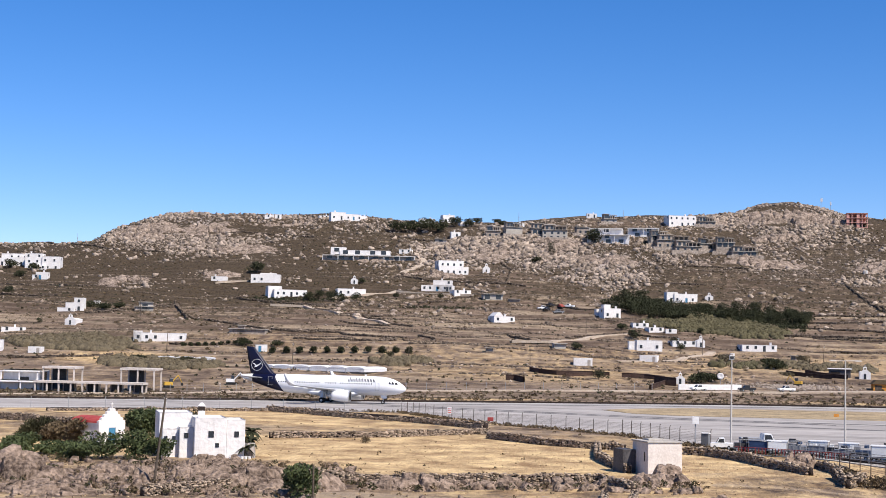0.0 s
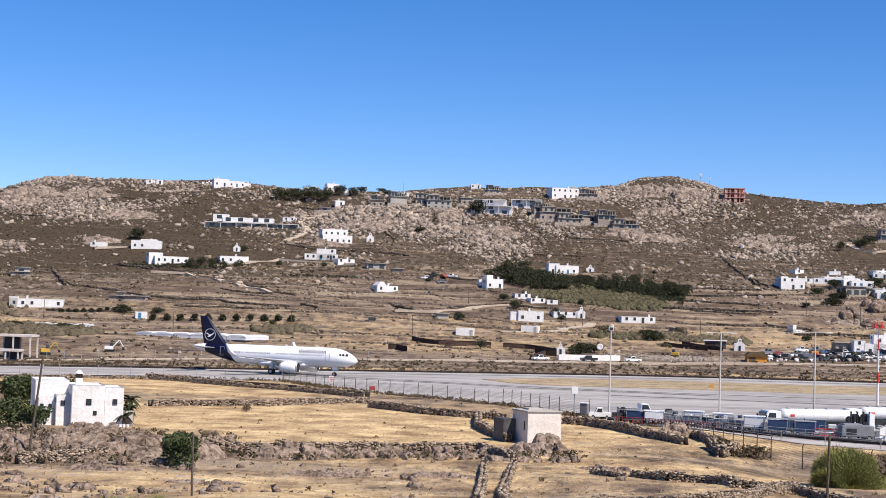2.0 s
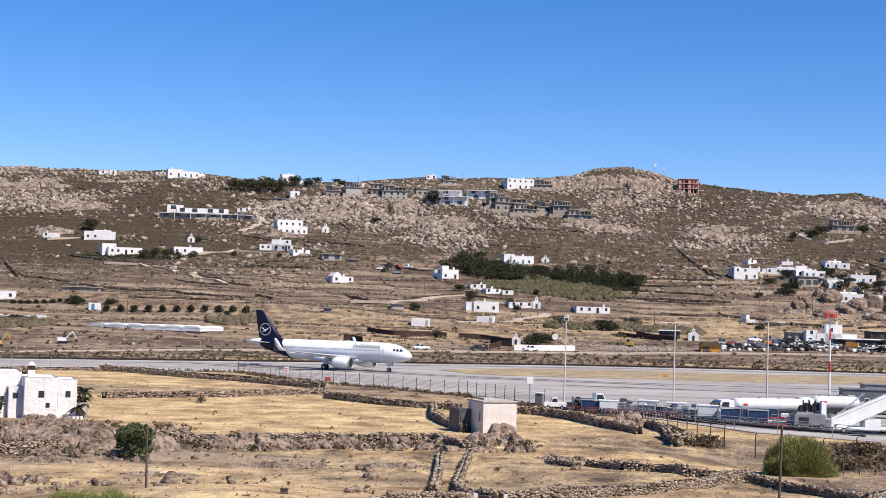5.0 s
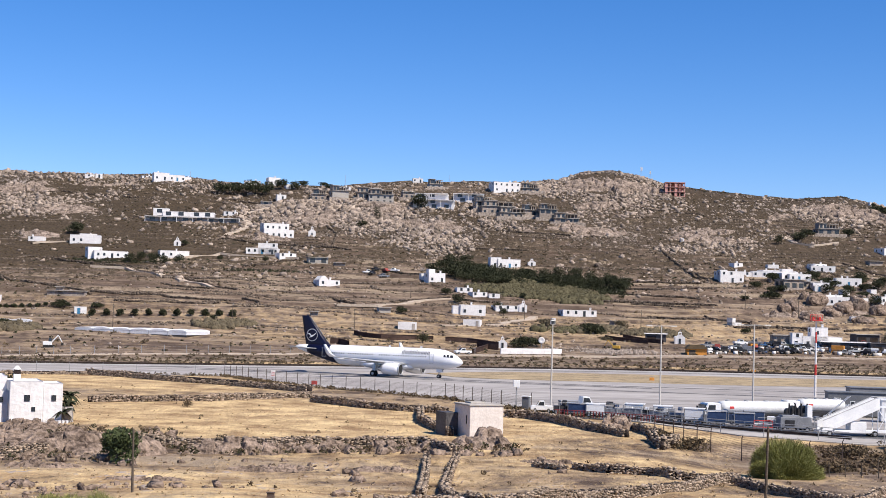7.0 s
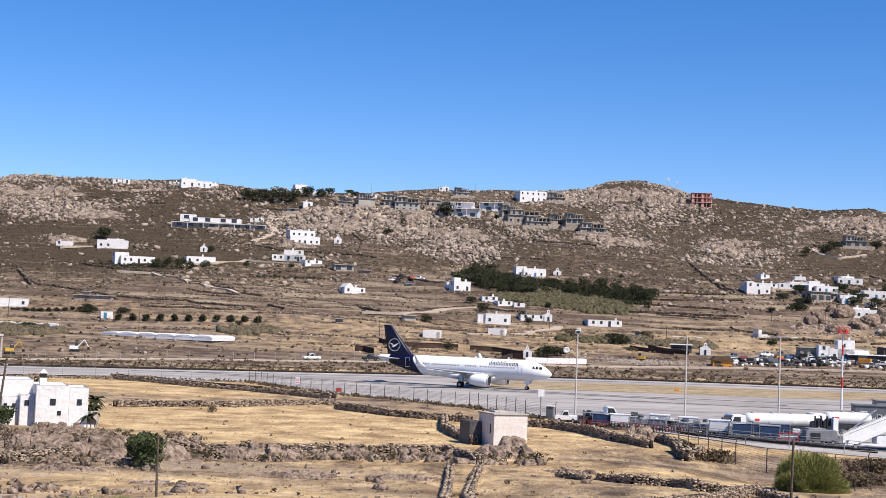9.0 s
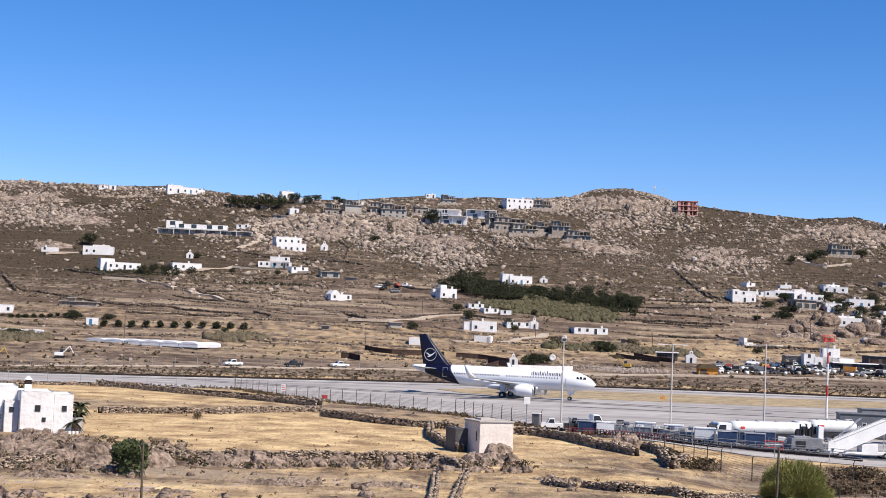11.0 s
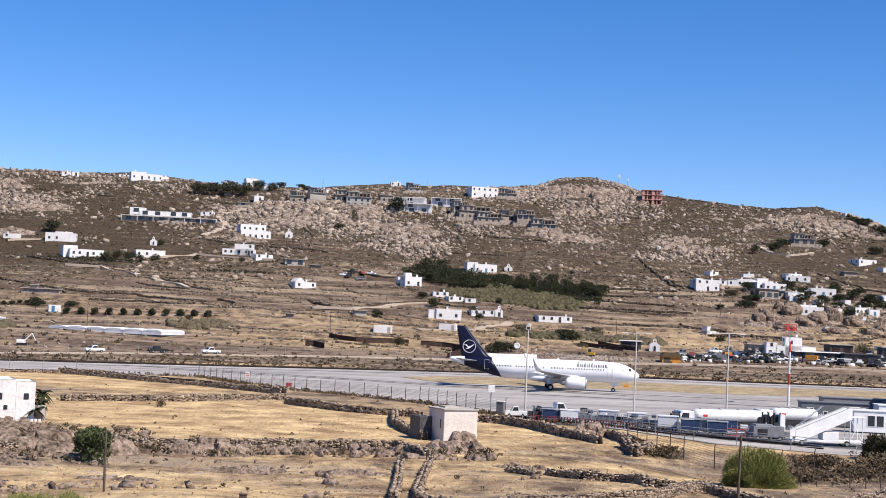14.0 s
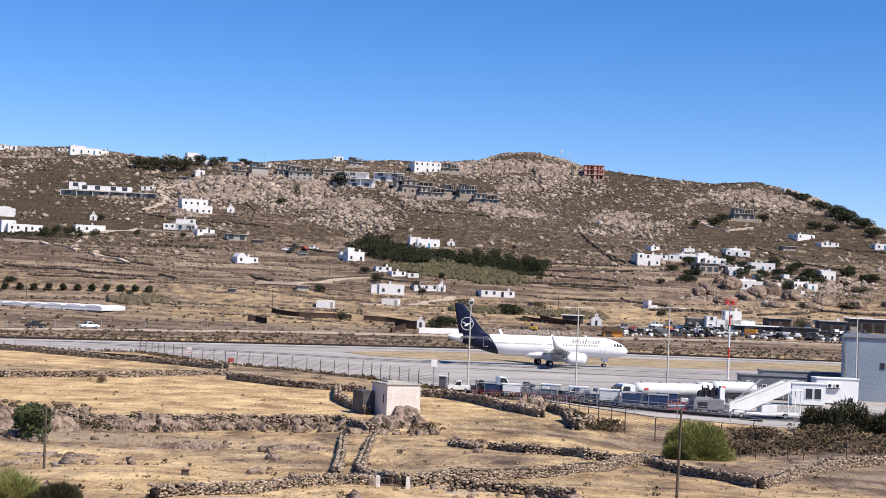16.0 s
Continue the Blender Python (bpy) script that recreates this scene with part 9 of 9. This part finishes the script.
for u, w, ru, rw, high in ((-862, 190, 75, 22, 2.4), (-745, 198, 60, 18, 2.2), (-690, 162, 90, 15, 1.6), (-560, 212, 90, 10, 1.6), (-234, 168, 110, 26, 2.4), (-110, 178, 60, 18, 1.8), (-34, 152, 75, 22, 1.8),
                           (290, 228, 100, 24, 3.0), (380, 218, 70, 18, 2.2), (142, 220, 80, 12, 1.8), (300, 190, 110, 16, 1.6), (470, 150, 90, 18, 1.4), (230, 150, 100, 16, 1.3), (700, 196, 80, 16, 2.2),
                           (790, 186, 70, 20, 2.6), (800, 46, 110, 18, 2.4), (-729, 113, 60, 8, 1.3), (-420, 150, 60, 10, 1.3), (-900, 100, 60, 14, 1.4), (-330, 120, 70, 10, 1.2), (560, 190, 70, 14, 1.4), (-500, 60, 50, 6, 1.0)):
    near, far = slope_y(u, w - rw), slope_y(u, w + rw * 0.8)
    mid = (near + far) / 2
    outcrop(u / LENS * mid, mid, ru * mid / LENS, max(8, min(45, (far - near) / 2)), high * 1.3, 7.5, 10, "jointed pale granite crag on the hillside", CRAG, 0.1, 3.2)

# shrubs and tors among the village houses
for k in range(26):
    u, w = pick.uniform(540, 900), pick.uniform(38, 78)
    y = slope_y(u, w)
    tree(u / LENS * y, y, pick.uniform(2.2, 3.8), pick.uniform(4.5, 8.5), "dark green shrub between the village houses", LEAF, "bush", 420)
for u, w, q in ((606, 19, 2.6), (624, 21, 3.8), (664, 33, 4.0), (643, 39, 2.4), (682, 24, 2.0), (590, 14, 1.6)):
    y = slope_y(u, w)
    boulder(u / LENS * y, y, q * 1.25, q, q, 0.25, "large rounded granite tor below the village")
for u, w, blocks in ((577, 76, [(-7.0, 7.0, 0.0, 6.0, 2.8)]), (606, 76, [(-6.0, 6.0, 0.0, 6.0, 3.0), (-1.0, 4.0, 1.0, 6.0, 4.2)]), (634, 70, [(-5.0, 5.0, 0.0, 6.0, 3.2)]), (671, 56, [(-3.5, 3.5, 0.0, 5.0, 3.4)]),
                     (697, 32, [(-6.0, 6.0, 0.0, 6.5, 3.6)]), (728, 34, [(-5.0, 5.0, 0.0, 6.0, 2.8)]), (718, 64, [(-5.0, 6.0, 0.0, 6.0, 3.8), (-7.0, -3.0, 0.5, 5.0, 2.6)]), (674, 88, [(-5.5, 5.5, 0.0, 6.0, 3.0)])):
    y = slope_y(u, w)
    white_house(u / LENS * y, y, -14, blocks)
for k, (u, w) in enumerate(((-131, 67), (-118, 70), (-100, 69), (-86, 69), (-104, 60), (-124, 63))):
    y = slope_y(u, w)
    pickup(u / LENS * y, y, 20 + 47 * k, PAINTS[(k * 3 + 2) % len(PAINTS)], "dusty car parked on the bare slope by the farm", "car", z_at(u / LENS * y, y))

# undergrowth that closes the wood below the farm
def wood_floor(x, y, z):
    u, w = wview(x, y, z)
    line = np.interp(u, [30, 90, 190, 240, 325], [72, 70, 58, 50, 40])
    return ((u > 30) & (u < 325)) * np.clip(1.6 - np.abs(w - line) / 7.0, 0, 0.8)


x, y, z = scatter(9000, 25, 330, 540, 720, wood_floor)
r = rng.uniform(0.7, 1.7, len(x))
clumps("undergrowth", x, y, z, r, r * 1.5, 26, 0.22, LEAF, "dark undergrowth and low pines of the wood", "plants")
for u, w, ru, rw in ((640, 12, 85, 9), (710, 18, 60, 9)):
    y = slope_y(u, w)
    outcrop(u / LENS * y, y, ru * y / LENS, 14, 1.8, 6.0, 10, "tilted granite slabs below the village", CRAG, 0.1, 2.0)

# contour lines of tumbled terrace walls
tx, ty = [], []
for k in range(115):
    u0, y0 = rng.uniform(-1250, 1000), rng.uniform(430, 830)
    n = int(rng.uniform(60, 260))
    u = u0 + np.arange(n) * 2.0
    y = y0 + 14 * (bumps(u, u * 0 + k * 31.0, 90, 2, 5) - 0.5) + rng.normal(0, 0.25, n)
    tx.append(u / LENS * y)
    ty.append(y)
x, y = np.concatenate(tx), np.concatenate(ty)
tu, tw = wview(x, y, height(x, y))
k = rng.random(len(x)) < np.where((tu > 380) & (tw < 75), 0.25, 0.85)
x, y = x[k], y[k]
s = rng.uniform(0.14, 0.42, len(x))
tagged(stones("terrace_stones", np.stack([x, y, height(x, y) + 0.25 * s], -1), np.stack([s * 1.2, s * 0.8, s], -1), TERRACE, CUBE, CUBE_F, 0.4), "tumbled dry-stone terrace lines along the hillside", "stone wall", kind="stuff")

for name, n, mat_, lo, hi, lab in (("hill_scrub", 21000, LEAF, 0.15, 0.6, "dark thorny scrub dotted over the hillside"), ("dry_scrub", 17000, DRYBUSH, 0.25, 0.85, "brown dry scrub over the hillside")):
    x, y, z = scatter(n, -1260, 1060, 310, 900, lambda x, y, z: (y > foot_of(x, y) + 3) * np.clip(0.3 + 1.4 * (bumps(x, y, 50, 3, 61) - 0.35), 0.05, 1) * (0.16 + 0.84 * smooth_step(LENS * (z - H) / y, 0, 70)))
    r = rng.uniform(lo, hi, len(x)) * (0.7 + 0.6 * bumps(x, y, 90, 2, 71))
    clumps(name, x, y, z, r, r * 0.8, 12, 0.55, mat_, lab, "scrub")


def verge_scrub(x, y, z):
    f = foot_of(x, y)
    return (y > np.interp(x, [p[0] for p in FAR_EDGE], [p[1] for p in FAR_EDGE]) + 2.5) * (y < f + 26) * 1.0


x, y, z = scatter(8500, -1260, 1060, 250, 425, verge_scrub)
r = rng.uniform(0.12, 0.6, len(x))
clumps("bank_scrub", x[::2], y[::2], z[::2], r[::2], r[::2] * 0.9, 14, 0.5, LEAFPALE, "olive-brown scrub on the bank beyond the runway", "scrub")
clumps("bank_scrub", x[1::2], y[1::2], z[1::2], r[1::2], r[1::2] * 0.9, 14, 0.5, DRYBUSH, "brown scrub on the bank beyond the runway", "scrub")


REEDGREEN = mat("pale_green_reeds", (0.058, 0.052, 0.028), (0.145, 0.128, 0.074), 0.9, 0.5, 0.8, vary=0.25, spec=0.15)


def in_view(cu, cw, ru, rw):
    def keep(x, y, z):
        u, w = wview(x, y, z)
        lean = 0.10 * (u - cu) * (cw > 0) * (cw < 50)
        return np.clip(2.0 - 2.0 * np.hypot((u - cu) / ru, (w - cw + lean) / rw), 0, 0.9)
    return keep


for cu, cw, ru, rw, n, m, lab in ((150, 41, 150, 17, 60000, REEDGREEN, "pale green reed bed below the wood"), (-960, -15, 170, 14, 26000, LEAFPALE, "pale brown reed bed on the valley floor"), (-830, -50, 120, 9, 22000, LEAFPALE, "reed bed beside the film tunnel"),
                                  (-380, -35, 70, 8, 14000, LEAFPALE, "reed bed on the valley floor"), (200, -33, 110, 8, 22000, REEDGREEN, "pale green reed bed behind the white houses"), (330, -30, 120, 9, 16000, LEAFPALE, "reed bed behind the white houses"),
                                  (-590, 72, 95, 6, 22000, LEAF, "dense clipped dark hedge round the estate"), (-320, 62, 90, 3, 12000, LEAF, "low clipped garden hedges"), (850, 30, 90, 22, 1500, FIG, "green scrub among the village rocks")):
    x, y, z = scatter(n, cu - ru, cu + ru, 400, 800, in_view(cu, cw, ru, rw))
    if m in (LEAFPALE, REEDGREEN):
        k = rng.random(len(x)) < smooth_step(bumps(x * 0.5, y, 24, 3, 33), 0.36, 0.5)
        x, y, z = x[k], y[k], z[k]
        r = (0.45 + 1.1 * bumps(x, y, 16, 3, 35)) * rng.uniform(0.7, 1.3, len(x))
        thicket = stones("reed_bed", np.stack([x, y, z], -1), np.stack([r * 1.7, r * 1.2, r * 1.5], -1), m, ICO, ICO_F, 0.3)
        thicket.data.polygons.foreach_set("use_smooth", [True] * len(thicket.data.polygons))
        tagged(thicket, lab, "plants", kind="stuff")
        clumps("reed_tips", x, y, z + r * 0.7, r * 1.3, r * 1.1, 7, 0.16, m, lab, "plants")
        continue
    r = rng.uniform(0.3, 0.7, len(x))
    clumps("hedge", x, y, z, r, r * 1.7, 12, 0.45, m, lab, "plants")


FENCE_FOOT = [(-60, 272), (-41, 274), (-35, 263), (-29, 254), (-18, 241), (-8, 232), (1, 222), (9, 206), (14, 199), (20, 189)]
fx, fy = [], []
for (ax, ay), (bx, by) in zip(FENCE_FOOT[:-1], FENCE_FOOT[1:]):
    q = rng.random(70)
    fx.append(ax + (bx - ax) * q + rng.normal(0, 0.5, 70))
    fy.append(ay + (by - ay) * q + rng.normal(0, 0.9, 70))
fx, fy = np.concatenate(fx), np.concatenate(fy)
r = rng.uniform(0.15, 0.5, len(fx))
clumps("fence_weeds", fx, fy, height(fx, fy), r, r * 1.3, 14, 0.4, DRYBUSH, "brown weeds along the foot of the fence", "scrub")


STRAW = mat("straw_grass", (0.27, 0.19, 0.11), (0.54, 0.41, 0.235), 0.9, 1.0, 0.0, vary=0.7, spec=0.1)
x, y, z = scatter(8000, -1260, 1060, 62, 235, lambda x, y, z: np.where(y < 150, 0.6, 0.35) * (y < np.interp(x, [-130, -41, -8, 12, 24, 36, 80], [225, 255, 225, 195, 178, 140, 140])))
r = rng.uniform(0.06, 0.17, len(x))
clumps("dry_grass", x, y, z - 0.02, r, r * 0.9, 7, 0.55, STRAW, "tufts of dry straw-coloured grass", "grass")
x, y, z = scatter(420, -1260, 1060, 62, 235, lambda x, y, z: (y < np.interp(x, [-130, -41, -8, 12, 24, 36, 80], [225, 255, 225, 195, 178, 140, 140])) * 0.6)
r = rng.uniform(0.1, 0.3, len(x))
clumps("thistles", x, y, z, r, r * 1.1, 16, 0.4, DRYBUSH, "brown thistles and thorn tufts in the fields", "scrub")
x, y, z = scatter(9000, -1260, 400, 62, 160, lambda x, y, z: np.clip((ground_zones(x, y, z)[1] - 0.36) * 4, 0, 1))
s = np.clip(rng.lognormal(-2.0, 0.55, len(x)), 0.05, 0.34)
tagged(stones("field_stones", np.stack([x, y, z + 0.1 * s], -1), np.stack([s * 1.3, s, s * 0.7], -1), BOULDER, CUBE, CUBE_F, 0.4, None, 0.5), "loose stones and rock slabs in the near field", "rocks", kind="stuff")

# rubble between the near rocks
x = np.concatenate([rng.uniform(-50, -26, 520), rng.uniform(-68, -48, 140), rng.uniform(-30, 8, 220)])
y = np.concatenate([rng.uniform(117, 152, 520), rng.uniform(128, 150, 140), 140.0 + rng.uniform(-6.5, -1, 220)])
s = np.clip(rng.lognormal(-1.5, 0.55, len(x)), 0.08, 0.45)
tagged(stones("rubble", np.stack([x, y, height(x, y) + 0.1 * s], -1), np.stack([s * 1.35, s, s * 0.7], -1), BOULDER, CUBE, CUBE_F, 0.4, None, 0.5), "tumbled stones between the granite rocks", "rocks", kind="stuff")

# weeds in the clefts of the near rocks
x = np.concatenate([rng.uniform(-62, -26, 420), rng.uniform(-26, 9, 110)])
y = np.concatenate([rng.uniform(116, 153, 420), 138.0 + rng.uniform(-6, 1.5, 110) + 0.35 * (x[420:] + 8)])
r = rng.uniform(0.12, 0.5, len(x))
for first, m in ((0, DRYGREEN), (1, DRYBUSH)):
    k = slice(first, None, 2)
    clumps("cleft_weeds", x[k], y[k], height(x[k], y[k]) + 0.25, r[k], r[k] * 1.1, 26, 0.3, m, "dark weeds in the clefts of the granite rocks", "scrub")

# brown brush on the bank below the apron
BROWNBRUSH = mat("brown_brush", (0.085, 0.06, 0.038), (0.24, 0.172, 0.108), 0.9, 1.0, 0.0, vary=0.6, spec=0.1)
n = 1500
x, y = rng.uniform(37, 78, n), rng.uniform(126, 155, n)
k = rng.random(n) < smooth_step(bumps(x, y, 9, 3, 21), 0.3, 0.5) * smooth_step(y, 128, 136)
x, y = x[k], y[k]
r = rng.uniform(0.2, 0.55, len(x))
clumps("bank_brush", x, y, height(x, y), r, r * 0.9, 16, 0.45, BROWNBRUSH, "dense brown brush on the bank below the apron", "scrub")

# weathered stakes at the foot of that bank
stake_fence = tagged(thing("stake_fence", 33.5, 124.5, z_at(33.5, 124.5)), "line of grey wooden stakes with sagging wire", "fence")
tops = []
for i in range(11):
    px, py = -1.0 + i * 1.35, 0.4 * math.sin(i)
    pz = z_at(33.5 + px, 124.5 + py) - z_at(33.5, 124.5)
    tops.append((px + pick.uniform(-0.1, 0.1), py, pz + pick.uniform(1.2, 1.65)))
    part("stake", rod(bmesh.new(), (px, py, pz - 0.3), tops[-1], 0.055, 0.045, 6), BARK, stake_fence)
for a, b in zip(tops[:-1], tops[1:]):
    part("wire", rod(bmesh.new(), (a[0], a[1], a[2] - 0.15), (b[0], b[1], b[2] - 0.15), 0.012, 0.012, 4), RUST, stake_fence)

# scrap and stores heaped in the yard
for m, n, lab in ((VWHITE, 150, "white scrap and stacked goods in the crowded yard"), (VBLACK, 170, "dark scrap and tyres heaped in the crowded yard"), (RUST, 120, "rusty scrap heaped in the crowded yard"), (VBLUE, 50, "blue crates and drums in the crowded yard"), (GREYWALL, 130, "grey building material stacked in the crowded yard")):
    q = rng.uniform(0, 3.99, n)
    i = q.astype(int)
    ya = np.array(YARD, float)
    x = ya[i, 0] + (ya[i + 1, 0] - ya[i, 0]) * (q - i)
    y = ya[i, 1] + (ya[i + 1, 1] - ya[i, 1]) * (q - i) + rng.uniform(0.5, 24, n)
    s = rng.uniform(0.2, 0.6, n)
    tagged(stones("scrap_heap", np.stack([x, y, height(x, y) + s * 0.6], -1), np.stack([s * rng.uniform(0.8, 2.0, n), s, s * rng.uniform(0.6, 1.4, n)], -1), m, CUBE, CUBE_F, 0.12), lab, "scrap", kind="stuff")


# ---- what moves ----
PLANE_ROWS = [
    (0, pose(-62.72, 310.56, 0.06, 0, 0, -4.13)),
    (0.5, pose(-58.61, 309.42, 0.06, 0, 0, -6.84)),
    (1, pose(-54.55, 308.26, 0.06, 0, 0, -9.33)),
    (1.5, pose(-50.45, 307.09, 0.06, 0, 0, -11.59)),
    (2, pose(-46.53, 305.91, 0.06, 0, 0, -13.64)),
    (2.5, pose(-42.81, 304.73, 0.06, 0, 0, -15.46)),
    (3, pose(-38.97, 303.55, 0.06, 0, 0, -17.07)),
    (3.5, pose(-35.28, 302.37, 0.06, 0, 0, -18.47)),
    (4, pose(-31.82, 301.19, 0.06, 0, 0, -19.65)),
    (6.5, pose(-14.75, 295.55, 0.06, 0, 0, -22.44)),
    (7, pose(-11.76, 294.50, 0.06, 0, 0, -22.39)),
    (7.5, pose(-8.44, 293.47, 0.06, 0, 0, -22.14)),
    (8, pose(-5.40, 292.48, 0.06, 0, 0, -21.69)),
    (8.5, pose(-2.38, 291.53, 0.06, 0, 0, -21.05)),
    (9, pose(0.66, 290.63, 0.06, 0, 0, -20.21)),
    (9.5, pose(3.48, 289.77, 0.06, 0, 0, -19.19)),
    (10, pose(6.14, 288.96, 0.06, 0, 0, -17.97)),
    (12.5, pose(18.87, 285.80, 0.06, 0, 0, -9.12)),
    (13, pose(21.36, 285.37, 0.06, 0, 0, -6.81)),
    (13.5, pose(24.19, 285.02, 0.06, 0, 0, -4.33)),
    (14, pose(26.63, 284.75, 0.06, 0, 0, -1.67)),
    (14.5, pose(29.18, 284.55, 0.06, 0, 0, 1.16)),
    (15, pose(31.87, 284.45, 0.06, 0, 0, 4.16)),
    (15.5, pose(34.55, 284.44, 0.06, 0, 0, 7.33)),
    (16, pose(36.93, 284.52, 0.06, 0, 0, 10.66)),
]


car_lead = pickup(0, 0, 0, VWHITE, "white pickup driving along the dirt lane", "pickup_truck", 0)
car_mid = pickup(0, 0, 0, VBLACK, "dark car driving along the dirt lane", "car", 0)
car_last = pickup(0, 0, 0, VWHITE, "white car driving along the dirt lane", "car", 0)


def on_road(rows):
    """Poses of a car that drives along the lane towards smaller x."""
    out = []
    for t in np.arange(0, 16.01, 1.0):
        x = float(np.interp(t, [r[0] for r in rows], [r[1] for r in rows]))
        y = road_y(x)
        zz = max(z_at(x, y - 2.6), z_at(x, y), z_at(x, y + 2.6)) + 0.14
        turn = math.degrees(math.atan2(road_y(x - 3) - road_y(x + 3), -6))
        out.append((float(t), pose(x, y, zz, 0, 0, turn)))
    return out


def motions():
    walk(airliner, PLANE_ROWS)
    walk(car_lead, on_road([(0, 23.1), (2, 12.0), (4, -1.2), (8.5, -36.4), (10, -48.9), (12.5, -66.7), (14.5, -82.6), (16, -94)]))
    walk(car_mid, on_road([(0, 36.9), (4, 15.3), (10, -33.4), (12.5, -53.4), (14.5, -68.9), (16, -78.2)]))
    walk(car_last, on_road([(0, 48.4), (4, 29.7), (6.5, 11.1), (10, -21.8), (12.5, -41.9), (14.5, -56.4), (16, -66.9)]))


motions()
